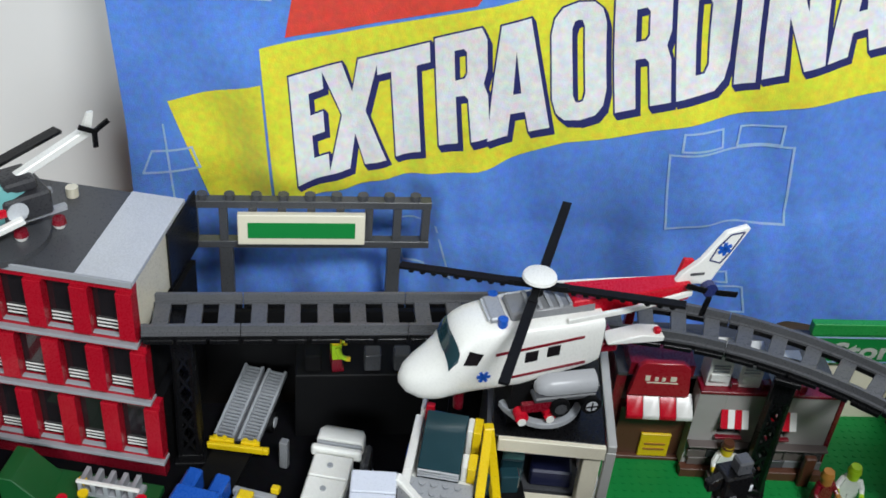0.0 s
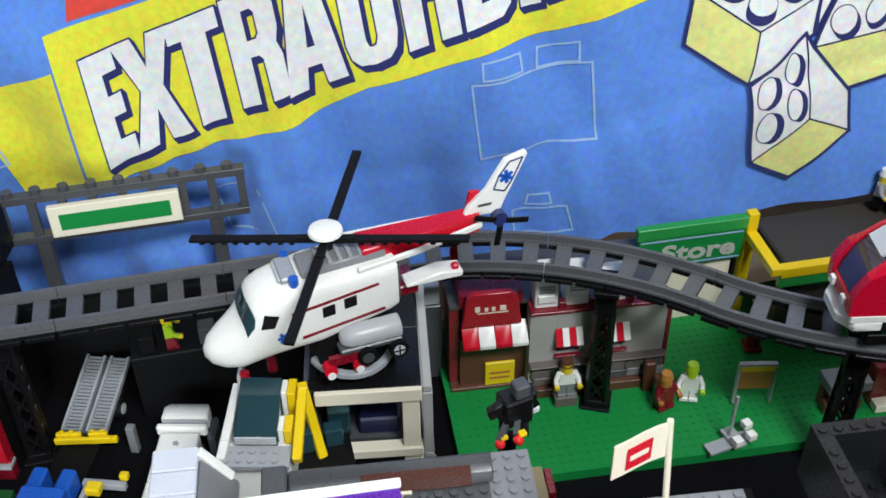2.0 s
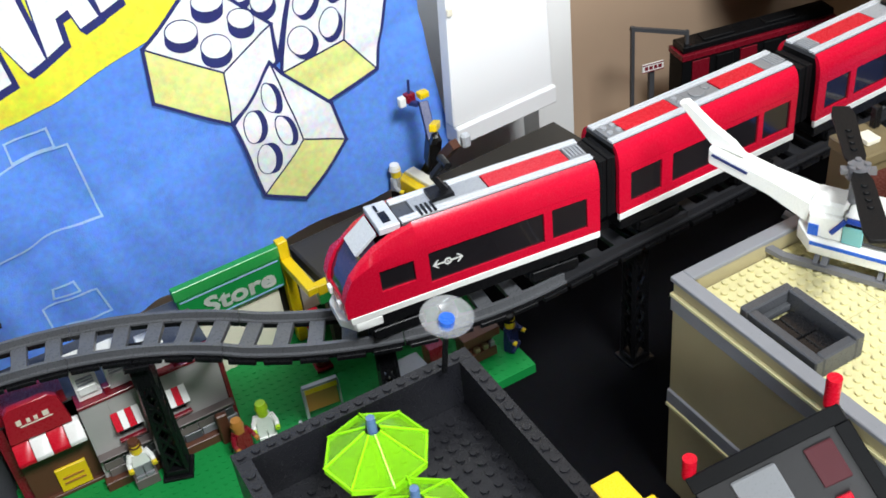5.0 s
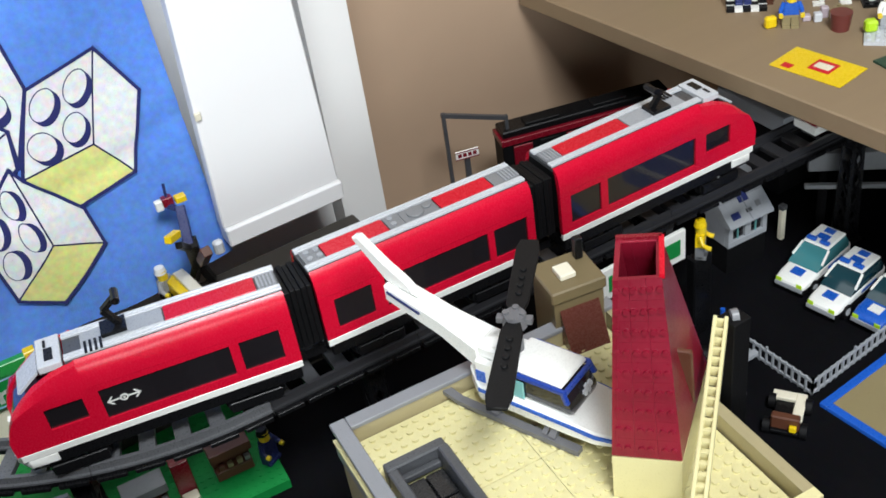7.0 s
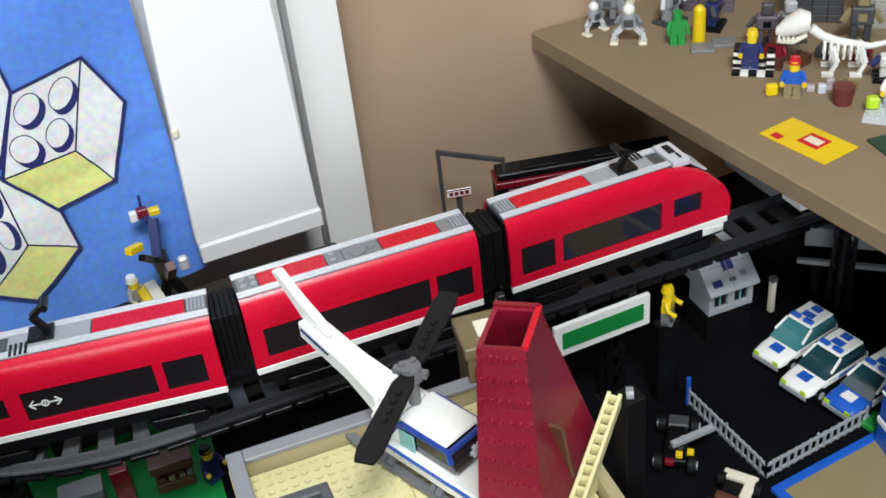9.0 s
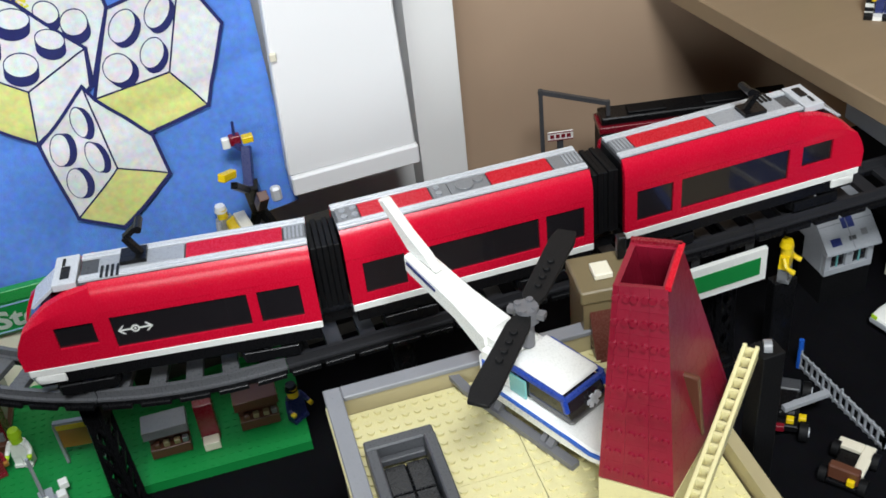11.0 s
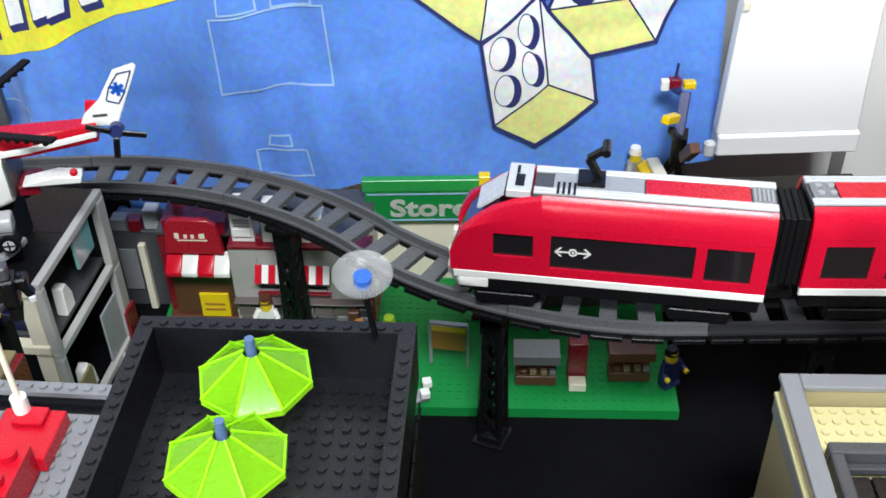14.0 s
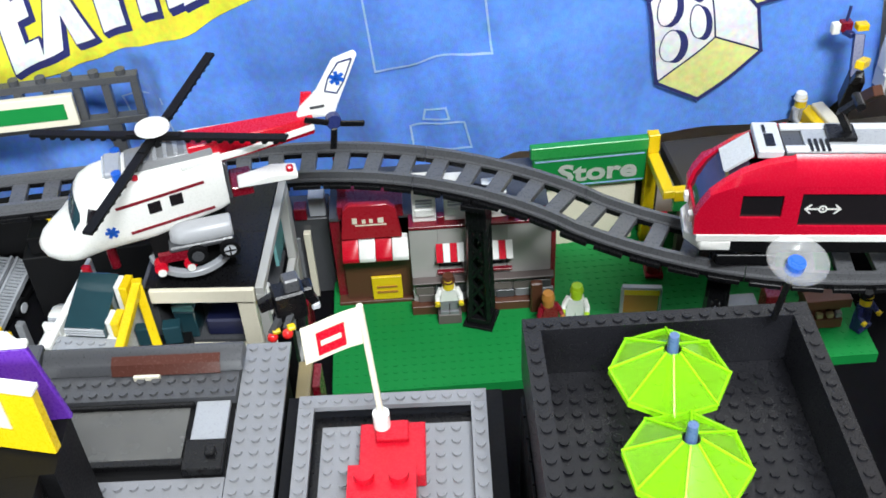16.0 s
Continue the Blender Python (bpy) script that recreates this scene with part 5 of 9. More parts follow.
for (ax, az), (cx, cz) in zip(shield, shield[1:] + shield[:1]):
    beam(bm, (ax, -0.0025, az), (cx, -0.0025, cz), 0.0006, 0.0009)
part("fin_shield", bm, NAVY, fin, "dark blue shield outline")
part("fin_bar", B((0.197, 0.207, -0.0028, -0.0023, 0.1030, 0.1048)), DKGREY, fin, "small dark lettering bar")
bm = bmesh.new()
prism(bm, [(0.190, 0.0985), (0.199, 0.0985), (0.200, 0.112), (0.193, 0.113)], 0.0024, 0.0054)
part("small_fin", bm, RED, h1, "small red fin")
bm = bmesh.new()
rod(bm, (0.2115, -0.0030, 0.0930), (0.2115, -0.0085, 0.0930), 0.0055, n=16)
hubp = part("tail_rotor_hub", bm, NAVY, h1, "dark blue tail rotor hub")
for k in range(3):
    a = radians((-12, -98, 160)[k])
    bm = bmesh.new()
    beam(bm, (0.2115 + 0.004 * math.cos(a), -0.0097, 0.0930 + 0.004 * math.sin(a)), (0.2115 + 0.021 * math.cos(a), -0.0097, 0.0930 + 0.021 * math.sin(a)), 0.0018, 0.0046)
    part("tail_blade", bm, BLACK, hubp, "", 0.0006)
for s in (-1, 1):
    bm = bmesh.new()
    dome = [(0.0236, 0.0345), (0.0350, 0.0345), (0.0358, 0.0380), (0.0350, 0.0420), (0.0325, 0.0450), (0.0285, 0.0466), (0.0236, 0.0470)]
    loft(bm, [[(x, s * (0.0236 + (y - 0.0236) * f), 0.0345 + (z - 0.0345) * f) for y, z in dome] for x, f in ((0.0880, 0.45), (0.0900, 0.72), (0.0940, 0.92), (0.0990, 1.0), (0.1290, 1.0), (0.1305, 0.96))])
    part("wheel_pod", bm, PODGREY, h1, "grey rounded wheel pod", 0.0008)
    part("pod_step", B((0.086, 0.130, s * 0.0300 - 0.0058, s * 0.0300 + 0.0058, 0.0300, 0.0343)), DKGREY, h1, "dark grey pod underside", 0.0010)
    part("pod_side", B((0.078, 0.098, s * 0.0340 - 0.0020, s * 0.0340 + 0.0020, 0.0230, 0.0298)), DKRED, h1, "dark red pod panel")
    for x in (0.104, 0.126):
        bm = bmesh.new()
        rod(bm, (x, s * 0.0300, 0.0265), (x, s * 0.0395, 0.0265), 0.0070, n=18)
        wl = part("wheel", bm, SOFTBLACK, h1, "black rubber wheel")
        bm = bmesh.new()
        rod(bm, (x, s * 0.0395, 0.0265), (x, s * 0.0401, 0.0265), 0.0042, n=14)
        part("hub_cap", bm, SILVER if x > 0.11 else DKGREY, wl, "grey hub cap")
        if x > 0.11:
            part("hub_cross", B((x - 0.0040, x + 0.0040, s * 0.0404 - 0.0003, s * 0.0404 + 0.0003, 0.0260, 0.0270)), SOFTBLACK, wl)
            part("hub_cross", B((x - 0.0005, x + 0.0005, s * 0.0404 - 0.0003, s * 0.0404 + 0.0003, 0.0225, 0.0305)), SOFTBLACK, wl)
    for x in (0.078, 0.098):
        bm = bmesh.new()
        rod(bm, (x, s * 0.0300, 0.0200), (x, s * 0.0380, 0.0200), 0.0046, n=14)
        rw1 = part("float", bm, RED, h1, "small red float")
        bm = bmesh.new()
        rod(bm, (x, s * 0.0382, 0.0170), (x, s * 0.0390, 0.0170), 0.0030, n=12)
        part("float_cap", bm, WHITE, rw1, "white cap")
bm = bmesh.new()
arc = [math.pi * (1.10 + 0.80 * k / 18) for k in range(19)]
loft(bm, [[(0.100 + r * math.cos(a), r * 1.22 * math.sin(a), z) for r, z in ((0.0280, 0.0085), (0.0325, 0.0085), (0.0325, 0.0135), (0.0280, 0.0135))] for a in arc])
part("curved_skid", bm, LTGREY, h1, "light grey curved skid", 0.0006)
part("stand_block", B((0.074, 0.128, -0.0215, 0.0215, 0.0, 0.0395)), SOFTBLACK, h1)
bm = bmesh.new()
rod(bm, (0.044, 0, 0.0), (0.044, 0, 0.0258), 0.0036, n=14)
part("nose_gear", bm, DKRED, h1)
part("rear_door", B((0.1327, 0.1350, -0.019, 0.019, 0.054, 0.084)), DKGREY, h1, "dark grey rear door", 0.0006)
bm = bmesh.new()
prism(bm, [(0.1400, 0.0590), (0.181, 0.0580), (0.1815, 0.0625), (0.165, 0.0655), (0.1400, 0.0610)], -0.0165, -0.0030)
part("tail_ramp", bm, WHITE, h1, "white raised rear ramp", 0.0008)
part("ramp_light", B((0.174, 0.1790, -0.0150, -0.0100, 0.0632, 0.0680)), RED, h1, "red light", 0.0012)
part("red_box", B((0.1352, 0.150, -0.012, 0.012, 0.049, 0.057)), DKRED, h1, "dark red box", 0.0008)
# rotor
hx, hy, hz = 0.0925, 0.0065, 0.0985
bm = bmesh.new()
rod(bm, (hx, hy, 0.0900), (hx, hy, hz), 0.0040, n=12)
part("rotor_mast", bm, BLACK, h1)
bm = bmesh.new()
for r0, r1, za, zb in ((0.0085, 0.0118, 0.0040, 0.0060), (0.0118, 0.0112, 0.0060, 0.0080), (0.0112, 0.0070, 0.0080, 0.0096)):
    rod(bm, (hx, hy, hz + za), (hx, hy, hz + zb), r0, r1, n=24)
part("rotor_cap", bm, WHITE, h1, "white round rotor cap")
for k in range(4):
    a = radians(61 + 90 * k)
    c, s = math.cos(a), math.sin(a)
    bm = bmesh.new()
    rise = 0.13 * c
    beam(bm, (hx + 0.003 * c, hy + 0.003 * s, hz), (hx + 0.020 * c, hy + 0.020 * s, hz + 0.020 * rise), 0.0050, 0.0040)
    beam(bm, (hx + 0.016 * c, hy + 0.016 * s, hz + 0.016 * rise), (hx + 0.096 * c, hy + 0.096 * s, hz + 0.096 * rise), 0.0066, 0.0022)
    for j in range(9):
        r = 0.024 + j * 0.008
        rod(bm, (hx + r * c, hy + r * s, hz - 0.004 + r * rise), (hx + r * c, hy + r * s, hz - 0.0012 + r * rise), 0.0021, n=8)
    part("rotor_blade", bm, SOFTBLACK, h1, "black long rotor blade")

# annex with a sloping teal roof window and a yellow trestle
an = thing("clinic_annex", "white annex with teal roof window and grey studs", "building", pose(-0.347, 0.550, TABLE, 0, 0, -14))
part("body", B((0.0, 0.0470, 0.0, 0.066, 0.0, 0.150)), WHITE, an)
bm = B((-0.001, 0.0470, -0.006, 0.0120, 0.1502, 0.1534))
studs(bm, 0.001, -0.005, 0.1534, 5, 2)
part("stud_plate", bm, LTGREY, an, "light grey studded plate")
bm = bmesh.new()
prism(bm, [(0.0145, 0.1502), (0.0145, 0.1600), (0.056, 0.1740), (0.060, 0.1502)], 0.008, 0.0368, 'yz')
part("roof_window", bm, TEAL, an, "dark teal tinted roof window", 0.0008)
for k in range(3):
    part("louvre", B((0.0085, 0.0363, 0.0130, 0.0143, 0.1536 + 0.0024 * k, 0.1546 + 0.0024 * k)), SILVER, an, "pale louvre")
part("side_rail", B((-0.0008, 0.0052, 0.0124, 0.0650, 0.1502, 0.1590), (-0.0008, 0.0052, -0.0040, 0.0122, 0.1552, 0.1590)), WHITE, an, "white roof edge", 0.0006)
part("rail_end", B((0.0022, 0.0056, 0.0652, 0.0800, 0.1502, 0.1650)), WHITE, an, "white upright end piece", 0.0006)
for y, h in ((0.016, 0.1640), (0.040, 0.1740)):
    part("yellow_block", B((0.0412, 0.0470, y, y + 0.015, 0.1502, h)), YELLOW, an, "yellow block", 0.0006)
    part("white_block", B((0.0372, 0.0410, y + 0.001, y + 0.014, 0.1502, h)), WHITE, an, "white block", 0.0006)
part("red_light", B((0.0060, 0.0120, 0.0612, 0.0655, 0.1502, 0.166), (0.0060, 0.0120, 0.0612, 0.0655, 0.1662, 0.172)), RED, an, "red roof light", 0.0006)
part("blue_sign", B((-0.004, -0.0012, 0.050, 0.062, 0.120, 0.132)), BLUE, an)
tre = thing("yellow_trestle", "yellow A-shaped brace leaning on the annex", "trestle", pose(-0.2905, 0.5720, TABLE + 0.1217))
for foot in ((-0.0065, -0.0365, 0.0330), (0.0120, -0.0080, 0.0)):
    bm = bmesh.new()
    beam(bm, foot, (0.0050, 0.0130, 0.0480), 0.0064, 0.0064)
    part("leg", bm, YELLOW, tre, bevel=0.0006)
part("cross_piece", B((0.0015, 0.0085, 0.0105, 0.0170, 0.0482, 0.0515)), YELLOW, tre, bevel=0.0006)
ent = thing("stepped_block", "dark stepped block under the yellow trestle", "block", pose(-0.305, 0.535, TABLE))
part("block", B((0.0052, 0.048, 0.002, 0.048, 0.0, 0.1215)), SOFTBLACK, ent, bevel=0.0006)
part("green_glass", B((0.012, 0.026, 0.034, 0.042, 0.1217, 0.142)), TEAL, ent, "dark teal glass block", 0.001)
part("pale_tile", B((0.030, 0.043, 0.036, 0.046, 0.1217, 0.138)), TEAL, ent, "dark teal tile", 0.0008)

# ---- fire station and its forecourt ----
STATIONRED = plastic("station_red_plastic", (0.40, 0.003, 0.016), 0.28)
fs = thing("fire_station", "red toy fire station with rows of dark windows", "building", pose(-0.547, 0.712, TABLE, 0, 0, -14))
FW, FD, FH = 0.176, 0.115, 0.205     # it stretches to -x from the origin
levels = [(0.0190, 0.0815, 0.024), (0.0850, 0.1395, 0.018), (0.1430, 0.1962, 0.012)]
for za, zb, dx in levels:
    ww, gap = 0.0215, 0.0140
    xs = [dx - (0.0125 + k * (ww + gap)) for k in range(5)]
    zl, zh = za + 0.0040, zb - 0.0050
    for z0, z1 in ((za, zl), (zh, zb)):
        part("wall_band", B((-FW, dx, 0, 0.008, z0, z1)), STATIONRED, fs, "red wall band")
    right = dx
    for xr in xs + [-FW]:
        if right > xr:
            part("pilaster", B((xr, right, -0.0036, 0.008, zl + 0.0002, zh - 0.0002)), STATIONRED, fs, "red pilaster between windows", 0.0004)
        right = xr - ww
    part("string_course", B((-FW - 0.001, dx + 0.001, -0.0046, 0.0078, za - 0.0034, za - 0.0002)), LTGREY, fs, "pale grey string course", 0.0003)
    # lower storeys: dark wall and the shadow on it merged into black
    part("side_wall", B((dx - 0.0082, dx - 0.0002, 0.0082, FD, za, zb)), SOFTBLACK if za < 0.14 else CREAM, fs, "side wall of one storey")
    part("floor_slab", B((-FW + 0.0082, dx - 0.0084, 0.0082, FD - 0.0082, za, za + 0.0032)), DKGREY, fs)
    for xr in xs:
        w = part("window", B((xr - ww + 0.0002, xr - 0.0002, 0.0055, 0.0068, zl + 0.0003, zh - 0.0003)), SMOKE, fs, "dark window")
        for k in range(3):
            part("blind_slat", B((xr - ww + 0.0015, xr - 0.0015, 0.0040, 0.0048, zl + 0.0036 + 0.0034 * k, zl + 0.0045 + 0.0034 * k)), WHITE, w, "white blind slat")
        part("window_sill", B((xr - ww - 0.0002, xr + 0.0002, -0.0018, 0.0028, zl + 0.0003, zl + 0.0016)), LTGREY, w, "pale grey sill", 0.0003)
part("plinth", B((-FW, 0.024, -0.001, 0.008, 0, 0.0155)), DKRED, fs)
# foot of the shadowed side wall, its shade set in black too
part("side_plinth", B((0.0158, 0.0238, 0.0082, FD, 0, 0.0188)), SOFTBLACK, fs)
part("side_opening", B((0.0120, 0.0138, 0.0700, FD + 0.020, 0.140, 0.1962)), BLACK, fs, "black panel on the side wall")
part("far_wall", B((-FW, -FW + 0.008, 0.0082, FD, 0.0232, 0.1962)), DKRED, fs)
part("back_wall", B((-FW + 0.0082, -0.0012, FD - 0.008, FD, 0.0232, 0.1962)), DKRED, fs)
part("roof", B((-FW, -0.0322, 0.0, FD, 0.1964, 0.1996)), DKGREY, fs, "dark grey flat roof", 0.0004)
part("roof_plate", B((-0.032, 0.0125, 0.0, FD, 0.1964, 0.2008)), SILVER, fs, "pale grey smooth roof plate", 0.0005)
part("roof_lip", B((-FW, 0.0125, -0.0022, -0.0002, 0.1964, 0.2020)), LTGREY, fs, "", 0.0003)
bm = bmesh.new()
rod(bm, (-0.075, 0.098, 0.1996), (-0.075, 0.098, 0.208), 0.005, n=14)
part("roof_stud", bm, CREAM, fs)
# small helicopter on the station roof
ENGINEGREY = plastic("engine_dark_plastic", (0.030, 0.030, 0.034), 0.3)
h3 = thing("small_helicopter", "small white and teal toy helicopter on a grey pad", "helicopter", pose(-0.643, 0.766, TABLE + 0.1997, 0, 0, 34) @ Matrix.Scale(1.14, 4))
bm = bmesh.new()
rod(bm, (0, 0, 0), (0, 0, 0.0045), 0.036, n=28)
part("pad", bm, DKGREY, h3, "dark grey round pad")
bm = bmesh.new()
loft(bm, [ring(-0.040, 0.006, 0.014, 0.022), ring(-0.030, 0.013, 0.012, 0.032), ring(-0.012, 0.016, 0.011, 0.042), ring(0.012, 0.016, 0.012, 0.042), ring(0.024, 0.010, 0.018, 0.040)])
part("body", bm, PALETEAL, h3, "pale teal rounded body")
part("nose_cap", B((-0.030, 0.004, -0.0100, 0.0100, 0.0405, 0.0440)), WHITE, h3, "white roof panel", 0.0012)
bm = bmesh.new()
beam(bm, (-0.046, -0.0215, 0.0100), (0.014, -0.0215, 0.0215), 0.0050, 0.0046)
part("side_bar", bm, WHITE, h3, "white side bar", 0.0006)
part("cabin_glass", B((-0.026, -0.004, -0.0168, 0.0168, 0.022, 0.036)), TEAL, h3, "teal cabin glass", 0.001)
part("red_mark", B((-0.002, 0.006, -0.0172, 0.0172, 0.024, 0.030)), RED, h3, "", 0.0005)
part("engine", B((0.004, 0.036, -0.0175, 0.0175, 0.0165, 0.0345), (0.008, 0.030, -0.0120, 0.0120, 0.0347, 0.0430)), ENGINEGREY, h3, "dark grey engine", 0.0016)
bm = bmesh.new()
beam(bm, (0.014, 0, 0.038), (0.074, 0.004, 0.058), 0.007, 0.006)
part("tail_boom", bm, WHITE, h3, bevel=0.0008)
bm = bmesh.new()
prism(bm, [(0.066, 0.058), (0.074, 0.058), (0.077, 0.073), (0.073, 0.073)], -0.001, 0.0016)
part("tail_fin", bm, WHITE, h3)
for k in range(3):
    a = k * math.tau / 3 + 0.5
    bm = bmesh.new()
    beam(bm, (0.075, -0.004, 0.060), (0.075 + 0.012 * math.cos(a), -0.004, 0.060 + 0.012 * math.sin(a)), 0.0016, 0.0034)
    part("tail_blade", bm, BLACK, h3)
for k in range(2):
    a = radians(18 + 180 * k)
    bm = bmesh.new()
    beam(bm, (0.004 * math.cos(a), 0.004 * math.sin(a), 0.052), (0.062 * math.cos(a), 0.062 * math.sin(a), 0.055), 0.008, 0.0024)
    part("rotor_blade", bm, BLACK, h3)
bm = bmesh.new()
rod(bm, (0, 0, 0.042), (0, 0, 0.055), 0.004, n=10)
part("rotor_mast", bm, BLACK, h3)
for x in (-0.020, 0.012, 0.038):
    for s in (-1, 1):
        bm = bmesh.new()
        rod(bm, (x, s * 0.017, 0.0076), (x, s * 0.017, 0.0116), 0.0050, 0.0042, n=10)
        fl3 = part("float", bm, DKRED, h3, "red float")
        bm = bmesh.new()
        rod(bm, (x, s * 0.017, 0.0046), (x, s * 0.017, 0.0075), 0.0036, 0.0048, n=10)
        part("float_cap", bm, WHITE, fl3, "white cap")
for s in (-1, 1):
    bm = bmesh.new()
    beam(bm, (-0.026, s * 0.012, 0.0155), (0.046, s * 0.012, 0.0155), 0.0040)
    part("skid", bm, LTGREY, h3)
bm = bmesh.new()
rod(bm, (0.012, -0.0177, 0.026), (0.012, -0.0190, 0.026), 0.0070, n=16)
part("intake_ring", bm, SILVER, h3, "silver intake ring")

# front garden of the station
gd = thing("garden_bed", "green garden bed with small flowers and a white crate", "garden", pose(-0.652, 0.670, TABLE, 0, 0, -14))
part("lawn", B((0, 0.120, 0, 0.050, 0, 0.0060)), DKGREEN, gd, bevel=0.0006)
bm = bmesh.new()
prism(bm, [(0.0, 0.0062), (0.036, 0.0062), (0.012, 0.030), (0.0, 0.030)], 0.010, 0.046)
part("slope", bm, DKGREEN, gd, "green sloped block", 0.0006)
for x, y, mt in ((0.066, 0.018, YELLOW), (0.074, 0.008, YELLOW), (0.112, 0.022, RED), (0.120, 0.012, RED), (0.052, 0.010, RED), (0.060, 0.030, YELLOW), (0.098, 0.008, ORANGE)):
    bm = bmesh.new()
    rod(bm, (x, y, 0.0060), (x, y, 0.0160), 0.0012, n=6)
    fw = part("flower", bm, DKGREEN, gd)
    bm = bmesh.new()
    rod(bm, (x, y, 0.0160), (x, y, 0.0200), 0.0034, 0.0046, n=8)
    part("blossom", bm, mt, fw, "bright round blossom")
cr = part("crate", B((0.058, 0.108, 0.026, 0.044, 0.0062, 0.0110)), LTGREY, gd, "grey and white slatted crate", 0.0006)
for k in range(5):
    part("crate_slat", B((0.058 + 0.0105 * k, 0.062 + 0.0105 * k, 0.0252, 0.0446, 0.0112, 0.0210)), LTGREY, cr, "grey slat", 0.0004)
part("crate_rail", B((0.057, 0.109, 0.0252, 0.0286, 0.0212, 0.0235)), WHITE, cr, "white rail", 0.0004)
aw = thing("striped_stall", "red and white striped stall roof", "stall", pose(-0.708, 0.655, TABLE, 0, 0, -14))
for k in range(5):
    bm = bmesh.new()
    prism(bm, [(k * 0.009, 0.0), (k * 0.009 + 0.0087, 0.0), (k * 0.009 + 0.0087, 0.055), (k * 0.009, 0.055)], 0.040 + 0.001 * k, 0.044 + 0.001 * k, 'xy')
    part("strip", bm, (RED, WHITE)[k % 2], aw)
part("counter", B((0.002, 0.042, 0.006, 0.050, 0, 0.0395)), BROWN, aw)

# overhead sign gantry behind the line
gt = thing("sign_gantry", "dark grey gantry holding a white sign with green bar", "gantry", pose(-0.508, 0.845, TABLE - 0.0, 0, 0, 0))
L = 0.206
for z in (0.141, 0.182):
    part("chord", B((0, L, -0.005, 0.005, z - 0.0035, z + 0.0035)), DKGREY, gt, bevel=0.0004)
for k in range(9):
    x = 0.004 + k * (L - 0.008) / 8
    part("upright", B((x - 0.0035, x + 0.0035, -0.0042, 0.0042, 0.1447, 0.1783)), DKGREY, gt, bevel=0.0003)
bm = bmesh.new()
for k in range(9):
    rod(bm, (0.012 + k * 0.0225, 0, 0.1855), (0.012 + k * 0.0225, 0, 0.1905), 0.0046, n=10)
part("top_studs", bm, DKGREY, gt)
sp = part("sign_plate", B((0.041, 0.149, -0.0115, -0.0055, 0.1455, 0.1760)), CREAM, gt, "white sign plate", 0.0006)
part("green_bar", B((0.0495, 0.1405, -0.0124, -0.0117, 0.1530, 0.1685)), GREEN, sp, "green bar")
for x in (0.030, 0.176):
    part("post", B((x - 0.006, x + 0.006, -0.004, 0.008, 0.0, 0.1373)), DKGREY, gt, bevel=0.0006)

# dark station platform below the line
pf = thing("station_platform", "black station platform under the railway line", "platform", pose(-0.50, 0.748, TABLE))
# added sheet: hides the wall and stands for the darkness behind the platform
part("dark_gap_sheet", B((-0.14, 0.30, 0.0645, 0.0705, -0.12, 0.088)), SOFTBLACK, pf, "added black sheet standing for the dark gap")
part("platform_deck", B((0.082, 0.26, 0, 0.064, 0, 0.072)), SOFTBLACK, pf, bevel=0.001)
# grey fittings, darkened in colour for the shade below the track
for x, mt in ((0.090, SOFTBLACK), (0.140, DKGREY), (0.165, DKGREY)):
    part("fitting", B((x, x + 0.014, 0.004, 0.018, 0.0722, 0.090)), mt, pf, bevel=0.0012)
part("red_post", B((0.200, 0.208, 0.004, 0.012, 0.0722, 0.090)), RED, pf, "red and white post", 0.0006)
part("post_top", B((0.200, 0.208, 0.004, 0.012, 0.0902, 0.100)), WHITE, pf, "", 0.0006)
figure(pose(-0.384, 0.760, TABLE + 0.0722, 0, 0, 96), DKRED, LIME, SKIN, YELLOW, label="small toy figure in yellow on the black platform")

# ladder truck
lt = thing("ladder_truck", "toy ladder truck with yellow crossbar and blue cab", "truck", pose(-0.4813, 0.6404, TABLE, 0, 0, -19))
for s in (-1, 1):
    bm = bmesh.new()
    x = -0.0180 + s * 0.0108
    for d in (-0.0078, 0.0078):
        beam(bm, (x + d, 0.0930, 0.012), (x + d, 0.1660, 0.030), 0.0024, 0.0050)
    ladder = part("ladder", bm, LTGREY, lt, "light grey ladder")
    for k in range(22):
        f = (k + 0.4) / 22
        bm = bmesh.new()
        beam(bm, (x - 0.0065, 0.0930 + 0.073 * f, 0.012 + 0.018 * f), (x + 0.0065, 0.0930 + 0.073 * f, 0.012 + 0.018 * f), 0.0017, 0.0022)
        part("rung", bm, LTGREY, ladder)
bm = bmesh.new()
beam(bm, (-0.0180, 0.0930, 0.0090), (-0.0180, 0.1640, 0.0265), 0.0050, 0.0036)
part("ladder_spine", bm, DKGREY, lt, "dark grey ladder spine", 0.0005)
YB = pose(-0.0130, 0.0862, 0, 0, 0, 8)
part("crossbar", B((-0.026, 0.022, -0.0050, -0.0015, 0.010, 0.0165), (-0.025, -0.004, -0.0010, 0.0030, 0.012, 0.0185), (0.002, 0.018, -0.0010, 0.0030, 0.012, 0.0185), (0.0162, 0.0265, -0.0040, 0.0005, 0.009, 0.0150)), YELLOW, lt, "yellow crossbar", 0.0007, YB)
for x in (-0.020, -0.012, 0.006, 0.014):
    bm = bmesh.new()
    rod(bm, (x, 0.001, 0.0187), (x, 0.001, 0.0202), 0.0020, n=10)
    part("bar_stud", bm, YELLOW, lt, "", 0.0, YB)
part("bed", B((-0.034, -0.001, -0.010, 0.160, 0.0035, 0.0080)), SOFTBLACK, lt)
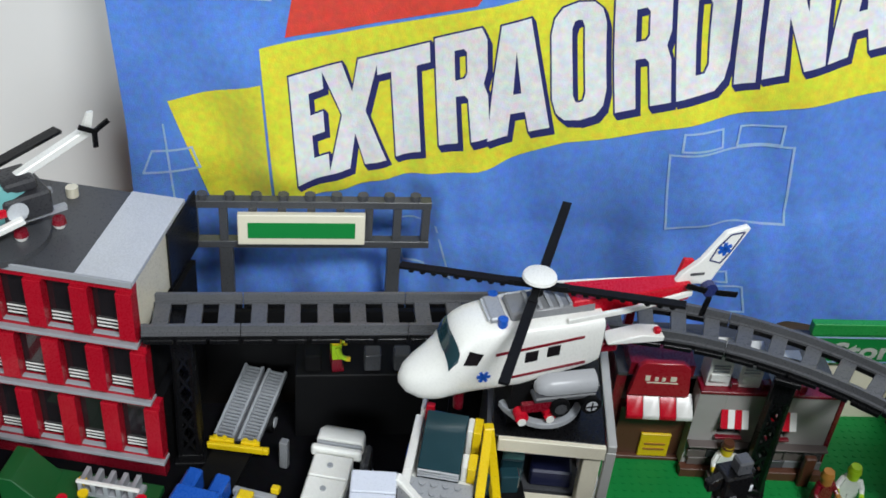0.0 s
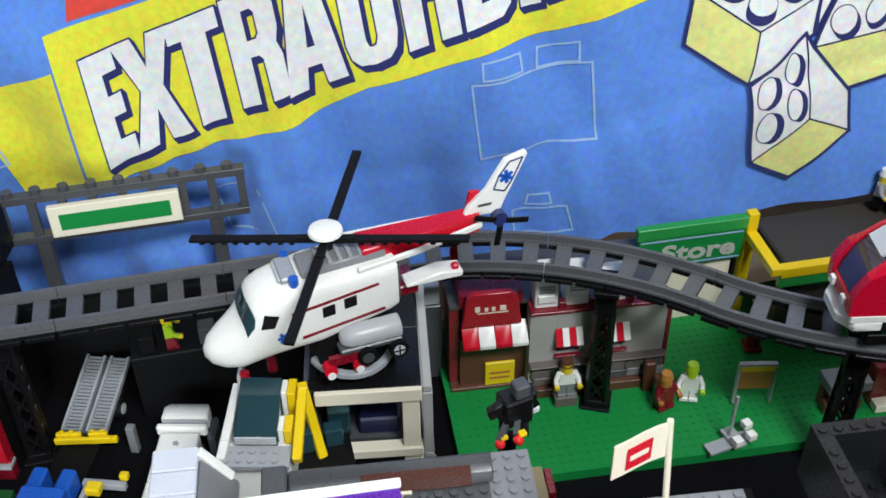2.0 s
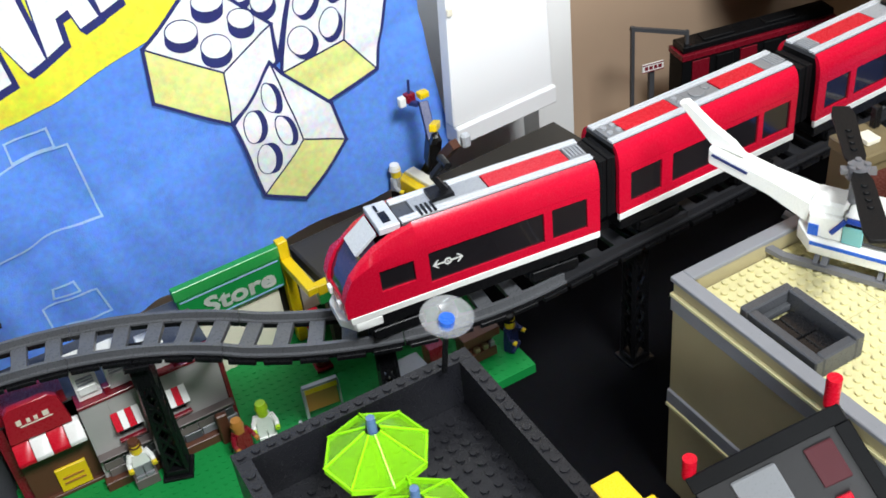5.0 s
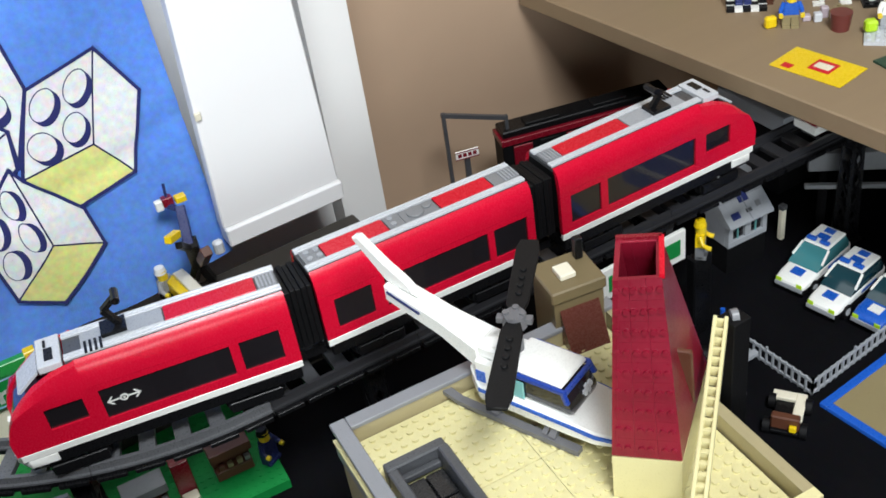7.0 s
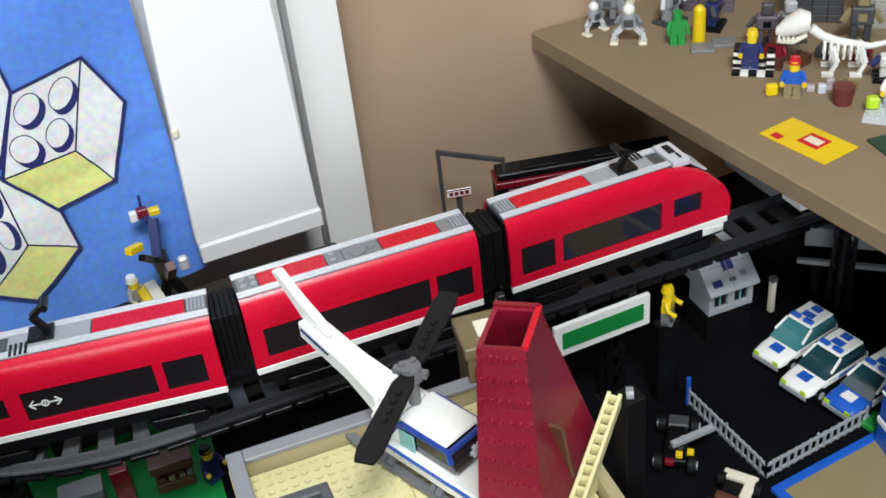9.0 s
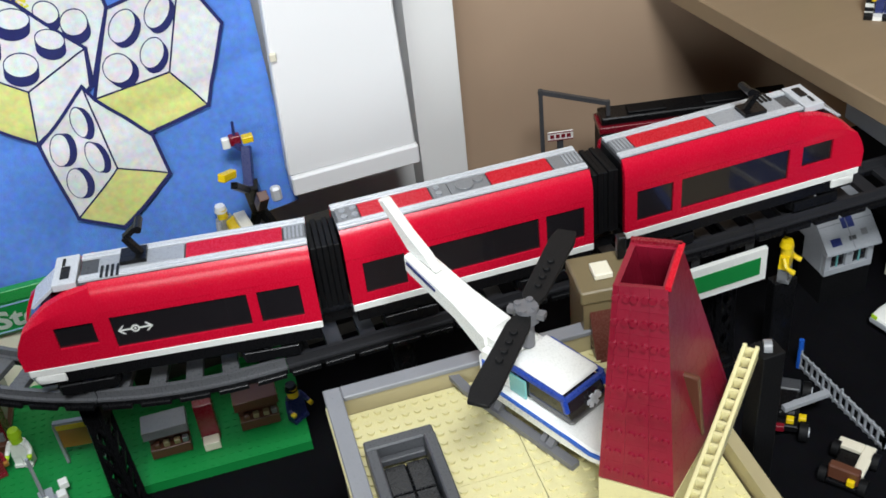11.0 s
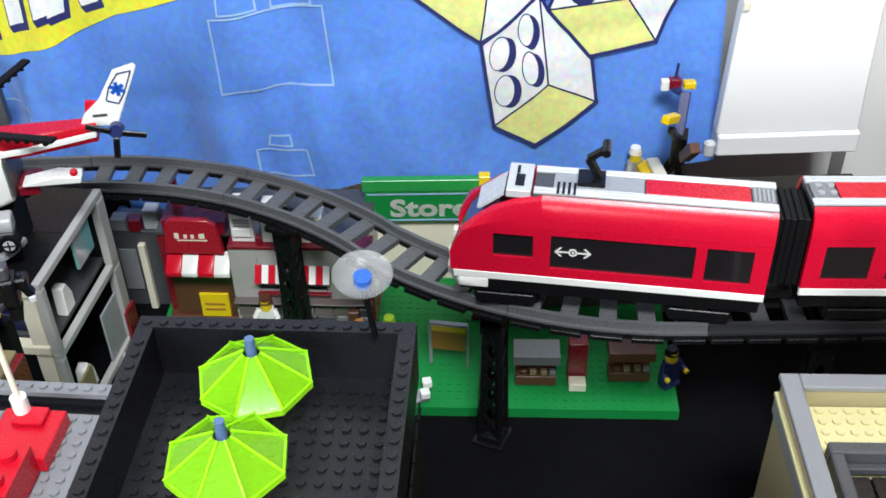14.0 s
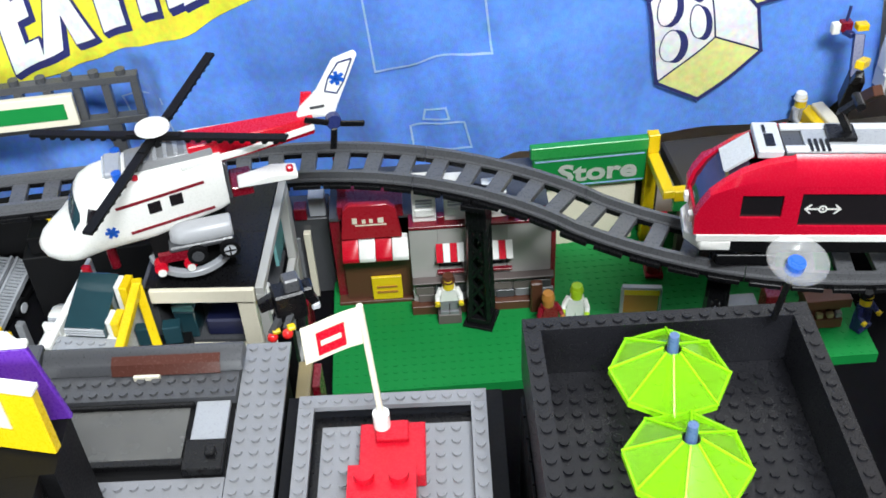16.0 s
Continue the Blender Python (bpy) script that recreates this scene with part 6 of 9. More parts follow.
part("cab", B((-0.036, 0.000, -0.014, 0.018, 0.008, 0.034), (-0.036, -0.0235, 0.0182, 0.040, 0.008, 0.030), (-0.0125, 0.000, 0.0182, 0.040, 0.008, 0.030)), BLUE, lt, "blue cab", 0.0022)
part("yellow_frame", B((0.010, 0.022, 0.024, 0.034, 0.016, 0.024), (0.012, 0.020, 0.000, 0.010, 0.016, 0.024), (0.033, 0.040, 0.040, 0.046, 0.018, 0.024)), YELLOW, lt, "", 0.0008)
part("grey_frame", B((0.002, 0.038, 0.036, 0.042, 0.010, 0.0165), (0.0065, 0.0105, -0.016, 0.036, 0.012, 0.0200)), LTGREY, lt, "", 0.0008)
part("lever", B((0.024, 0.031, 0.084, 0.091, 0.0, 0.030)), MIDGREY, lt, "grey upright lever", 0.0008)
for y in (0.004, 0.125):
    for s in (-1, 1):
        bm = bmesh.new()
        rod(bm, (-0.0175 + s * 0.0168, y, 0.009), (-0.0175 + s * 0.0225, y, 0.009), 0.009, n=18)
        wl = part("wheel", bm, SOFTBLACK, lt)
        bm = bmesh.new()
        rod(bm, (-0.0175 + s * 0.0226, y, 0.009), (-0.0175 + s * 0.0232, y, 0.009), 0.005, n=14)
        part("hub_cap", bm, SILVER, wl)
# white ambulance truck
at = thing("white_truck", "white toy truck with rounded roof and grey side wing", "truck", pose(-0.396, 0.629, TABLE, 0, 0, -14))
bm = bmesh.new()
loft(bm, [[(-0.0225 + d, y, z) for d, z in ((0.0, 0.028), (0.0, 0.0395), (0.0015, 0.0420), (0.0375, 0.0420), (0.0390, 0.0395), (0.0390, 0.028))] for y in (0.0748, 0.0860)] + [[(-0.0195, 0.0935, 0.028), (-0.0195, 0.0935, 0.0365), (-0.0185, 0.0935, 0.0380), (0.0125, 0.0935, 0.0380), (0.0135, 0.0935, 0.0365), (0.0135, 0.0935, 0.028)]])
part("cab_roof", bm, WHITE, at, "white cab roof with a sloped front", 0.0008)
part("roof_seam", B((-0.0215, 0.0155, 0.0722, 0.0746, 0.028, 0.0395)), LTGREY, at, "grey seam strip", 0.0004)
part("visor", B((-0.0255, 0.0165, 0.0660, 0.0720, 0.028, 0.0385)), WHITE, at, "white stepped visor", 0.0016)
part("chassis", B((-0.0215, 0.0120, -0.040, 0.0655, 0.008, 0.0200)), DKGREY, at, "dark chassis", 0.0006)
for k in range(4):
    part("body_slab", B((-0.0215, 0.0110, -0.036 + 0.0252 * k, -0.0115 + 0.0252 * k, 0.0202, 0.0350)), WHITE, at, "white body slab", 0.0012)
for j in range(4):
    bm = bmesh.new()
    rod(bm, (-0.006, -0.024 + j * 0.0252, 0.035), (-0.006, -0.024 + j * 0.0252, 0.0366), 0.0024, n=10)
    part("roof_stud", bm, LTGREY, at)
part("wheel_guard", B((0.0168, 0.0230, 0.060, 0.086, 0.010, 0.0330)), DKGREY, at, "dark grey wheel guard", 0.0030)
for y in (-0.020, 0.074):
    for s in (-1, 1):
        bm = bmesh.new()
        rod(bm, (s * 0.016, y, 0.0085), (s * 0.025, y, 0.0085), 0.0085, n=18)
        wl = part("wheel", bm, SOFTBLACK, at)
        bm = bmesh.new()
        rod(bm, (s * 0.0251, y, 0.0085), (s * 0.0256, y, 0.0085), 0.0045, n=14)
        part("hub_cap", bm, SILVER, wl)
# white tiled tower beside the annex, with a slanting bar on its edge
PALEBLUE = plastic("pale_blue_grey_plastic", (0.60, 0.63, 0.70), 0.3)
wt = thing("tiled_tower", "pale blue-grey tiled toy tower with a slanting white bar", "building", pose(-0.3540, 0.5180, TABLE, 0, 0, -6))
part("core", B((-0.0265, -0.0005, -0.110, -0.0020, 0.0, 0.1998)), SOFTBLACK, wt)
for k in range(5):
    part("roof_tile", B((-0.0275, 0.0, -0.0178 - 0.0180 * k, -0.0003 - 0.0180 * k, 0.2000, 0.2050)), PALEBLUE, wt, "pale blue-grey smooth tile", 0.0008)
    for u in (-0.0205, -0.0070):
        bm = bmesh.new()
        rod(bm, (u, -0.0178 - 0.0180 * k, 0.2025), (u, -0.0192 - 0.0180 * k, 0.2025), 0.0014, n=8)
        part("tile_pin", bm, LTGREY, wt)
bm = bmesh.new()
prism(bm, [(0.0006, 0.1985), (0.0006, 0.2025), (0.0210, 0.1790), (0.0210, 0.1750)], -0.046, -0.0085)
part("sloped_panel", bm, MIDGREY, wt, "grey sloped side panel", 0.0006)
bm = bmesh.new()
beam(bm, (-0.0010, -0.0045, 0.2045), (0.0170, -0.0085, 0.1825), 0.0062, 0.0062)
part("bar", bm, WHITE, wt, "white slanting bar", 0.0008)

REDBROWN = plastic("reddish_brown_plastic", (0.085, 0.030, 0.022), 0.2)
# ---- dark rooftops in the foreground ----
rf = thing("dark_rooftop_building", "black toy building with studded roof and brown ridge tiles", "building", pose(-0.197, 0.4385, TABLE, 0, 0, -6.5))
Z = 0.245   # roof level above the table
part("body", B((-0.120, 0.022, -0.300, -0.0105, 0, Z - 0.0034)), SOFTBLACK, rf)
bm = B((0.0, 0.0245, -0.240, 0.0, Z - 0.0032, Z))
studs(bm, 0.0002, -0.240, Z, 3, 30)
part("edge_plate", bm, ROOFGREY, rf, "light grey studded edge plate")
bm = B((-0.120, -0.0005, -0.140, -0.0905, Z - 0.0032, Z))
studs(bm, -0.1205, -0.1310, Z, 15, 5)
part("front_plate", bm, ROOFGREY, rf, "light grey studded plate")
bm = B((-0.112, -0.0005, -0.0420, -0.0105, Z - 0.0032, Z + 0.0048))
studs(bm, -0.112, -0.0418, Z + 0.0048, 14, 2)
part("parapet", bm, DKGREY, rf, "dark grey studded parapet")
bm = bmesh.new()
prism(bm, [(-0.0250, Z + 0.0050), (-0.0085, Z + 0.0050), (-0.0095, Z + 0.0120), (-0.0130, Z + 0.0150), (-0.0225, Z + 0.0110)], -0.106, 0.002, 'yz')
part("rear_post", B((0.0130, 0.0220, 0.0190, 0.0280, 0, 0.2300)), SOFTBLACK, rf)
part("olive_panel", B((0.0262, 0.0340, -0.034, 0.003, 0.12, 0.226)), DKTAN, rf, "olive side panel", 0.0006)
part("red_post", B((0.0345, 0.0390, -0.016, 0.002, 0.10, 0.225)), DKRED, rf, "dark red side post", 0.0006)
for k in range(4):
    part("clip_bar", B((0.0332, 0.0343, -0.022, -0.017, 0.13 + 0.016 * k, 0.139 + 0.016 * k)), LTGREY, rf, "grey clip", 0.0003)
part("ridge", bm, DKGREY, rf, "dark grey ridge", 0.0008)
bm = bmesh.new()
prism(bm, [(-0.0256, Z + 0.0060), (-0.0230, Z + 0.0112), (-0.0190, Z + 0.0130), (-0.0186, Z + 0.0136), (-0.0236, Z + 0.0118), (-0.0264, Z + 0.0062)], -0.068, -0.010, 'yz')
part("ridge_tile", bm, REDBROWN, rf, "glossy reddish brown ridge tile")
part("cream_tile", B((-0.056, -0.042, -0.0290, -0.0270, Z + 0.0050, Z + 0.0076)), CREAM, rf)
part("roof_sheet", B((-0.120, -0.0005, -0.0900, -0.0425, Z - 0.0032, Z - 0.0004)), SOFTBLACK, rf)
part("skylight_pane", B((-0.0900, -0.0240, -0.0800, -0.0455, Z - 0.0003, Z + 0.0008)), plastic("dusty_dark_glass", (0.085, 0.085, 0.080), 0.22, 0.45, 0.0, 60.0), rf, "dusty grey skylight pane")
part("skylight_frame", B((-0.1150, -0.0220, -0.0845, -0.0802, Z - 0.0003, Z + 0.0036)), BLACK, rf, "black skylight frame", 0.0004)
part("skylight_frame", B((-0.1150, -0.0220, -0.0453, -0.0427, Z - 0.0003, Z + 0.003)), BLACK, rf, "black skylight frame", 0.0004)
part("pale_tile", B((-0.0205, -0.0030, -0.0700, -0.0430, Z - 0.0003, Z + 0.0030)), LTGREY, rf, "pale grey smooth tile", 0.0004)
part("clip", B((-0.0215, -0.0015, -0.0895, -0.0705, Z - 0.0003, Z + 0.0060)), BLACK, rf, "black clip block", 0.0006)
part("clip_stud", B((-0.0105, -0.0055, -0.0825, -0.0765, Z + 0.0062, Z + 0.0085)), BLACK, rf, "", 0.0006)
part("hinge", B((-0.120, -0.1065, -0.0300, -0.0080, Z - 0.002, Z + 0.016)), DKGREY, rf, "dark grey hinge block", 0.0012)

# purple and yellow shop top in the near left corner
pt = thing("purple_shop_top", "purple, white and yellow stepped toy shop top", "building", pose(-0.260, 0.318, TABLE, 0, 0, -4))
part("white_edge", B((-0.1005, -0.002, 0.0038, 0.0075, 0.3735, 0.3765)), WHITE, pt, "white roof edge", 0.0006)
bm = bmesh.new()
prism(bm, [(-0.054, 0.330), (0.004, 0.330), (-0.003, 0.3732), (-0.054, 0.3732)], 0.0042, 0.0072)
part("purple_slope", bm, PURPLE, pt, "glossy purple sloped panel", 0.0006)
part("dark_panel", B((-0.1005, -0.0545, 0.0042, 0.0072, 0.330, 0.3732)), BLACK, pt)
YP = pose(-0.0485, 0.0030, 0, 0, 0, -14.5)
part("yellow_slab", B((0.0, 0.0530, -0.0050, 0.0, 0.331, 0.3668)), YELLOW, pt, "yellow slab", 0.0006, YP)
part("white_cap", B((0.0, 0.0540, -0.0058, 0.0003, 0.3670, 0.3694)), WHITE, pt, "white cap strip", 0.0005, YP)
part("picture", B((0.002, 0.0385, -0.0058, -0.0052, 0.3455, 0.3610)), CREAM, pt, "cream picture panel", 0.0, YP)
part("picture_mark", B((0.010, 0.030, -0.0064, -0.0059, 0.3490, 0.3515), (0.015, 0.034, -0.0064, -0.0059, 0.3545, 0.3565)), BLACK, pt, "dark mark on the panel", 0.0, YP)
part("body", B((-0.1005, -0.004, -0.110, -0.0240, 0.0, 0.330)), SOFTBLACK, pt)
part("lower_front", B((-0.1005, 0.002, -0.0238, 0.0072, 0.0, 0.3298)), SOFTBLACK, pt)

for k in range(5):
    part("grille_slat", B((-0.060, -0.004, -0.0290, -0.0242, 0.318 - 0.009 * k, 0.323 - 0.009 * k)), (LTGREY, DKGREY)[k % 2], pt, "grey grille slat", 0.0005)
# grey roof with red bricks and flag
gr = thing("grey_roof_building", "toy building with light grey studded roof", "building", pose(-0.1685, 0.3875, TABLE, 0, 0, -6.5))
Z = 0.253
part("body", B((-0.0075, 0.1045, -0.260, 0.008, 0, Z - 0.0102)), SOFTBLACK, gr)
rim = bmesh.new()
for b in ((0, 0.096, -0.008, 0.0, Z - 0.0032, Z), (0, 0.008, -0.248, -0.0082, Z - 0.0032, Z), (0.088, 0.096, -0.248, -0.0082, Z - 0.0032, Z)):
    box(rim, *b)
studs(rim, 0, -0.008, Z, 12, 1)
studs(rim, 0, -0.248, Z, 1, 30)
studs(rim, 0.088, -0.248, Z, 1, 30)
part("roof_rim", rim, ROOFGREY, gr, "light grey raised rim")
bm = B((0.0122, 0.0878, -0.248, -0.016, Z - 0.0100, Z - 0.0066))
studs(bm, 0.0120, -0.248, Z - 0.0066, 9, 29)
part("roof_plate", bm, ROOFGREY, gr, "light grey studded roof plate")
part("gutter", B((0.0082, 0.0878, -0.0158, -0.0082, Z - 0.0100, Z - 0.0080), (0.0082, 0.0120, -0.248, -0.016, Z - 0.0100, Z - 0.0080)), BLACK, gr)
RZ2 = TABLE + Z - 0.0049
rb = thing("red_brick_stack", "bright red large-studded bricks on the grey roof", "brick", pose(-0.1385, 0.360, RZ2, 0, 0, -6.5))
bm = B((0, 0.032, -0.0325, 0.0, 0, 0.0096), (0.008, 0.024, -0.013, -0.001, 0.0098, 0.0128))
part("brick", bm, RED, rb, "bright red brick", 0.0006)
bm = B((-0.004, 0.028, -0.064, -0.0328, 0, 0.0192))
for i in range(2):
    for j in range(2):
        rod(bm, (0.004 + i * 0.016, -0.0405 - j * 0.016, 0.0192), (0.004 + i * 0.016, -0.0405 - j * 0.016, 0.0232), 0.0047, n=16)
part("large_brick", bm, RED, rb, "bright red brick with large studs")
bm = B((-0.006, 0.026, -0.098, -0.0645, 0, 0.0192))
for i in range(2):
    for j in range(2):
        rod(bm, (0.002 + i * 0.016, -0.0722 - j * 0.016, 0.0192), (0.002 + i * 0.016, -0.0722 - j * 0.016, 0.0232), 0.0047, n=16)
part("large_brick", bm, RED, rb, "bright red brick with large studs")
fl = thing("flag", "cream flag with a red emblem on a pole", "flag", pose(-0.1280, 0.3545, RZ2 + 0.0128, 0, 0, -6.5))
bm = bmesh.new()
rod(bm, (0, 0, 0), (0, 0, 0.0095), 0.0042, n=14)
part("socket", bm, WHITE, fl, "white socket")
bm = bmesh.new()
rod(bm, (0, 0, 0.0095), (-0.004, 0.004, 0.0785), 0.0016, n=10)
part("pole", bm, CREAM, fl, "cream pole")
bm = bmesh.new()
loft(bm, [[(-0.0035 - 0.0275 * f, 0.0035 - 0.006 * f + 0.0007 * math.sin(f * 5) + d, z) for d, z in ((-0.0006, 0.0555 - 0.006 * f), (0.0006, 0.0555 - 0.006 * f), (0.0006, 0.0780 - 0.006 * f), (-0.0006, 0.0780 - 0.006 * f))] for f in (0, 0.25, 0.5, 0.75, 1.0)])
sheet_part = part("flag_sheet", bm, CREAM, fl, "cream flag sheet")
bm = bmesh.new()
for u0, u1, z0, z1 in ((0.30, 0.76, 0.0570, 0.0710),):
    prism(bm, [(-0.0035 - 0.0275 * u0, z0), (-0.0035 - 0.0275 * u1, z0 - 0.0028), (-0.0035 - 0.0275 * u1, z1 - 0.0028), (-0.0035 - 0.0275 * u0, z1)], 0.0, 0.0005)
for v in bm.verts:
    f = (-0.0035 - v.co.x) / 0.0275
    v.co.y += 0.0035 - 0.006 * f + 0.0007 * math.sin(f * 5) - 0.0013
part("emblem", bm, RED, sheet_part, "red square emblem")
bm = bmesh.new()
prism(bm, [(-0.0035 - 0.0275 * 0.36, 0.0625), (-0.0035 - 0.0275 * 0.70, 0.0605), (-0.0035 - 0.0275 * 0.70, 0.0635), (-0.0035 - 0.0275 * 0.36, 0.0655)], 0.0, 0.0004)
for v in bm.verts:
    f = (-0.0035 - v.co.x) / 0.0275
    v.co.y += 0.0035 - 0.006 * f + 0.0007 * math.sin(f * 5) - 0.0018
part("emblem_bar", bm, CREAM, sheet_part, "pale bar")

# roof terrace with two lime parasols
TERRACEBLACK = plastic("black_stud_plastic", (0.0068, 0.0068, 0.0092), 0.30, 0.4)
TERRACEBLACK.node_tree.nodes["Principled BSDF"].inputs["Specular IOR Level"].default_value = 0.28
tm = pose(-0.0580, 0.3585, TABLE, 0, 0, -5.2)
te = thing("terrace_building", "black toy building with a sunken roof terrace", "building", tm)
Z = 0.318
W2, D2 = 0.1325, 0.190
part("body", B((0.004, W2 - 0.004, -D2, -0.004, 0, Z - 0.036)), SOFTBLACK, te)
bm = B((0.0082, W2 - 0.0082, -D2, -0.0082, Z - 0.0358, Z - 0.0295))
studs(bm, 0.0102, -D2, Z - 0.0295, 14, 22, high=0.0013)
part("terrace_floor", bm, TERRACEBLACK, te, "black studded terrace floor")
for name, b in (("parapet", (0, W2, -0.008, 0.0, Z - 0.0358, Z)), ("parapet", (0, 0.008, -D2, -0.0082, Z - 0.0358, Z)), ("parapet", (W2 - 0.008, W2, -D2, -0.0082, Z - 0.0358, Z))):
    bm = B(b)
    nx, ny = max(1, int((b[1] - b[0]) / ST + 0.01)), max(1, int((b[3] - b[2]) / ST + 0.01))
    studs(bm, b[0], b[2], b[5], nx, ny, high=0.0009)
    part(name, bm, TERRACEBLACK, te, "black studded parapet wall")
for k in range(14):
    for e in (0.0, W2):
        part("wall_panel", B((e - 0.0006, e + 0.0006, -D2 + 0.0134 * k, -D2 + 0.0134 * k + 0.012, 0.02, Z - 0.05)), SOFTBLACK, te, "dull black wall panel")

TIPBLUE = plastic("blue_grey_tip", (0.08, 0.14, 0.30), 0.3)


def parasol(x, y, turn):
    p = thing("parasol", "clear lime octagonal toy parasol with blue tip", "parasol", pose(x, y, TABLE + Z - 0.0278, 0, 0, turn), "parasols on the terrace")
    h = 0.040
    n = 8
    R = 0.0268
    for k in range(n):
        a0, a1 = (k - 0.497) * math.tau / n, (k + 0.497) * math.tau / n
        bm = bmesh.new()
        tip = 0.004
        quad = [(tip * math.cos(a0), tip * math.sin(a0), h), (tip * math.cos(a1), tip * math.sin(a1), h), (R * math.cos(a1), R * math.sin(a1), h - 0.0145), (R * math.cos(a0), R * math.sin(a0), h - 0.0145)]
        loft(bm, [quad, [(a, b, c - 0.0012) for a, b, c in quad]])
        panel = part("canopy_panel", bm, NEON, p)
        bm = bmesh.new()
        rimq = [(R * math.cos(a0), R * math.sin(a0), h - 0.0146), (R * math.cos(a1), R * math.sin(a1), h - 0.0146), (R * math.cos(a1), R * math.sin(a1), h - 0.0176), (R * math.cos(a0), R * math.sin(a0), h - 0.0176)]
        loft(bm, [rimq, [(a * 0.955, b * 0.955, c) for a, b, c in rimq]])
        part("rim", bm, NEONEDGE, panel, "bright lime rim")
    for k in range(n):
        a = (k + 0.5) * math.tau / n
        bm = bmesh.new()
        beam(bm, (0.004 * math.cos(a), 0.004 * math.sin(a), h + 0.0002), (R * math.cos(a), R * math.sin(a), h - 0.0143), 0.0008)
        part("rib", bm, NEONEDGE, p)
    bm = bmesh.new()
    rod(bm, (0, 0, h - 0.002), (0, 0, h + 0.0080), 0.0026, 0.0022, n=12)
    part("tip", bm, TIPBLUE, p, "blue-grey tip")
    bm = bmesh.new()
    rod(bm, (0, 0, 0), (0, 0, h - 0.002), 0.0016, n=8)
    rod(bm, (0, 0, 0), (0, 0, 0.003), 0.006, n=14)
    part("pole", bm, BLACK, p)


parasol(0.0005, 0.3175, 10)
parasol(-0.0065, 0.2690, 2)
ds = thing("dish", "clear dish with a blue centre on the parapet corner", "dish", pose(0.0545, 0.3370, TABLE + Z + 0.0018))
tilt = Vector((0.03, -0.22, 0.975))
c0 = Vector((-0.0027, -0.0128, 0.0425))
bm = bmesh.new()
qd = tilt.to_track_quat('Z', 'Y').to_matrix()
prof = [(0.0024, 0.0), (0.0070, 0.0006), (0.0105, 0.0022), (0.0126, 0.0045), (0.0132, 0.0060), (0.0102, 0.0038), (0.007, 0.0020), (0.0024, 0.0014)]
rows_ = [[bm.verts.new(c0 + qd @ Vector((r * math.cos(k * math.tau / 24), r * math.sin(k * math.tau / 24), z))) for k in range(24)] for r, z in prof]
for a, b in zip(rows_, rows_[1:] + rows_[:1]):
    for k in range(24):
        bm.faces.new((a[k], a[(k + 1) % 24], b[(k + 1) % 24], b[k]))
part("bowl", bm, GLASS, ds, "clear round bowl")
bm = bmesh.new()
rod(bm, c0 + qd @ Vector((0, 0, -0.001)), c0 + qd @ Vector((0, 0, 0.0045)), 0.0040, n=16)
part("centre", bm, BLUE, ds, "blue centre stud")
bm = bmesh.new()
rod(bm, (0.0, 0.0, 0.0), c0 - tilt * 0.002, 0.0016, n=8)
part("stem", bm, BLACK, ds)

BLADEBLACK = plastic("blade_black_plastic", (0.0045, 0.0045, 0.0050), 0.55)
BLADEBLACK.node_tree.nodes["Principled BSDF"].inputs["Specular IOR Level"].default_value = 0.22

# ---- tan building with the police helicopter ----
# lighter copy of the dark tan: light on the walls put into the colour
LITDKTAN = plastic("lit_dark_tan_plastic", (0.37, 0.315, 0.18), 0.35)
tb = thing("tan_building", "tan toy building with grey trim and studded tan roof", "building", pose(0.2815, 0.4020, TABLE, 0, 0, -4.0))
Z = 0.218
TW, TD = 0.218, 0.214
part("west_wall", B((0, 0.0078, -TD, 0, 0, 0.096), (0, 0.0078, -TD, 0, 0.1092, Z - 0.030)), LITDKTAN, tb, "dark tan west wall")
part("north_wall", B((0.008, TW, -0.0078, 0, 0, Z - 0.0042)), LITDKTAN, tb, "dark tan north wall")
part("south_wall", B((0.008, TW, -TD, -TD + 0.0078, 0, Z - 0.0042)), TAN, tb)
part("east_wall", B((TW - 0.0078, TW, -TD + 0.008, -0.008, 0, Z - 0.0042)), LITDKTAN, tb)
part("string_course", B((-0.0022, 0.0078, -TD, 0.001, 0.0962, 0.1090)), ROOFGREY, tb, "light grey string course", 0.0005)
part("string_line", B((-0.0030, 0.0078, -TD, 0.001, 0.0925, 0.0958)), TAN, tb, "", 0.0003)
part("frieze", B((-0.0018, 0.0078, -TD, 0.001, Z - 0.0298, Z - 0.0170)), ROOFGREY, tb, "light grey frieze", 0.0005)
part("frieze_line", B((-0.0026, 0.0078, -TD, 0.001, Z - 0.0168, Z - 0.0140)), TAN, tb, "", 0.0003)
part("attic", B((0.0, 0.0078, -TD, 0, Z - 0.0138, Z - 0.0042)), LITDKTAN, tb)
part("roof_rim", B((-0.002, 0.0090, -TD, 0.002, Z - 0.0040, Z)), ROOFGREY, tb, "light grey rim", 0.0006)
part("roof_rim", B((0.0092, TW, -0.0090, 0.002, Z - 0.0040, Z)), ROOFGREY, tb, "light grey rim", 0.0006)
for i, (sx, n1) in enumerate(((0.0082, 12), (0.0082 + 12 * ST + 0.0004, 13))):
    for j, (sy, n2) in enumerate(((-0.0085 - 10 * ST, 10), (-0.0089 - 25 * ST, 15))):
        bm = B((sx, sx + n1 * ST, sy, sy + n2 * ST, Z - 0.0200, Z - 0.0165))
        studs(bm, sx, sy, Z - 0.0165, n1, n2, n=10)
        part("roof_plate", bm, TAN, tb, "tan studded roof plate")
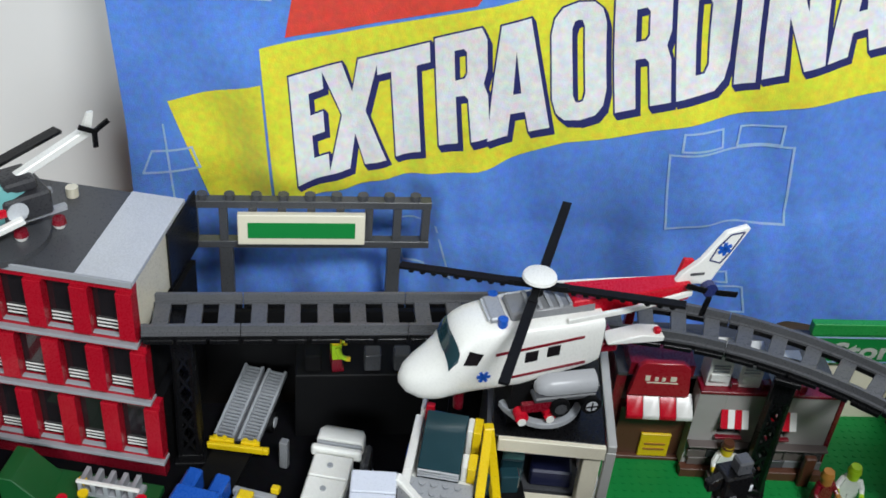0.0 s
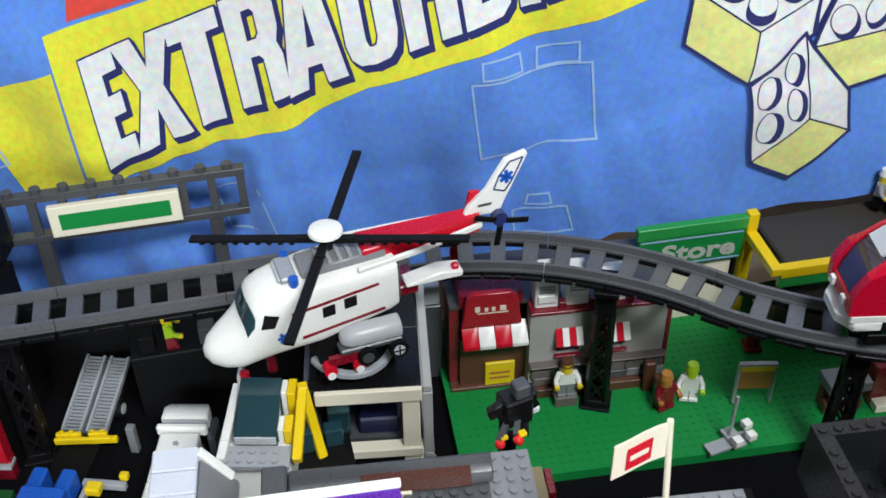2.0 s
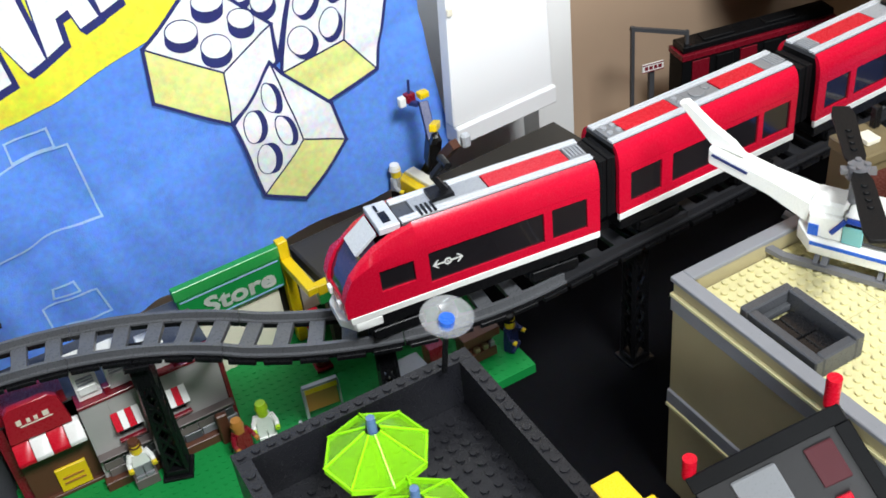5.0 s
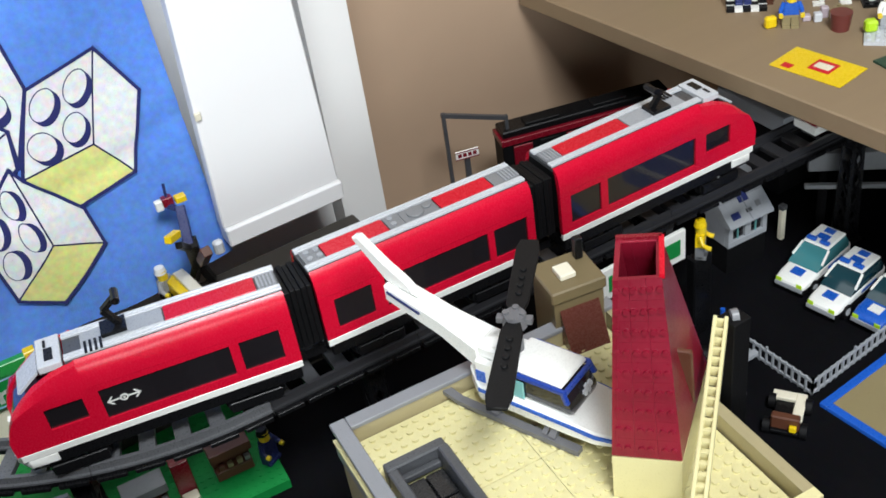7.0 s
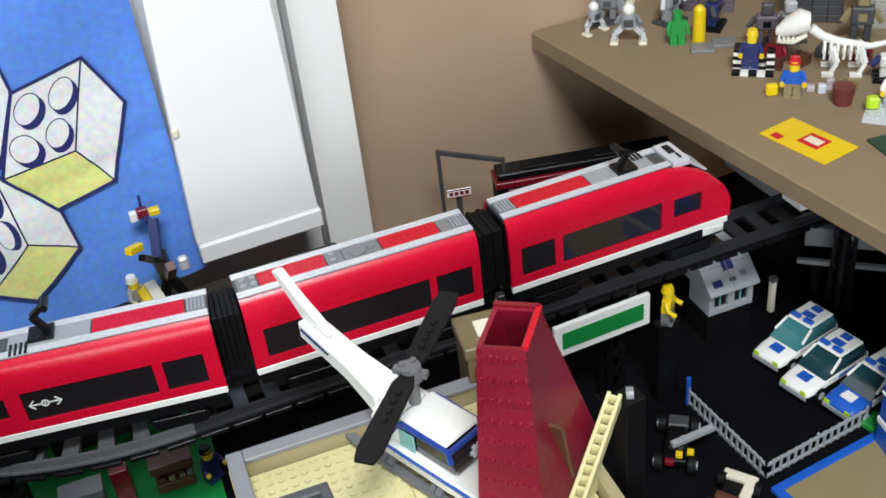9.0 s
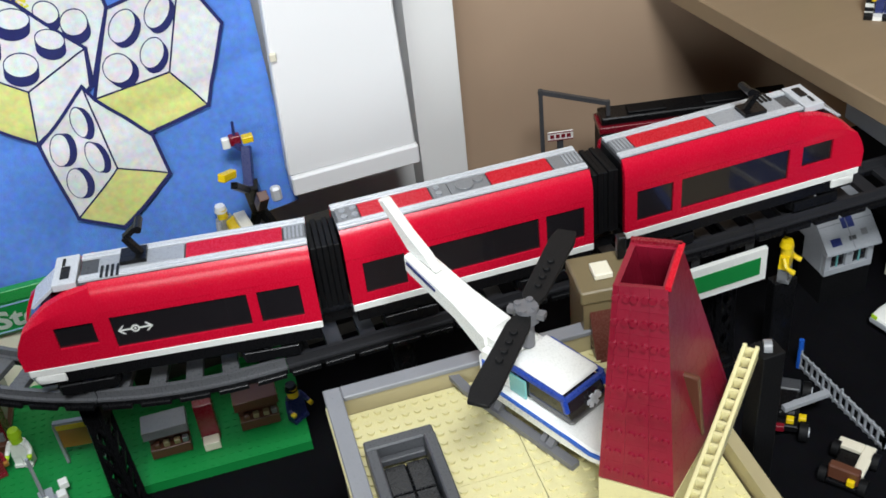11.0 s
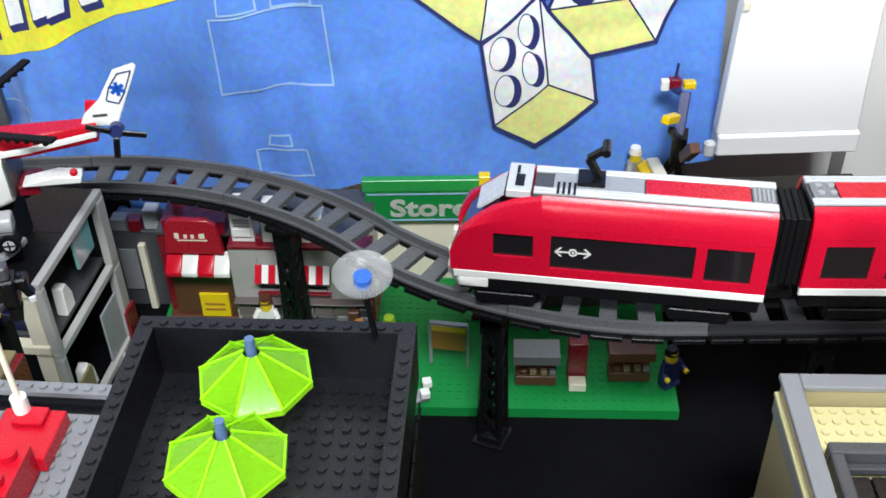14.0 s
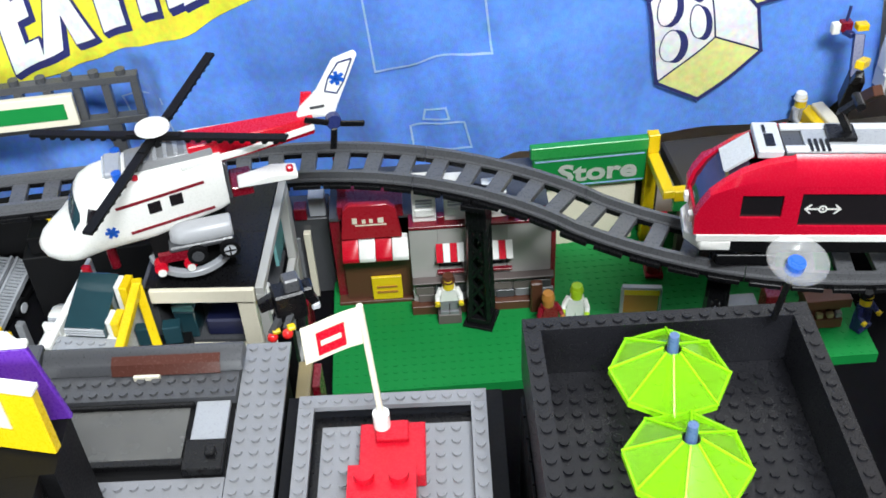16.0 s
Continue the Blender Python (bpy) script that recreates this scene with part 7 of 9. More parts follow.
sk = thing("skylight", "grey framed skylight with dark panes on tan roof", "skylight", pose(0.2900, 0.3500, TABLE + Z - 0.0148, 0, 0, -4.0))
part("frame", B((0, 0.042, -0.008, 0.0, 0, 0.0170), (0, 0.007, -0.068, -0.0082, 0, 0.0170), (0.035, 0.042, -0.068, -0.0082, 0, 0.0190), (0.0072, 0.0348, -0.068, -0.0605, 0, 0.0170)), DKGREY, sk, "dark grey raised frame", 0.0010)
part("inner_step", B((0.0072, 0.0348, -0.0125, -0.0082, 0.004, 0.0090)), DKGREY, sk, "", 0.0006)
PANEBLACK = plastic("black_pane_plastic", (0.0045, 0.0045, 0.0055), 0.22)
for i in range(2):
    for j in range(2):
        part("pane", B((0.0078 + i * 0.0136, 0.0206 + i * 0.0136, -0.0368 - j * 0.0232, -0.0148 - j * 0.0232, 0.003, 0.0060)), PANEBLACK, sk, "black glossy pane", 0.0006)
part("glazing_bar", B((0.0072, 0.0348, -0.0603, -0.0142, 0.0, 0.0028)), SOFTBLACK, sk)

SKIDGREY = plastic("skid_grey_plastic", (0.14, 0.14, 0.15), 0.35)
h2 = thing("police_helicopter", "white and blue toy police helicopter on the tan roof", "helicopter", pose(0.4024, 0.3430, TABLE + Z - 0.0148, 0, 0, 22))
# local y runs from the nose (-) to the tail (+)
bm = bmesh.new()
loft(bm, [[(w * sx, y, z) for sx, z in ((-1, z0), (1, z0), (1, z1), (-1, z1))] for y, w, z0, z1 in ((-0.092, 0.006, 0.0135, 0.0175), (-0.078, 0.013, 0.012, 0.0195), (-0.056, 0.0195, 0.011, 0.0220), (-0.036, 0.0205, 0.011, 0.0235), (0.030, 0.0205, 0.011, 0.0235), (0.042, 0.012, 0.016, 0.0300))])
part("hull", bm, WHITE, h2, "white hull", 0.0012)
for s in (-1, 1):
    bm = bmesh.new()
    beam(bm, (s * 0.0208, -0.040, 0.0205), (s * 0.0208, 0.030, 0.0205), 0.0012, 0.0026)
    beam(bm, (s * 0.0203, -0.056, 0.0192), (s * 0.0208, -0.040, 0.0205), 0.0012, 0.0026)
    beam(bm, (s * 0.0138, -0.078, 0.0172), (s * 0.0203, -0.056, 0.0192), 0.0012, 0.0026)
    part("blue_stripe", bm, BLUE, h2, "blue stripe")
bm = bmesh.new()
loft(bm, [[(w * sx, y, z) for sx, y in ((-1, y0), (1, y0), (1, 0.006), (-1, 0.006))] for w, y0, z in ((0.0150, -0.0385, 0.0236), (0.0158, -0.0400, 0.0300), (0.0150, -0.0335, 0.0420))])
part("cabin_glass", bm, SMOKE, h2, "black cabin glazing", 0.0020)
bm = bmesh.new()
for s in (-1, 1):
    beam(bm, (s * 0.0160, -0.0345, 0.0432), (s * 0.0165, 0.008, 0.0432), 0.0030, 0.0034)
    beam(bm, (s * 0.0160, -0.0330, 0.0425), (s * 0.0168, -0.0365, 0.0350), 0.0030, 0.0034)
    beam(bm, (s * 0.0164, 0.0090, 0.0425), (s * 0.0168, 0.0175, 0.0300), 0.0030, 0.0034)
beam(bm, (-0.0160, -0.0345, 0.0432), (0.0160, -0.0345, 0.0432), 0.0030, 0.0034)
part("cabin_rail", bm, plastic("royal_blue_plastic", (0.010, 0.045, 0.30), 0.3), h2, "blue roof rail", 0.0005)
bm = bmesh.new()
loft(bm, [[(w * sx, y, z) for sx, y in ((-1, -0.0320 + d), (1, -0.0320 + d), (1, 0.0100 - d), (-1, 0.0100 - d))] for w, z, d in ((0.0155, 0.0445, 0.0), (0.0155, 0.0465, 0.0), (0.0138, 0.0482, 0.0018))])
part("cabin_roof", bm, WHITE, h2, "white cabin roof", 0.0010)
for s in (-1, 1):
    part("side_glass", B((s * 0.0166 - 0.0008, s * 0.0166 + 0.0008, -0.004, 0.010, 0.0240, 0.0385)), PALETEAL, h2, "pale teal side glass", 0.0006)
    part("rear_side", B((s * 0.0140 - 0.0028, s * 0.0140 + 0.0028, 0.0105, 0.034, 0.0240, 0.0420)), WHITE, h2, "white rear side panel", 0.0010)
    part("side_mark", B((s * 0.0172 - 0.0004, s * 0.0172 + 0.0004, 0.026, 0.033, 0.0250, 0.0340)), BLUE, h2, "blue side mark")
bm = bmesh.new()
for k in range(3):
    a = k * math.pi / 3
    beam(bm, (0.003 - 0.0055 * math.cos(a), -0.0392, 0.0345 - 0.0055 * math.sin(a)), (0.003 + 0.0055 * math.cos(a), -0.0392, 0.0345 + 0.0055 * math.sin(a)), 0.0010, 0.0030)
part("badge", bm, SILVER, h2, "silver star badge")
part("engine_block", B((-0.0110, 0.0110, 0.0105, 0.036, 0.0300, 0.0500)), WHITE, h2, "white engine block", 0.0020)
bm = bmesh.new()
loft(bm, [[(w * sx, y, z) for sx, z in ((-1, z0), (1, z0), (1, z1), (-1, z1))] for y, w, z0, z1 in ((0.034, 0.0125, 0.0290, 0.0470), (0.066, 0.0090, 0.0420, 0.0560), (0.112, 0.0080, 0.0560, 0.0690))])
part("tail_boom", bm, WHITE, h2, "white tail boom", 0.0010)
for s in (-1, 1):
    bm = bmesh.new()
    beam(bm, (s * 0.0088, 0.082, 0.0560), (s * 0.0084, 0.109, 0.0642), 0.0010, 0.0020)
    part("boom_stripe", bm, NAVY, h2, "dark blue boom stripe")
bm = bmesh.new()
prism(bm, [(0.086, 0.0640), (0.1125, 0.0692), (0.1380, 0.0975), (0.1320, 0.1000), (0.1120, 0.0840), (0.0960, 0.0740)], -0.0034, 0.0034, 'yz')
part("tail_fin", bm, WHITE, h2, "white tail fin", 0.0008)
HY = 0.0095
bm = bmesh.new()
rod(bm, (0, HY, 0.0490), (0, HY, 0.0690), 0.0042, n=12)
rod(bm, (0, HY, 0.0690), (0, HY, 0.0785), 0.0080, 0.0070, n=14)
for k in range(4):
    a = k * math.pi / 2 + 0.4
    rod(bm, (0.0055 * math.cos(a), HY + 0.0055 * math.sin(a), 0.0784), (0.0055 * math.cos(a), HY + 0.0055 * math.sin(a), 0.0800), 0.0022, n=8)
    beam(bm, (0.004 * math.cos(a), HY + 0.004 * math.sin(a), 0.0740), (0.0115 * math.cos(a), HY + 0.0115 * math.sin(a), 0.0740), 0.0050, 0.0040)
part("rotor_hub", bm, SKIDGREY, h2, "dark grey rotor hub")
for k in range(2):
    a = radians(25.6 + 180 * k)
    c, s = math.cos(a), math.sin(a)
    bm = bmesh.new()
    loft(bm, [[(r * c - w * s * e, HY + r * s + w * c * e, z) for e, z in ((-1, 0.0738), (1, 0.0738), (1, 0.0765), (-1, 0.0765))] for r, w in ((0.005, 0.0045), (0.014, 0.0072), (0.070, 0.0082), (0.080, 0.0060))])
    for j in range(4):
        rr = 0.022 + j * 0.008
        rod(bm, (rr * c, HY + rr * s, 0.0764), (rr * c, HY + rr * s, 0.0782), 0.0024, n=8)
    part("rotor_blade", bm, BLADEBLACK, h2, "wide black rotor blade", 0.0004)
for s in (-1, 1):
    bm = bmesh.new()
    beam(bm, (s * 0.021, -0.046, 0.0022), (s * 0.021, 0.046, 0.0022), 0.0060, 0.0042)
    beam(bm, (s * 0.021, 0.046, 0.0022), (s * 0.021, 0.062, 0.0075), 0.0060, 0.0036)
    for y in (-0.026, 0.018):
        beam(bm, (s * 0.021, y, 0.004), (s * 0.014, y, 0.0115), 0.0048, 0.0048)
        beam(bm, (s * 0.021, y + 0.006, 0.004), (s * 0.015, y + 0.006, 0.0090), 0.0036, 0.0036)
    part("skid", bm, SKIDGREY, h2, "grey landing skid")

# olive corner tower and the dark red steep roof
ot = thing("tan_tower", "dark tan corner tower with tan cap", "tower", pose(0.4560, 0.4170, TABLE, 0, 0, -10))
OLIVETAN = plastic("olive_tan_plastic", (0.17, 0.13, 0.065), 0.35)
part("shaft", B((0, 0.038, -0.034, 0, 0, 0.2400)), OLIVETAN, ot)
part("cap", B((-0.002, 0.040, -0.036, 0.002, 0.2402, 0.2500)), OLIVETAN, ot, "dark tan cap slab", 0.0010)
bm = B((0.010, 0.022, -0.026, -0.012, 0.2502, 0.2545))
part("yellow_tile", bm, CREAM, ot, "pale yellow tile", 0.0006)
part("lever", B((0.030, 0.036, -0.010, -0.004, 0.2502, 0.268)), BLACK, ot, "small black lever", 0.0008)
bm = bmesh.new()
prism(bm, [(-0.034, 0.18), (-0.060, 0.18), (-0.034, 0.232)], 0.004, 0.034, 'yz')
part("brown_slope", bm, plastic("reddish_brown_slope", (0.10, 0.028, 0.020), 0.25), ot, "reddish brown slope")

rt = thing("red_steep_roof", "dark red steep hollow toy roof on a tan base", "roof", pose(0, 0, TABLE))
lo = [(0.3950, 0.2530), (0.4235, 0.2245), (0.4900, 0.2760), (0.4610, 0.3050)]
hi = [(0.4080, 0.2620), (0.4290, 0.2470), (0.4520, 0.2740), (0.4320, 0.2890)]
zl, zh = 0.240, 0.359
courses = 9
for f in range(4):
    a0, a1, b0, b1 = Vector((*lo[f], zl)), Vector((*lo[(f + 1) % 4], zl)), Vector((*hi[f], zh)), Vector((*hi[(f + 1) % 4], zh))
    cols = (3, 5, 3, 5)[f]
    nrm = (a1 - a0).cross(b0 - a0).normalized()
    for r in range(courses):
        for c in range(cols):
            g = 0.014
            u0, u1, v0, v1 = (c + g * 0.4) / cols, (c + 1 - g * 0.4) / cols, (r + g * 0.3) / courses, (r + 1 - g * 0.3) / courses
            P = [a0.lerp(a1, u).lerp(b0.lerp(b1, u), v) for u, v in ((u0, v0), (u1, v0), (u1, v1), (u0, v1))]
            bm = bmesh.new()
            loft(bm, [[p - nrm * 0.0030 for p in P], P])
            mid = (P[0] + P[1] + P[2] + P[3]) / 4
            for e in (-0.0026, 0.0026) if f == 0 else ():
                rod(bm, mid + (P[1] - P[0]).normalized() * e - nrm * 0.0002, mid + (P[1] - P[0]).normalized() * e + nrm * 0.0016, 0.0021, 0.0018, n=8)
            part("roof_tile", bm, ROOFRED, rt)
bm = bmesh.new()
loft(bm, [[(x * 0.97 + 0.4425 * 0.03, y * 0.97 + 0.2646 * 0.03, zl - 0.001) for x, y in lo], [(x * 0.8 + 0.4315 * 0.2, y * 0.8 + 0.269 * 0.2, zh - 0.070) for x, y in hi]])
part("core", bm, plastic("deep_red_core", (0.24, 0.004, 0.018), 0.4), rt, "inner red core")
for f in (1, 2):
    a, b = hi[f], hi[(f + 1) % 4]
    bm = bmesh.new()
    beam(bm, (*a, zh + 0.0005), (*b, zh + 0.0005), 0.0030, 0.0026)
    part("rim", bm, RED if f in (1,) else DKRED, rt, "red rim")
bm = bmesh.new()
loft(bm, [[(x, y, Z - 0.0165 + 0.0016) for x, y in lo], [(x, y, zl - 0.0012) for x, y in lo]])
part("tan_base", bm, TAN, rt, "tan base")
part("brown_panel", B((0, 0.003, 0, 0.012, 0, 0.055)), BROWN, rt, "brown glossy panel", 0.0008, pose(0.4555, 0.2495, 0.2460, 0, -14, 38))

# tan crane jib
cj = thing("crane_jib", "tan lattice crane jib", "crane", pose(0, 0, 0))
A, Bv = Vector((0.4990, 0.2745, 0.3020)), Vector((0.3400, 0.1340, 0.2540))
dv = (Bv - A).normalized()
sv = dv.cross(Vector((0, 0, 1))).normalized()
for s in (-1, 1):
    bm = bmesh.new()
    beam(bm, A + sv * s * 0.0034, Bv + sv * s * 0.0034, 0.0024, 0.0075)
    part("chord", bm, TAN, cj, bevel=0.0004)
for k in range(30):
    p = A + dv * (0.003 + 0.0071 * k)
    bm = bmesh.new()
    beam(bm, p - sv * 0.0023, p + sv * 0.0023, 0.0022, 0.0055)
    part("rung", bm, TAN, cj)
part("foot", B((0.345, 0.367, 0.136, 0.158, TABLE, 0.250)), SOFTBLACK, cj)
bm = bmesh.new()
rod(bm, A + Vector((0.006, -0.002, 0.0)), A + Vector((0.010, -0.004, 0.0)), 0.0046, n=12)
part("wheel", bm, MIDGREY, cj)
pk = thing("jib_tower", "black crane tower behind the tan building", "tower", pose(0.500, 0.264, TABLE))
part("tower", B((0, 0.014, 0, 0.014, 0, 0.2720)), SOFTBLACK, pk, bevel=0.0006)

DARKROOF = plastic("dark_roof_plastic", (0.020, 0.019, 0.020), 0.35)
# dark shed with red posts beside the tan wall
SA, SP, SD = Vector((0.188, 0.293, 0.205)), Vector((0.262, 0.248, 0.258)), Vector((-0.013, -0.048, -0.055))
ex = (SP - SA).normalized()
ez = ex.cross(-SD).normalized()
ey = ez.cross(ex)
sm = Matrix.Translation(SA) @ Matrix((ex, ey, ez)).transposed().to_4x4()
sh = thing("dark_shed", "dark grey steep toy roof with glass panes and red posts", "shed", sm)
SL = (SP - SA).length
part("roof", B((0, SL, -0.070, 0, -0.0060, 0.0)), DARKROOF, sh, "dark grey steep roof", 0.0008)
part("ridge_bar", B((0, SL, -0.010, 0.001, 0.0002, 0.0040)), SOFTBLACK, sh, "", 0.0006)
part("hip_bar", B((SL - 0.0085, SL + 0.001, -0.070, -0.0102, 0.0002, 0.0036)), SOFTBLACK, sh, "", 0.0006)
part("pane", B((0.022, 0.052, -0.050, -0.0135, 0.0002, 0.0022)), MIDGREY, sh, "grey pane", 0.0010)
part("red_pane", B((0.070, 0.088, -0.040, -0.0150, 0.0002, 0.0024)), plastic("smoked_red_glass", (0.09, 0.03, 0.035), 0.12), sh, "smoked red pane", 0.0008)
for x, y, z0, z1 in ((SL - 0.002, 0.0035, -0.004, 0.018), (0.004, 0.0035, -0.004, 0.012)):
    bm = bmesh.new()
    d = sm.to_3x3().inverted() @ Vector((0, 0, 1))
    p = Vector((x, y, 0))
    rod(bm, p + d * z0, p + d * z1, 0.0046, n=12)
    part("red_post", bm, RED, sh, "red round post")
for x, y in ((0.072, -0.052), (0.016, -0.030)):
    part("red_clip", B((x, x + 0.010, y, y + 0.005, 0.0002, 0.0050)), RED, sh, "red clip", 0.0008)
bm = bmesh.new()
inv = sm.inverted()
foot = [sm @ Vector((u, v, -0.0064)) for u, v in ((0.004, -0.068), (SL - 0.004, -0.068), (SL - 0.004, -0.004), (0.004, -0.004))]
loft(bm, [[inv @ Vector((v.x, v.y, TABLE)) for v in foot], [inv @ v for v in foot]])
part("walls", bm, SOFTBLACK, sh)
yb = thing("yellow_block", "bright yellow smooth block", "block", pose(0.158, 0.322, TABLE, 0, 0, -5))
part("top", B((-0.021, 0.0, -0.060, 0.0, 0.170, 0.180)), YELLOW, yb, bevel=0.0008)
part("side_top", B((0.0002, 0.012, -0.050, -0.020, 0.160, 0.170)), YELLOW, yb, bevel=0.0008)
part("column", B((-0.018, 0.009, -0.056, -0.004, 0, 0.1598), (-0.018, -0.003, -0.056, -0.004, 0.1598, 0.1698)), SOFTBLACK, yb)

# ---- beyond the train ----
gs = thing("platform_sign", "white toy sign board with a green bar", "sign", pose(0.590, 0.4940, RAILZ - 0.012, 0, 0, 0))
part("plate", B((-0.016, 0.079, 0.0, 0.0045, -0.046, -0.0130)), WHITE, gs, "white sign plate", 0.0006)
part("green_bar", B((-0.009, 0.072, -0.0008, -0.0001, -0.038, -0.0210)), GREEN, gs, "green bar")
for x in (0.010, 0.060):
    part("bracket", B((x, x + 0.008, 0.0046, 0.020, -0.024, -0.003)), BLACK, gs)
gp = thing("signal_post", "black signal post with fittings by the line", "post", pose(0.690, 0.497, TABLE))
part("post", B((-0.011, 0.011, -0.004, 0.008, 0, 0.093)), BLACK, gp, bevel=0.0012)
figure(pose(0.690, 0.4975, TABLE + 0.0932, 0, 0, 40), MIDGREY, YELLOW, SKIN, YELLOW, label="small toy figure in yellow on a black post")
ph = thing("grey_signal_house", "light grey toy signal house with two windows", "building", pose(0.769, 0.5420, TABLE, 0, 0, -3))
part("base", B((0.0, 0.050, 0.002, 0.040, 0, 0.0330)), SOFTBLACK, ph)
part("front_wall", B((0.0, 0.050, 0.0, 0.006, 0.0332, 0.0400), (0.0, 0.050, 0.0, 0.006, 0.0560, 0.0600), (0.0, 0.006, 0.0, 0.006, 0.0402, 0.0558), (0.021, 0.029, 0.0, 0.006, 0.0402, 0.0558), (0.044, 0.050, 0.0, 0.006, 0.0402, 0.0558)), LTGREY, ph, "light grey front wall", 0.0004)
for x in (0.0, 0.0440):
    part("side_wall", B((x, x + 0.006, 0.0062, 0.036, 0.0332, 0.0600)), LTGREY, ph, "light grey side wall", 0.0004)
for x in (0.0062, 0.0292):
    w = part("window", B((x, x + 0.0146, 0.0030, 0.0045, 0.0404, 0.0556)), SMOKE, ph, "dark window")
    part("window_bar", B((x + 0.0066, x + 0.0080, 0.0016, 0.0029, 0.0404, 0.0556)), PALETEAL, w, "pale glazing bar")
bm = bmesh.new()
prism(bm, [(-0.006, 0.0602), (-0.006, 0.0632), (0.034, 0.0985), (0.044, 0.0985), (0.044, 0.0602)], -0.003, 0.053, 'yz')
roof = part("roof", bm, LTGREY, ph, "light grey steep roof", 0.0006)
SLOPE = pose(0, -0.006, 0.0634, math.degrees(math.atan2(0.0353, 0.040)), 0, 0)
for x0, x1, y0, y1, mt in ((0.020, 0.032, 0.020, 0.030, NAVY), (0.004, 0.014, 0.006, 0.013, NAVY), (0.036, 0.046, 0.034, 0.042, MIDGREY), (0.006, 0.016, 0.032, 0.041, MIDGREY), (0.036, 0.042, 0.010, 0.016, MIDGREY), (0.0225, 0.0295, 0.008, 0.012, DKGREY)):
    part("roof_mark", B((x0, x1, y0, y1, 0.0001, 0.0006)), mt, roof, "printed roof mark", 0.0, SLOPE)
part("roof_seam", B((-0.003, 0.053, 0.0255, 0.0262, 0.0001, 0.0005), (0.0245, 0.0252, 0.0, 0.052, 0.0006, 0.0009)), MIDGREY, roof, "", 0.0, SLOPE)
post = thing("cream_post", "short cream toy post beside the signal house", "post", pose(0.850, 0.548, TABLE))
part("shaft", B((0.0, 0.006, 0.0, 0.006, 0.0, 0.038)), CREAM, post, bevel=0.0008)
part("collar", B((-0.0006, 0.0066, -0.0006, 0.0066, 0.0382, 0.0440)), DKGREY, post, bevel=0.0008)

# black figure and blocks on the ledge behind the train
pl = thing("yellow_crate", "long yellow toy crate with a cream lid on the dark ledge", "crate", pose(0.279, 0.734, 0.136, 0, 0, 6))
part("crate_body", B((-0.009, 0.009, -0.026, 0.026, 0, 0.0100)), SOFTBLACK, pl, bevel=0.0008)
part("crate_wall", B((-0.010, 0.010, -0.027, 0.027, 0.0102, 0.0240)), YELLOW, pl, "yellow crate wall", 0.0010)
part("lid", B((-0.002, 0.009, -0.024, 0.022, 0.0242, 0.0290)), CREAM, pl, "cream lid strip", 0.0008)
figure(pose(0.2655, 0.7570, 0.136, 0, 0, 35), BLACK, LTGREY, SKIN, WHITE, label="small grey toy figure beside the black robot")
bf = thing("tall_black_robot", "tall black toy robot with yellow joints", "toy robot", pose(0.292, 0.730, 0.136))


def limb(name, a, b, w, mt, label=""):
    bm = bmesh.new()
    beam(bm, a, b, w)
    return part(name, bm, mt, bf, label, 0.0006)


for x, y in ((-0.001, 0.034), (0.018, 0.030)):
    limb("leg", (x, y, 0.0), (0.006, 0.010, 0.040), 0.0075, BLACK)
limb("torso", (0.006, 0.012, 0.036), (0.002, -0.004, 0.072), 0.0125, BLACK)
limb("neck", (0.001, -0.002, 0.068), (0.008, 0.018, 0.098), 0.0085, NAVY, "dark blue neck")
limb("upper_arm", (-0.002, -0.008, 0.070), (-0.014, -0.034, 0.094), 0.0060, BLACK)
limb("elbow", (-0.022, -0.046, 0.103), (-0.034, -0.058, 0.108), 0.0068, YELLOW, "yellow elbow joint").location = (0.010, 0.010, 0.004)
limb("side_arm", (0.006, -0.010, 0.052), (0.008, -0.030, 0.074), 0.0090, BROWN, "dark brown arm")
part("white_hand", B((0.015, 0.024, -0.034, -0.026, 0.066, 0.080)), SILVER, bf, "white and blue hand", 0.0020)
part("yellow_tip", B((0.006, 0.016, 0.018, 0.026, 0.100, 0.106)), YELLOW, bf, "yellow joint", 0.0006)
part("red_piece", B((-0.004, 0.0058, 0.026, 0.034, 0.096, 0.105)), DKRED, bf, "dark red piece", 0.0008)
part("white_piece", B((-0.011, -0.0042, 0.027, 0.033, 0.094, 0.104)), WHITE, bf, "white piece", 0.0008)
limb("head_bar", (0.004, 0.020, 0.096), (0.000, 0.030, 0.0955), 0.0050, NAVY)
bm = bmesh.new()
rod(bm, (0.001, 0.030, 0.105), (0.002, 0.030, 0.118), 0.0014, n=8)
part("spike", bm, NAVY, bf)

wg = thing("old_wagon", "dark red and black toy wagon by the wall", "wagon", pose(0.657, 0.772, TABLE, 0, 0, -15))
part("body", B((0.0, 0.200, 0.0, 0.030, 0.0, 0.098)), SOFTBLACK, wg, bevel=0.0010)
part("red_band", B((-0.001, 0.201, -0.0016, 0.031, 0.0982, 0.1055)), DKRED, wg, "dark red band", 0.0006)
part("roof", B((0.002, 0.199, 0.002, 0.028, 0.1057, 0.1140)), BLACK, wg, "black flat roof", 0.0012)
for x in (0.030, 0.110):
    part("hatch", B((x, x + 0.040, 0.006, 0.022, 0.1142, 0.1165)), SOFTBLACK, wg, "black roof hatch", 0.0010)
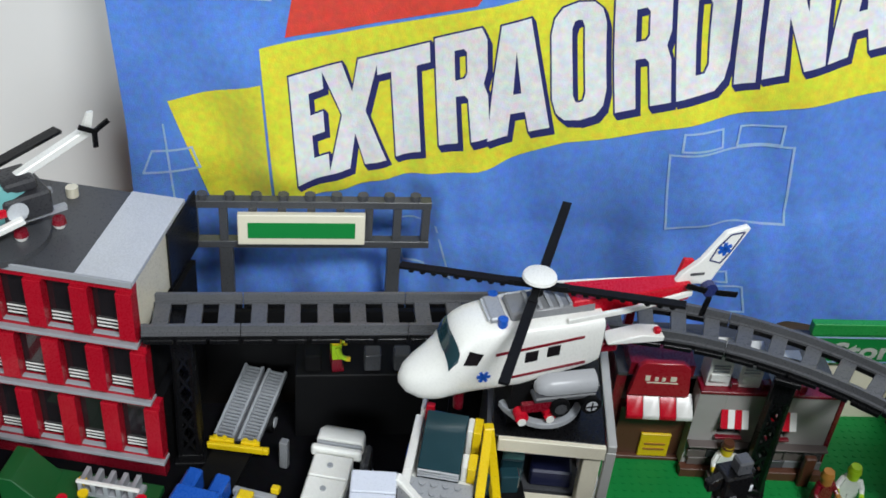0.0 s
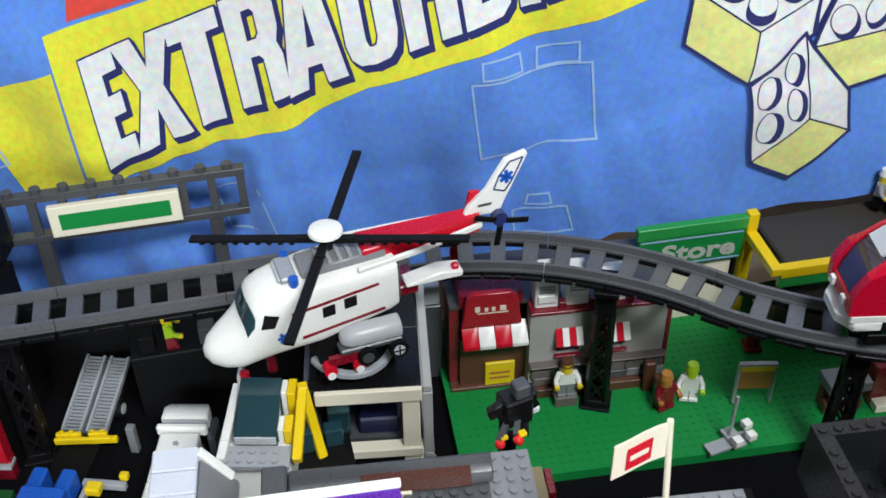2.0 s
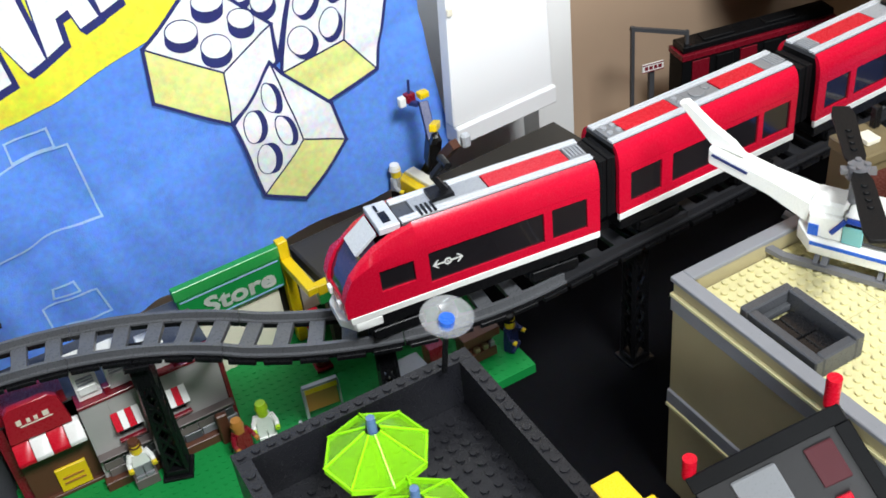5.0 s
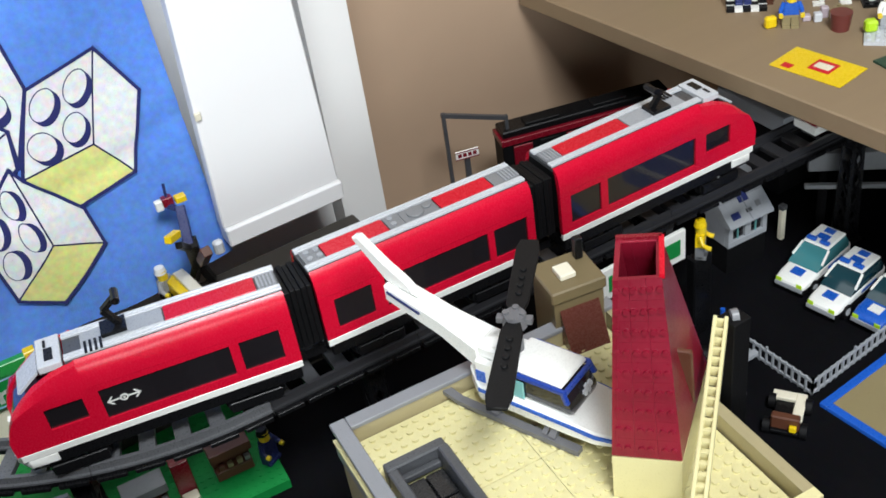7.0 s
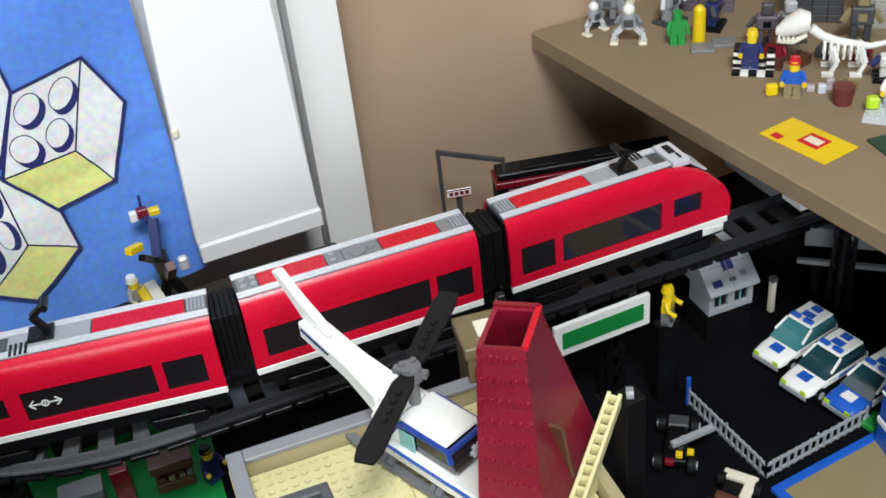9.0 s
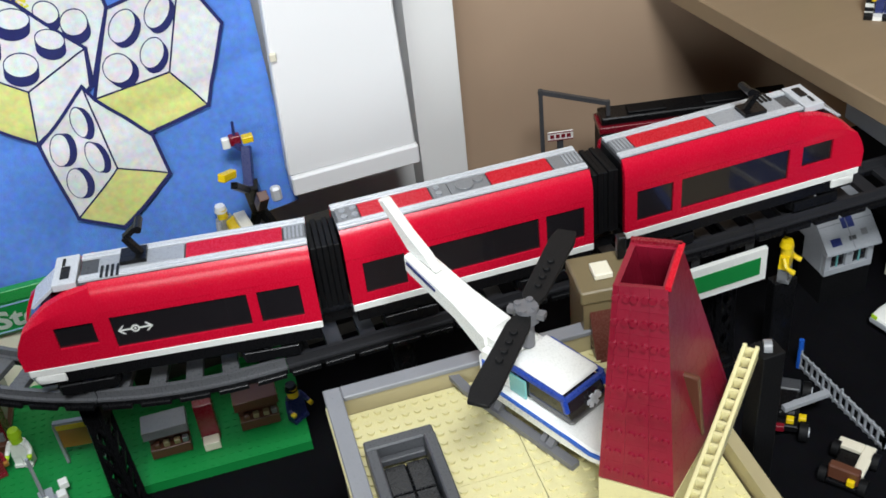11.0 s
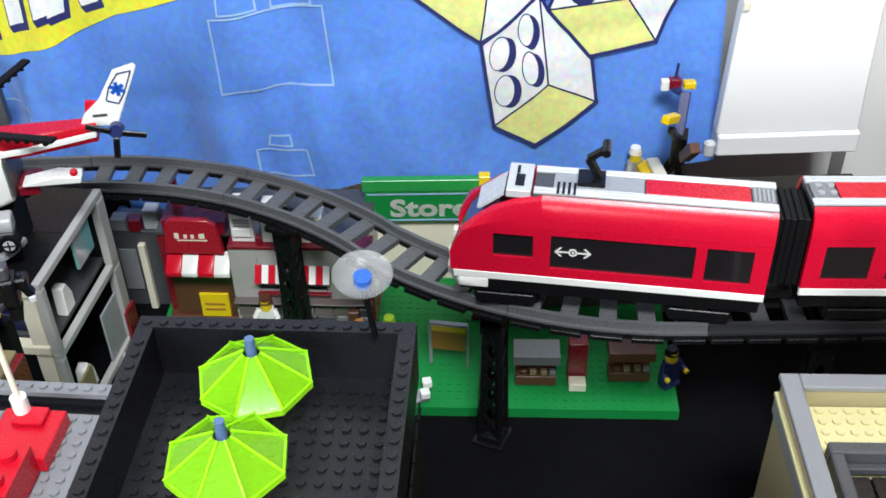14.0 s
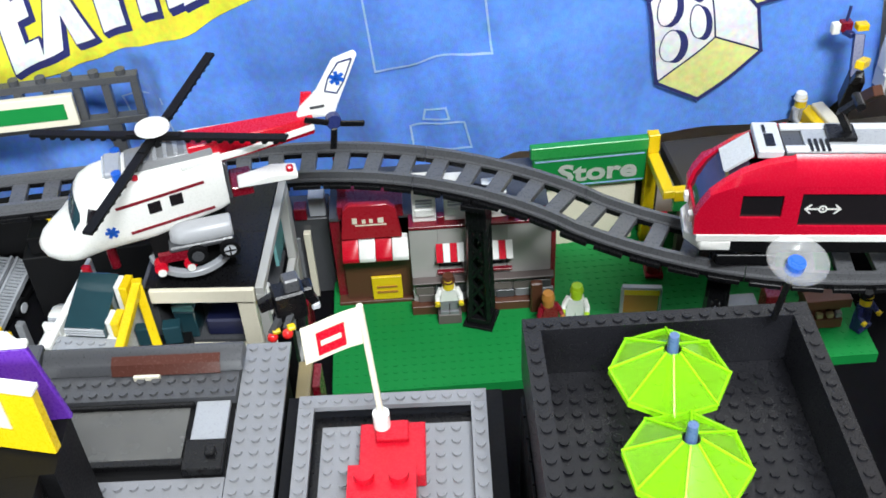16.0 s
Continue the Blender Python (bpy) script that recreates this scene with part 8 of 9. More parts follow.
for k in range(6):
    part("side_slat", B((0.012 + 0.031 * k, 0.034 + 0.031 * k, -0.0022, -0.0002, 0.060, 0.0960)), (DKRED, SOFTBLACK)[k % 2], wg, "dark side panel", 0.0006)
bm = bmesh.new()
beam(bm, (-0.059, 0.008, 0.0), (-0.059, 0.008, 0.154), 0.0040)
beam(bm, (-0.061, 0.008, 0.152), (0.010, 0.010, 0.128), 0.0046)
beam(bm, (0.010, 0.010, 0.131), (0.010, 0.010, 0.103), 0.0040)
part("arm", bm, DKGREY, wg, "dark grey loading arm")
pn2 = part("name_plate", B((-0.056, -0.030, -0.011, -0.009, 0.104, 0.114)), WHITE, wg, "small white plate", 0.0004)
part("name_bar", B(*[(-0.0535 + 0.0056 * k, -0.0495 + 0.0056 * k, -0.0116, -0.0111, 0.1070, 0.1112) for k in range(4)]), DKRED, pn2, "dark red lettering bars")
part("plate_edge", B((-0.056, -0.030, -0.0115, -0.0111, 0.1128, 0.1138), (-0.056, -0.030, -0.0115, -0.0111, 0.1042, 0.1052)), DKRED, pn2, "dark red border")
part("plate_post", B((-0.046, -0.040, -0.0088, -0.0040, 0.0, 0.110)), DKGREY, wg)

rw = thing("red_white_buffer", "red and white toy buffer at the end of line", "buffer", pose(0.868, 0.542, RAILZ - 0.006))
part("block", B((0, 0.030, -0.012, 0.012, 0.0, 0.010)), WHITE, rw, bevel=0.0008)
part("red_top", B((0.0, 0.030, -0.012, 0.012, 0.0102, 0.018)), RED, rw, bevel=0.0008)
lb = thing("low_bench", "pale grey low board under the shelf", "board", pose(0.90, 0.60, TABLE))
part("board", B((0, 0.40, 0.0, 0.10, 0.085, 0.105)), LTGREY, lb, bevel=0.001)
part("support", B((0.01, 0.39, 0.01, 0.09, 0, 0.0848)), SOFTBLACK, lb)

# ---- police yard ----
fm = [Vector((0.7030, 0.4780, 0)), Vector((0.7060, 0.3700, 0)), Vector((0.8230, 0.3800, 0))]
fe = thing("yard_fence", "light grey toy yard fence with thin bars", "fence", pose(0, 0, TABLE))
for a, b in zip(fm, fm[1:]):
    n = 14
    for z in (0.003, 0.0165):
        bm = bmesh.new()
        beam(bm, (a.x, a.y, z), (b.x, b.y, z), 0.0020, 0.0024)
        part("rail", bm, LTGREY, fe)
    for k in range(n + 1):
        p = a.lerp(b, k / n)
        part("bar", B((p.x - 0.0009, p.x + 0.0009, p.y - 0.0009, p.y + 0.0009, 0, 0.0190 if k % 7 else 0.0215)), LTGREY, fe)
bm = bmesh.new()
rod(bm, (0.7030, 0.4800, 0), (0.7030, 0.4800, 0.032), 0.0024, n=8)
part("blue_post", bm, BLUE, fe, "blue gate post")


CARGLASS = plastic("car_teal_glass", (0.05, 0.20, 0.22), 0.08, 0.2, 0.0, coat=0.6)


def police_car(x, y, turn, bonnet, roof, glass):
    c = thing("police_car", "toy police car in white and blue", "car", pose(x, y, TABLE, 0, 0, turn) @ Matrix.Scale(1.03, 4), "police cars")
    part("chassis", B((-0.040, 0.040, -0.0155, 0.0155, 0.004, 0.010)), SOFTBLACK, c)
    bm = bmesh.new()
    loft(bm, [[(x0, w * sy, z) for sy, z in ((-1, 0.0102), (1, 0.0102), (1, zt - 0.002), (0.86, zt), (-0.86, zt), (-1, zt - 0.002))] for x0, w, zt in ((-0.0415, 0.0130, 0.0140), (-0.0395, 0.0155, 0.0158), (-0.0300, 0.0165, 0.0178), (-0.0150, 0.0165, 0.0195))])
    part("bonnet", bm, bonnet, c, "rounded sloping bonnet", 0.0008)
    part("bumper", B((-0.0425, -0.0412, -0.0150, 0.0150, 0.0075, 0.0125)), LTGREY, c, "grey bumper", 0.0005)
    part("boot", B((0.036, 0.041, -0.0165, 0.0165, 0.0102, 0.0220)), WHITE, c, "", 0.0020)
    for e in (-1, 1):
        part("door", B((-0.0148, 0.0358, e * 0.0144 - 0.0020, e * 0.0144 + 0.0020, 0.0102, 0.0190)), WHITE, c, "white door", 0.0008)
        part("door_mark", B((0.000, 0.024, e * 0.0166 - 0.0002, e * 0.0166 + 0.0002, 0.0130, 0.0160)), BLUE, c, "blue door stripe")
    bm = bmesh.new()
    loft(bm, [[(x0 if sx < 0 else x1, 0.0155 * sy * f, z) for sx, sy in ((-1, -1), (1, -1), (1, 1), (-1, 1))] for x0, x1, f, z in ((-0.0185, 0.0375, 1.03, 0.0192), (-0.0105, 0.0372, 1.0, 0.0240), (0.0030, 0.0335, 0.86, 0.0320))])
    part("glasshouse", bm, glass, c, "teal tinted windows")
    part("roof", B((0.002, 0.0345, -0.0138, 0.0138, 0.0321, 0.0350)), roof, c, "", 0.0013)
    for e in (-1, 1):
        bm = bmesh.new()
        beam(bm, (-0.0110, e * 0.0158, 0.0235), (0.0030, e * 0.0138, 0.0322), 0.0020)
        part("pillar", bm, WHITE, c, "white pillar")
        part("beacon", B((0.004, 0.009, e * 0.007 - 0.005, e * 0.007 + 0.005, 0.0352, 0.0385)), BLUE, c, "blue beacon", 0.0008)
    part("roof_mark", B((0.012, 0.020, -0.0060, 0.0060, 0.0352, 0.0356)), BLUE, c, "blue roof mark")
    part("roof_mark", B((0.0235, 0.0315, -0.0050, 0.0050, 0.0352, 0.0356)), BLUE, c, "blue roof mark")
    part("bonnet_mark", B((-0.031, -0.021, -0.006, 0.006, 0.0178, 0.0192)), BLUE if bonnet is WHITE else WHITE, c)
    for s in (-1, 1):
        part("headlight", B((-0.0420, -0.0408, s * 0.011 - 0.003, s * 0.011 + 0.003, 0.0115, 0.0165)), LIME, c, "yellow-green headlight", 0.0004)
        for wx in (-0.025, 0.025):
            bm = bmesh.new()
            rod(bm, (wx, s * 0.0150, 0.0072), (wx, s * 0.0185, 0.0072), 0.0072, n=16)
            w = part("wheel", bm, SOFTBLACK, c)
            bm = bmesh.new()
            rod(bm, (wx, s * 0.0186, 0.0072), (wx, s * 0.0191, 0.0072), 0.0038, n=12)
            part("hub_cap", bm, SILVER, w)


police_car(0.834, 0.490, 11, WHITE, WHITE, CARGLASS)
police_car(0.830, 0.4445, 10, WHITE, WHITE, TEAL)
police_car(0.846, 0.4030, 8, BLUE, WHITE, TEAL)
# sandy plate with blue border and a blue wall
bp = thing("blue_edged_plate", "sand coloured toy plate with a blue border", "plate", pose(0.7010, 0.3570, TABLE, 0, 0, 4))
part("border", B((0, 0.40, -0.008, 0.0, 0, 0.0048), (0, 0.008, -0.30, -0.0082, 0, 0.0048)), BLUE, bp, "blue border", 0.0006)
part("sand", B((0.0082, 0.40, -0.30, -0.0082, 0, 0.0040)), DKTAN, bp, "sand coloured surface")
part("green_tile", B((0.118, 0.140, 0.0005, 0.018, 0, 0.0060)), BRIGHTGREEN, bp, "", 0.0006)
bw = thing("blue_hall", "blue toy hall with white bands and a white dome", "building", pose(0.813, 0.3575, TABLE, 0, 0, -14))
for z0, z1, mt in ((0.0, 0.0270, BLUE), (0.0272, 0.0335, WHITE), (0.0337, 0.0600, BLUE), (0.0602, 0.0630, WHITE), (0.0632, 0.0850, BLUE)):
    e = 0.001 if mt is WHITE else 0.0
    part("wall_course", B((-e, 0.16, -0.12, e, z0, z1)), mt, bw, "", 0.0005)
bm = B((0.0, 0.16, -0.12, 0.0, 0.0852, 0.0884))
studs(bm, 0, -0.12, 0.0884, 20, 15)
part("roof_plate", bm, BLUE, bw, "blue studded roof plate")
bm = bmesh.new()
bmesh.ops.create_uvsphere(bm, u_segments=24, v_segments=14, radius=0.026, matrix=Matrix.Translation((0.024, -0.018, 0.1120)))
part("dome", bm, WHITE, bw, "white round dome")
mb = thing("quad_bike", "small black toy quad with grey bar", "quad bike", pose(0.660, 0.435, TABLE, 0, 0, 52))
for x in (-0.024, 0.024):
    for s in (-1, 1):
        bm = bmesh.new()
        rod(bm, (x, s * 0.0110, 0.0085), (x, s * 0.0180, 0.0085), 0.0085, n=18)
        wq = part("wheel", bm, SOFTBLACK, mb)
        bm = bmesh.new()
        rod(bm, (x, s * 0.0181, 0.0085), (x, s * 0.0192, 0.0085), 0.0040, n=12)
        part("hub_cap", bm, LTGREY, wq, "grey hub")
part("frame", B((-0.026, 0.026, -0.0100, 0.0100, 0.0070, 0.0140)), BLACK, mb, bevel=0.0010)
part("body", B((-0.018, 0.010, -0.0080, 0.0080, 0.0142, 0.0220)), BLACK, mb, bevel=0.0020)
part("front_rack", B((0.0135, 0.0270, -0.0090, 0.0090, 0.0142, 0.0185)), DKGREY, mb, bevel=0.0010)
bm = bmesh.new()
beam(bm, (-0.0217, 0.0034, 0.0285), (0.0048, -0.0305, 0.0285), 0.0058, 0.0050)
rod(bm, (-0.0085, -0.0060, 0.0220), (-0.0085, -0.0060, 0.0262), 0.0030, n=10)
part("bar", bm, LTGREY, mb, "light grey bar", 0.0005)
for x, y in ((-0.0240, -0.0060), (-0.0200, -0.0155)):
    part("yellow_lamp", B((x, x + 0.0060, y, y + 0.0060, 0.0142, 0.0190)), YELLOW, mb, "yellow lamp", 0.0006)
part("tail_block", B((-0.0290, -0.0240, 0.0010, 0.0090, 0.0090, 0.0150)), DKRED, mb, "dark red block", 0.0006)
bg = thing("yard_buggy", "small black toy buggy with a cream bed", "buggy", pose(0.668, 0.362, TABLE, 0, 0, 35))
part("bed", B((-0.010, 0.024, -0.013, -0.004, 0.008, 0.012), (0.014, 0.024, -0.004, 0.016, 0.008, 0.012)), CREAM, bg, "cream bed", 0.0006)
part("frame", B((-0.022, 0.020, -0.012, 0.012, 0.004, 0.0078)), BLACK, bg, bevel=0.0006)
part("roll_bar", B((-0.020, -0.012, -0.012, 0.012, 0.0080, 0.022)), BROWN, bg, "", 0.0012)
part("lamp", B((-0.024, -0.0202, -0.010, -0.004, 0.010, 0.016)), YELLOW, bg, "", 0.0006)
for x in (-0.016, 0.014):
    for s in (-1, 1):
        bm = bmesh.new()
        rod(bm, (x, s * 0.0125, 0.0068), (x, s * 0.0185, 0.0068), 0.0068, n=16)
        part("wheel", bm, SOFTBLACK, bg)

# pale planks stored under the shelf and a small wagon at the end of the line
pk = thing("plank_stack", "pale grey planks on dark posts under the shelf", "planks")
for a, b, z, w, h in (((0.900, 0.564), (1.060, 0.432), 0.1010, 0.010, 0.022), ((0.872, 0.542), (1.050, 0.385), 0.0930, 0.006, 0.005)):
    bm = bmesh.new()
    beam(bm, (*a, z), (*b, z), w, h)
    part("plank", bm, MIDGREY, pk, "pale grey plank", 0.0008)
    for f in (0.08, 0.9):
        x, y = a[0] + (b[0] - a[0]) * f, a[1] + (b[1] - a[1]) * f
        part("post", B((x - 0.003, x + 0.003, y - 0.003, y + 0.003, TABLE, z - h / 2)), SOFTBLACK, pk)
sw = thing("small_wagon", "small red and white toy wagon on the line", "wagon", pose(0.843, 0.511, RAILZ, 0, 0, -2))
part("base", B((-0.013, 0.013, -0.0140, 0.0140, 0.0003, 0.0090)), WHITE, sw, "white wagon base", 0.0008)
part("body", B((-0.012, 0.012, -0.0120, 0.0130, 0.0092, 0.0200)), DKRED, sw, "dark red wagon body", 0.0008)

# ---- things on the shelf ----
SZ = 0.250
cd = thing("yellow_card", "yellow card with red square lying on the shelf", "card", pose(0.8457, 0.5154, SZ + 0.0003, 0, 0, 9))
part("card", B((-0.0215, 0.0215, -0.037, 0.037, 0, 0.0008)), YELLOW, cd)
part("red_square", B((-0.008, 0.012, -0.016, 0.006, 0.00085, 0.0012)), RED, cd)
part("corner_mark", B((-0.018, -0.010, 0.018, 0.028, 0.00085, 0.0012)), RED, cd)
part("pale_bar", B((-0.003, 0.007, -0.013, 0.003, 0.00125, 0.0015)), CREAM, cd)
solid("green_card", B((-0.02, 0.05, -0.04, 0.04, 0, 0.002)), plastic("dark_green_card", (0.012, 0.05, 0.03), 0.5), "dark green card lying on the shelf", "card", pose(0.900, 0.445, SZ + 0.0003, 0, 0, -8))
figure(pose(0.868, 0.750, SZ, 0, 0, -25), BRIGHTGREEN, BRIGHTGREEN, BRIGHTGREEN, label="all green toy figure on the shelf")
bm = bmesh.new()
rod(bm, (0, 0, 0), (0, 0, 0.036), 0.0070, 0.0064, n=18)
rod(bm, (0, 0, 0.036), (0, 0, 0.040), 0.0064, 0.0030, n=18)
solid("yellow_barrel", bm, YELLOW, "yellow round toy barrel on the shelf", "barrel", pose(0.889, 0.741, SZ))
for x, y in ((0.880, 0.722), (0.906, 0.720)):
    solid("grey_plate", B((-0.012, 0.012, -0.010, 0.010, 0, 0.0035)), MIDGREY, "small grey toy plate on the shelf", "plate", pose(x, y, SZ, 0, 0, -30), bevel=0.0005)


def droid(x, y, turn, size):
    """A squat walking robot: two splayed legs with feet, barrel body, arms, domed head."""
    t = thing("grey_droid", "small white and grey toy droid on the shelf", "toy droid", pose(x, y, SZ, 0, 0, turn) @ Matrix.Scale(size, 4), "shelf droids")
    for s in (-1, 1):
        bm = bmesh.new()
        beam(bm, (s * 0.005, 0, 0.020), (s * 0.014, -0.002, 0.012), 0.0060)
        beam(bm, (s * 0.014, -0.002, 0.012), (s * 0.015, -0.004, 0.004), 0.0050)
        leg = part("leg", bm, SILVER, t, "pale grey bent leg")
        part("foot", B((s * 0.015 - 0.0045, s * 0.015 + 0.0045, -0.011, 0.004, 0, 0.0042)), CREAM, leg, "off-white foot", 0.0012)
        bm = bmesh.new()
        beam(bm, (s * 0.008, 0, 0.030), (s * 0.013, -0.008, 0.024), 0.0040)
        part("arm", bm, MIDGREY, t, "grey arm")
    bm = bmesh.new()
    rod(bm, (0, 0, 0.018), (0, 0, 0.033), 0.0090, 0.0075, n=14)
    part("trunk", bm, LTGREY, t, "light grey trunk")
    part("chest", B((-0.005, 0.005, -0.0098, -0.0070, 0.021, 0.029)), DKGREY, t, "dark grey chest plate", 0.0008)
    bm = bmesh.new()
    bmesh.ops.create_uvsphere(bm, u_segments=12, v_segments=8, radius=0.0068, matrix=Matrix.Translation((0, -0.001, 0.0375)))
    part("head", bm, WHITE, t, "white domed head")


droid(0.812, 0.826, 10, 0.80)
droid(0.829, 0.782, -35, 1.00)
droid(0.868, 0.862, 40, 1.05)
# chequered stand with stepped side blocks
cb = thing("chequered_stand", "black and white chequered toy stand", "stand", pose(0.868, 0.656, SZ, 0, 0, -41))
for i in range(5):
    for j in range(4):
        part("tile", B((i * 0.008, i * 0.008 + 0.0078, j * 0.008, j * 0.008 + 0.0078, 0, 0.0040)), WHITE if (i + j) % 2 else BLACK, cb)
for i in (0, 4):
    for k in range(5):
        part("side_block", B((i * 0.008, i * 0.008 + 0.0078, 0.010, 0.0258, 0.0042 + 0.0040 * k, 0.0080 + 0.0040 * k)), WHITE if k % 2 else BLACK, cb, "", 0.0004)
figure(pose(0.890, 0.656, SZ + 0.004, 0, 0, -38), NAVY, NAVY, SKIN, SKIN, label="toy figure in dark blue on the chequered stand")
figure(pose(0.912, 0.646, SZ, 0, 0, -50), BROWN, DKRED, BROWN, BROWN, label="dark brown toy figure behind the chequered stand")
figure(pose(0.889, 0.591, SZ, 0, 0, -40), DKTAN, BLUE, SKIN, RED, label="toy figure in blue with red hair")
solid("sand_bag", B((-0.006, 0.006, -0.004, 0.004, 0, 0.012)), YELLOW, "small yellow toy block beside a figure", "block", pose(0.874, 0.602, SZ, 0, 0, -20), bevel=0.002)
figure(pose(0.944, 0.521, SZ + 0.0035, 0, 0, -40), LTGREY, WHITE, SKIN, BROWN, label="toy figure in white with brown hair")
solid("lime_block", B((-0.006, 0.006, -0.005, 0.005, 0, 0.012)), LIME, "lime green toy block on the pale stand", "block", pose(0.926, 0.526, SZ + 0.0035, 0, 0, -30), bevel=0.0022)
bm = B((-0.028, 0.028, -0.022, 0.022, 0, 0.0033))
studs(bm, -0.028, -0.020, 0.0033, 7, 5)
solid("pale_stand", bm, SILVER, "pale grey studded toy stand on the shelf", "stand", pose(0.940, 0.508, SZ, 0, 0, -50))
solid("white_box", B((-0.014, 0.014, -0.010, 0.010, 0, 0.026)), WHITE, "white toy box on the shelf", "box", pose(0.984, 0.516, SZ, 0, 0, -40), bevel=0.002)
bm = bmesh.new()
rod(bm, (0, 0, 0), (0, 0, 0.018), 0.0085, 0.0105, n=18)
solid("brown_pot", bm, plastic("brown_pot_plastic", (0.14, 0.03, 0.025), 0.35), "brown round toy pot on the shelf", "pot", pose(0.916, 0.553, SZ))
pb = thing("scattered_bits", "pale pink and white toy pieces on the shelf", "toy pieces", pose(0.913, 0.581, SZ, 0, 0, -35))
PALEPINK = plastic("pale_mauve_plastic", (0.46, 0.38, 0.42), 0.35)
for x, y, h, mt in ((-0.012, 0.0, 0.006, PALEPINK), (-0.002, -0.004, 0.009, SILVER), (0.006, 0.004, 0.011, PALEPINK), (0.014, -0.002, 0.006, WHITE)):
    part("piece", B((x, x + 0.0078, y, y + 0.0078, 0, h)), mt, pb, bevel=0.0010)
# white skeleton beast, skull high over the shelf
dn = thing("skeleton_beast", "white toy skeleton beast with a long curved tail", "toy beast", pose(0.957, 0.606, SZ, 0, 0, -38) @ Matrix.Scale(0.86, 4))
bm = bmesh.new()
pts = [(-0.034, 0, 0.052), (-0.022, 0, 0.043), (-0.006, 0, 0.037), (0.012, 0, 0.034), (0.030, 0.002, 0.030), (0.046, 0.004, 0.033), (0.058, 0.006, 0.044), (0.064, 0.006, 0.058)]
for k, (a, b) in enumerate(zip(pts, pts[1:])):
    rod(bm, a, b, 0.0056 - 0.0005 * k, 0.0052 - 0.0005 * k, n=10)
part("spine", bm, WHITE, dn, "white spine and tail")
bm = bmesh.new()
loft(bm, [ring(-0.072, 0.004, 0.044, 0.052), ring(-0.062, 0.010, 0.042, 0.064), ring(-0.048, 0.014, 0.046, 0.074), ring(-0.036, 0.010, 0.050, 0.070)])
skull = part("skull", bm, WHITE, dn, "white skull")
bm = bmesh.new()
loft(bm, [ring(-0.070, 0.004, 0.034, 0.039), ring(-0.052, 0.009, 0.034, 0.041), ring(-0.038, 0.007, 0.042, 0.049)])
part("jaw", bm, CREAM, skull, "off-white jaw")
for k in range(5):
    for s in (-1, 1):
        bm = bmesh.new()
        beam(bm, (-0.068 + 0.005 * k, s * 0.006, 0.0445), (-0.068 + 0.005 * k, s * 0.006, 0.0395), 0.0022)
        part("tooth", bm, WHITE, skull)
for k in range(6):
    x = -0.018 + k * 0.007
    bm = bmesh.new()
    for s in (-1, 1):
        beam(bm, (x, 0, 0.039 - 0.0008 * k), (x, s * 0.011, 0.031), 0.0028)
        beam(bm, (x, s * 0.011, 0.031), (x, s * 0.007, 0.018), 0.0026)
    part("rib", bm, WHITE, dn)
for x in (-0.010, 0.020):
    for s in (-1, 1):
        bm = bmesh.new()
        beam(bm, (x, s * 0.007, 0.033), (x + 0.006, s * 0.013, 0.016), 0.0052)
        beam(bm, (x + 0.006, s * 0.013, 0.016), (x, s * 0.013, 0.003), 0.0044)
        box(bm, x - 0.009, x + 0.004, s * 0.013 - 0.004, s * 0.013 + 0.004, 0, 0.0034)
        part("leg", bm, WHITE, dn)


def shelf_model(x, y, turn, base, body, top, h, label):
    """A small brick-built model: plate, stepped body, arms, head and a few studs."""
    t = thing("brick_model", label, "toy model", pose(x, y, SZ, 0, 0, turn), "brick models on the shelf")
    bm = B((-0.016, 0.016, -0.012, 0.012, 0, 0.0032))
    studs(bm, -0.016, -0.012, 0.0032, 4, 3)
    part("base_plate", bm, base, t)
    part("leg", B((-0.010, -0.003, -0.005, 0.004, 0.0034, h * 0.40)), body, t, bevel=0.0006)
    part("leg", B((0.003, 0.010, -0.004, 0.005, 0.0034, h * 0.40)), body, t, bevel=0.0006)
    part("torso", B((-0.011, 0.011, -0.007, 0.007, h * 0.40 + 0.0002, h * 0.72)), body, t, bevel=0.0014)
    for s in (-1, 1):
        bm = bmesh.new()
        beam(bm, (s * 0.011, 0, h * 0.66), (s * 0.019, -0.006, h * 0.46), 0.0046)
        part("arm", bm, top, t)
    part("head", B((-0.006, 0.006, -0.005, 0.005, h * 0.72 + 0.0002, h)), top, t, bevel=0.0018)
    part("tile", B((-0.004, 0.004, -0.0078, -0.0072, h * 0.48, h * 0.62)), base, t)


MAUVE = plastic("mauve_grey_plastic", (0.115, 0.095, 0.115), 0.4, 0.25)


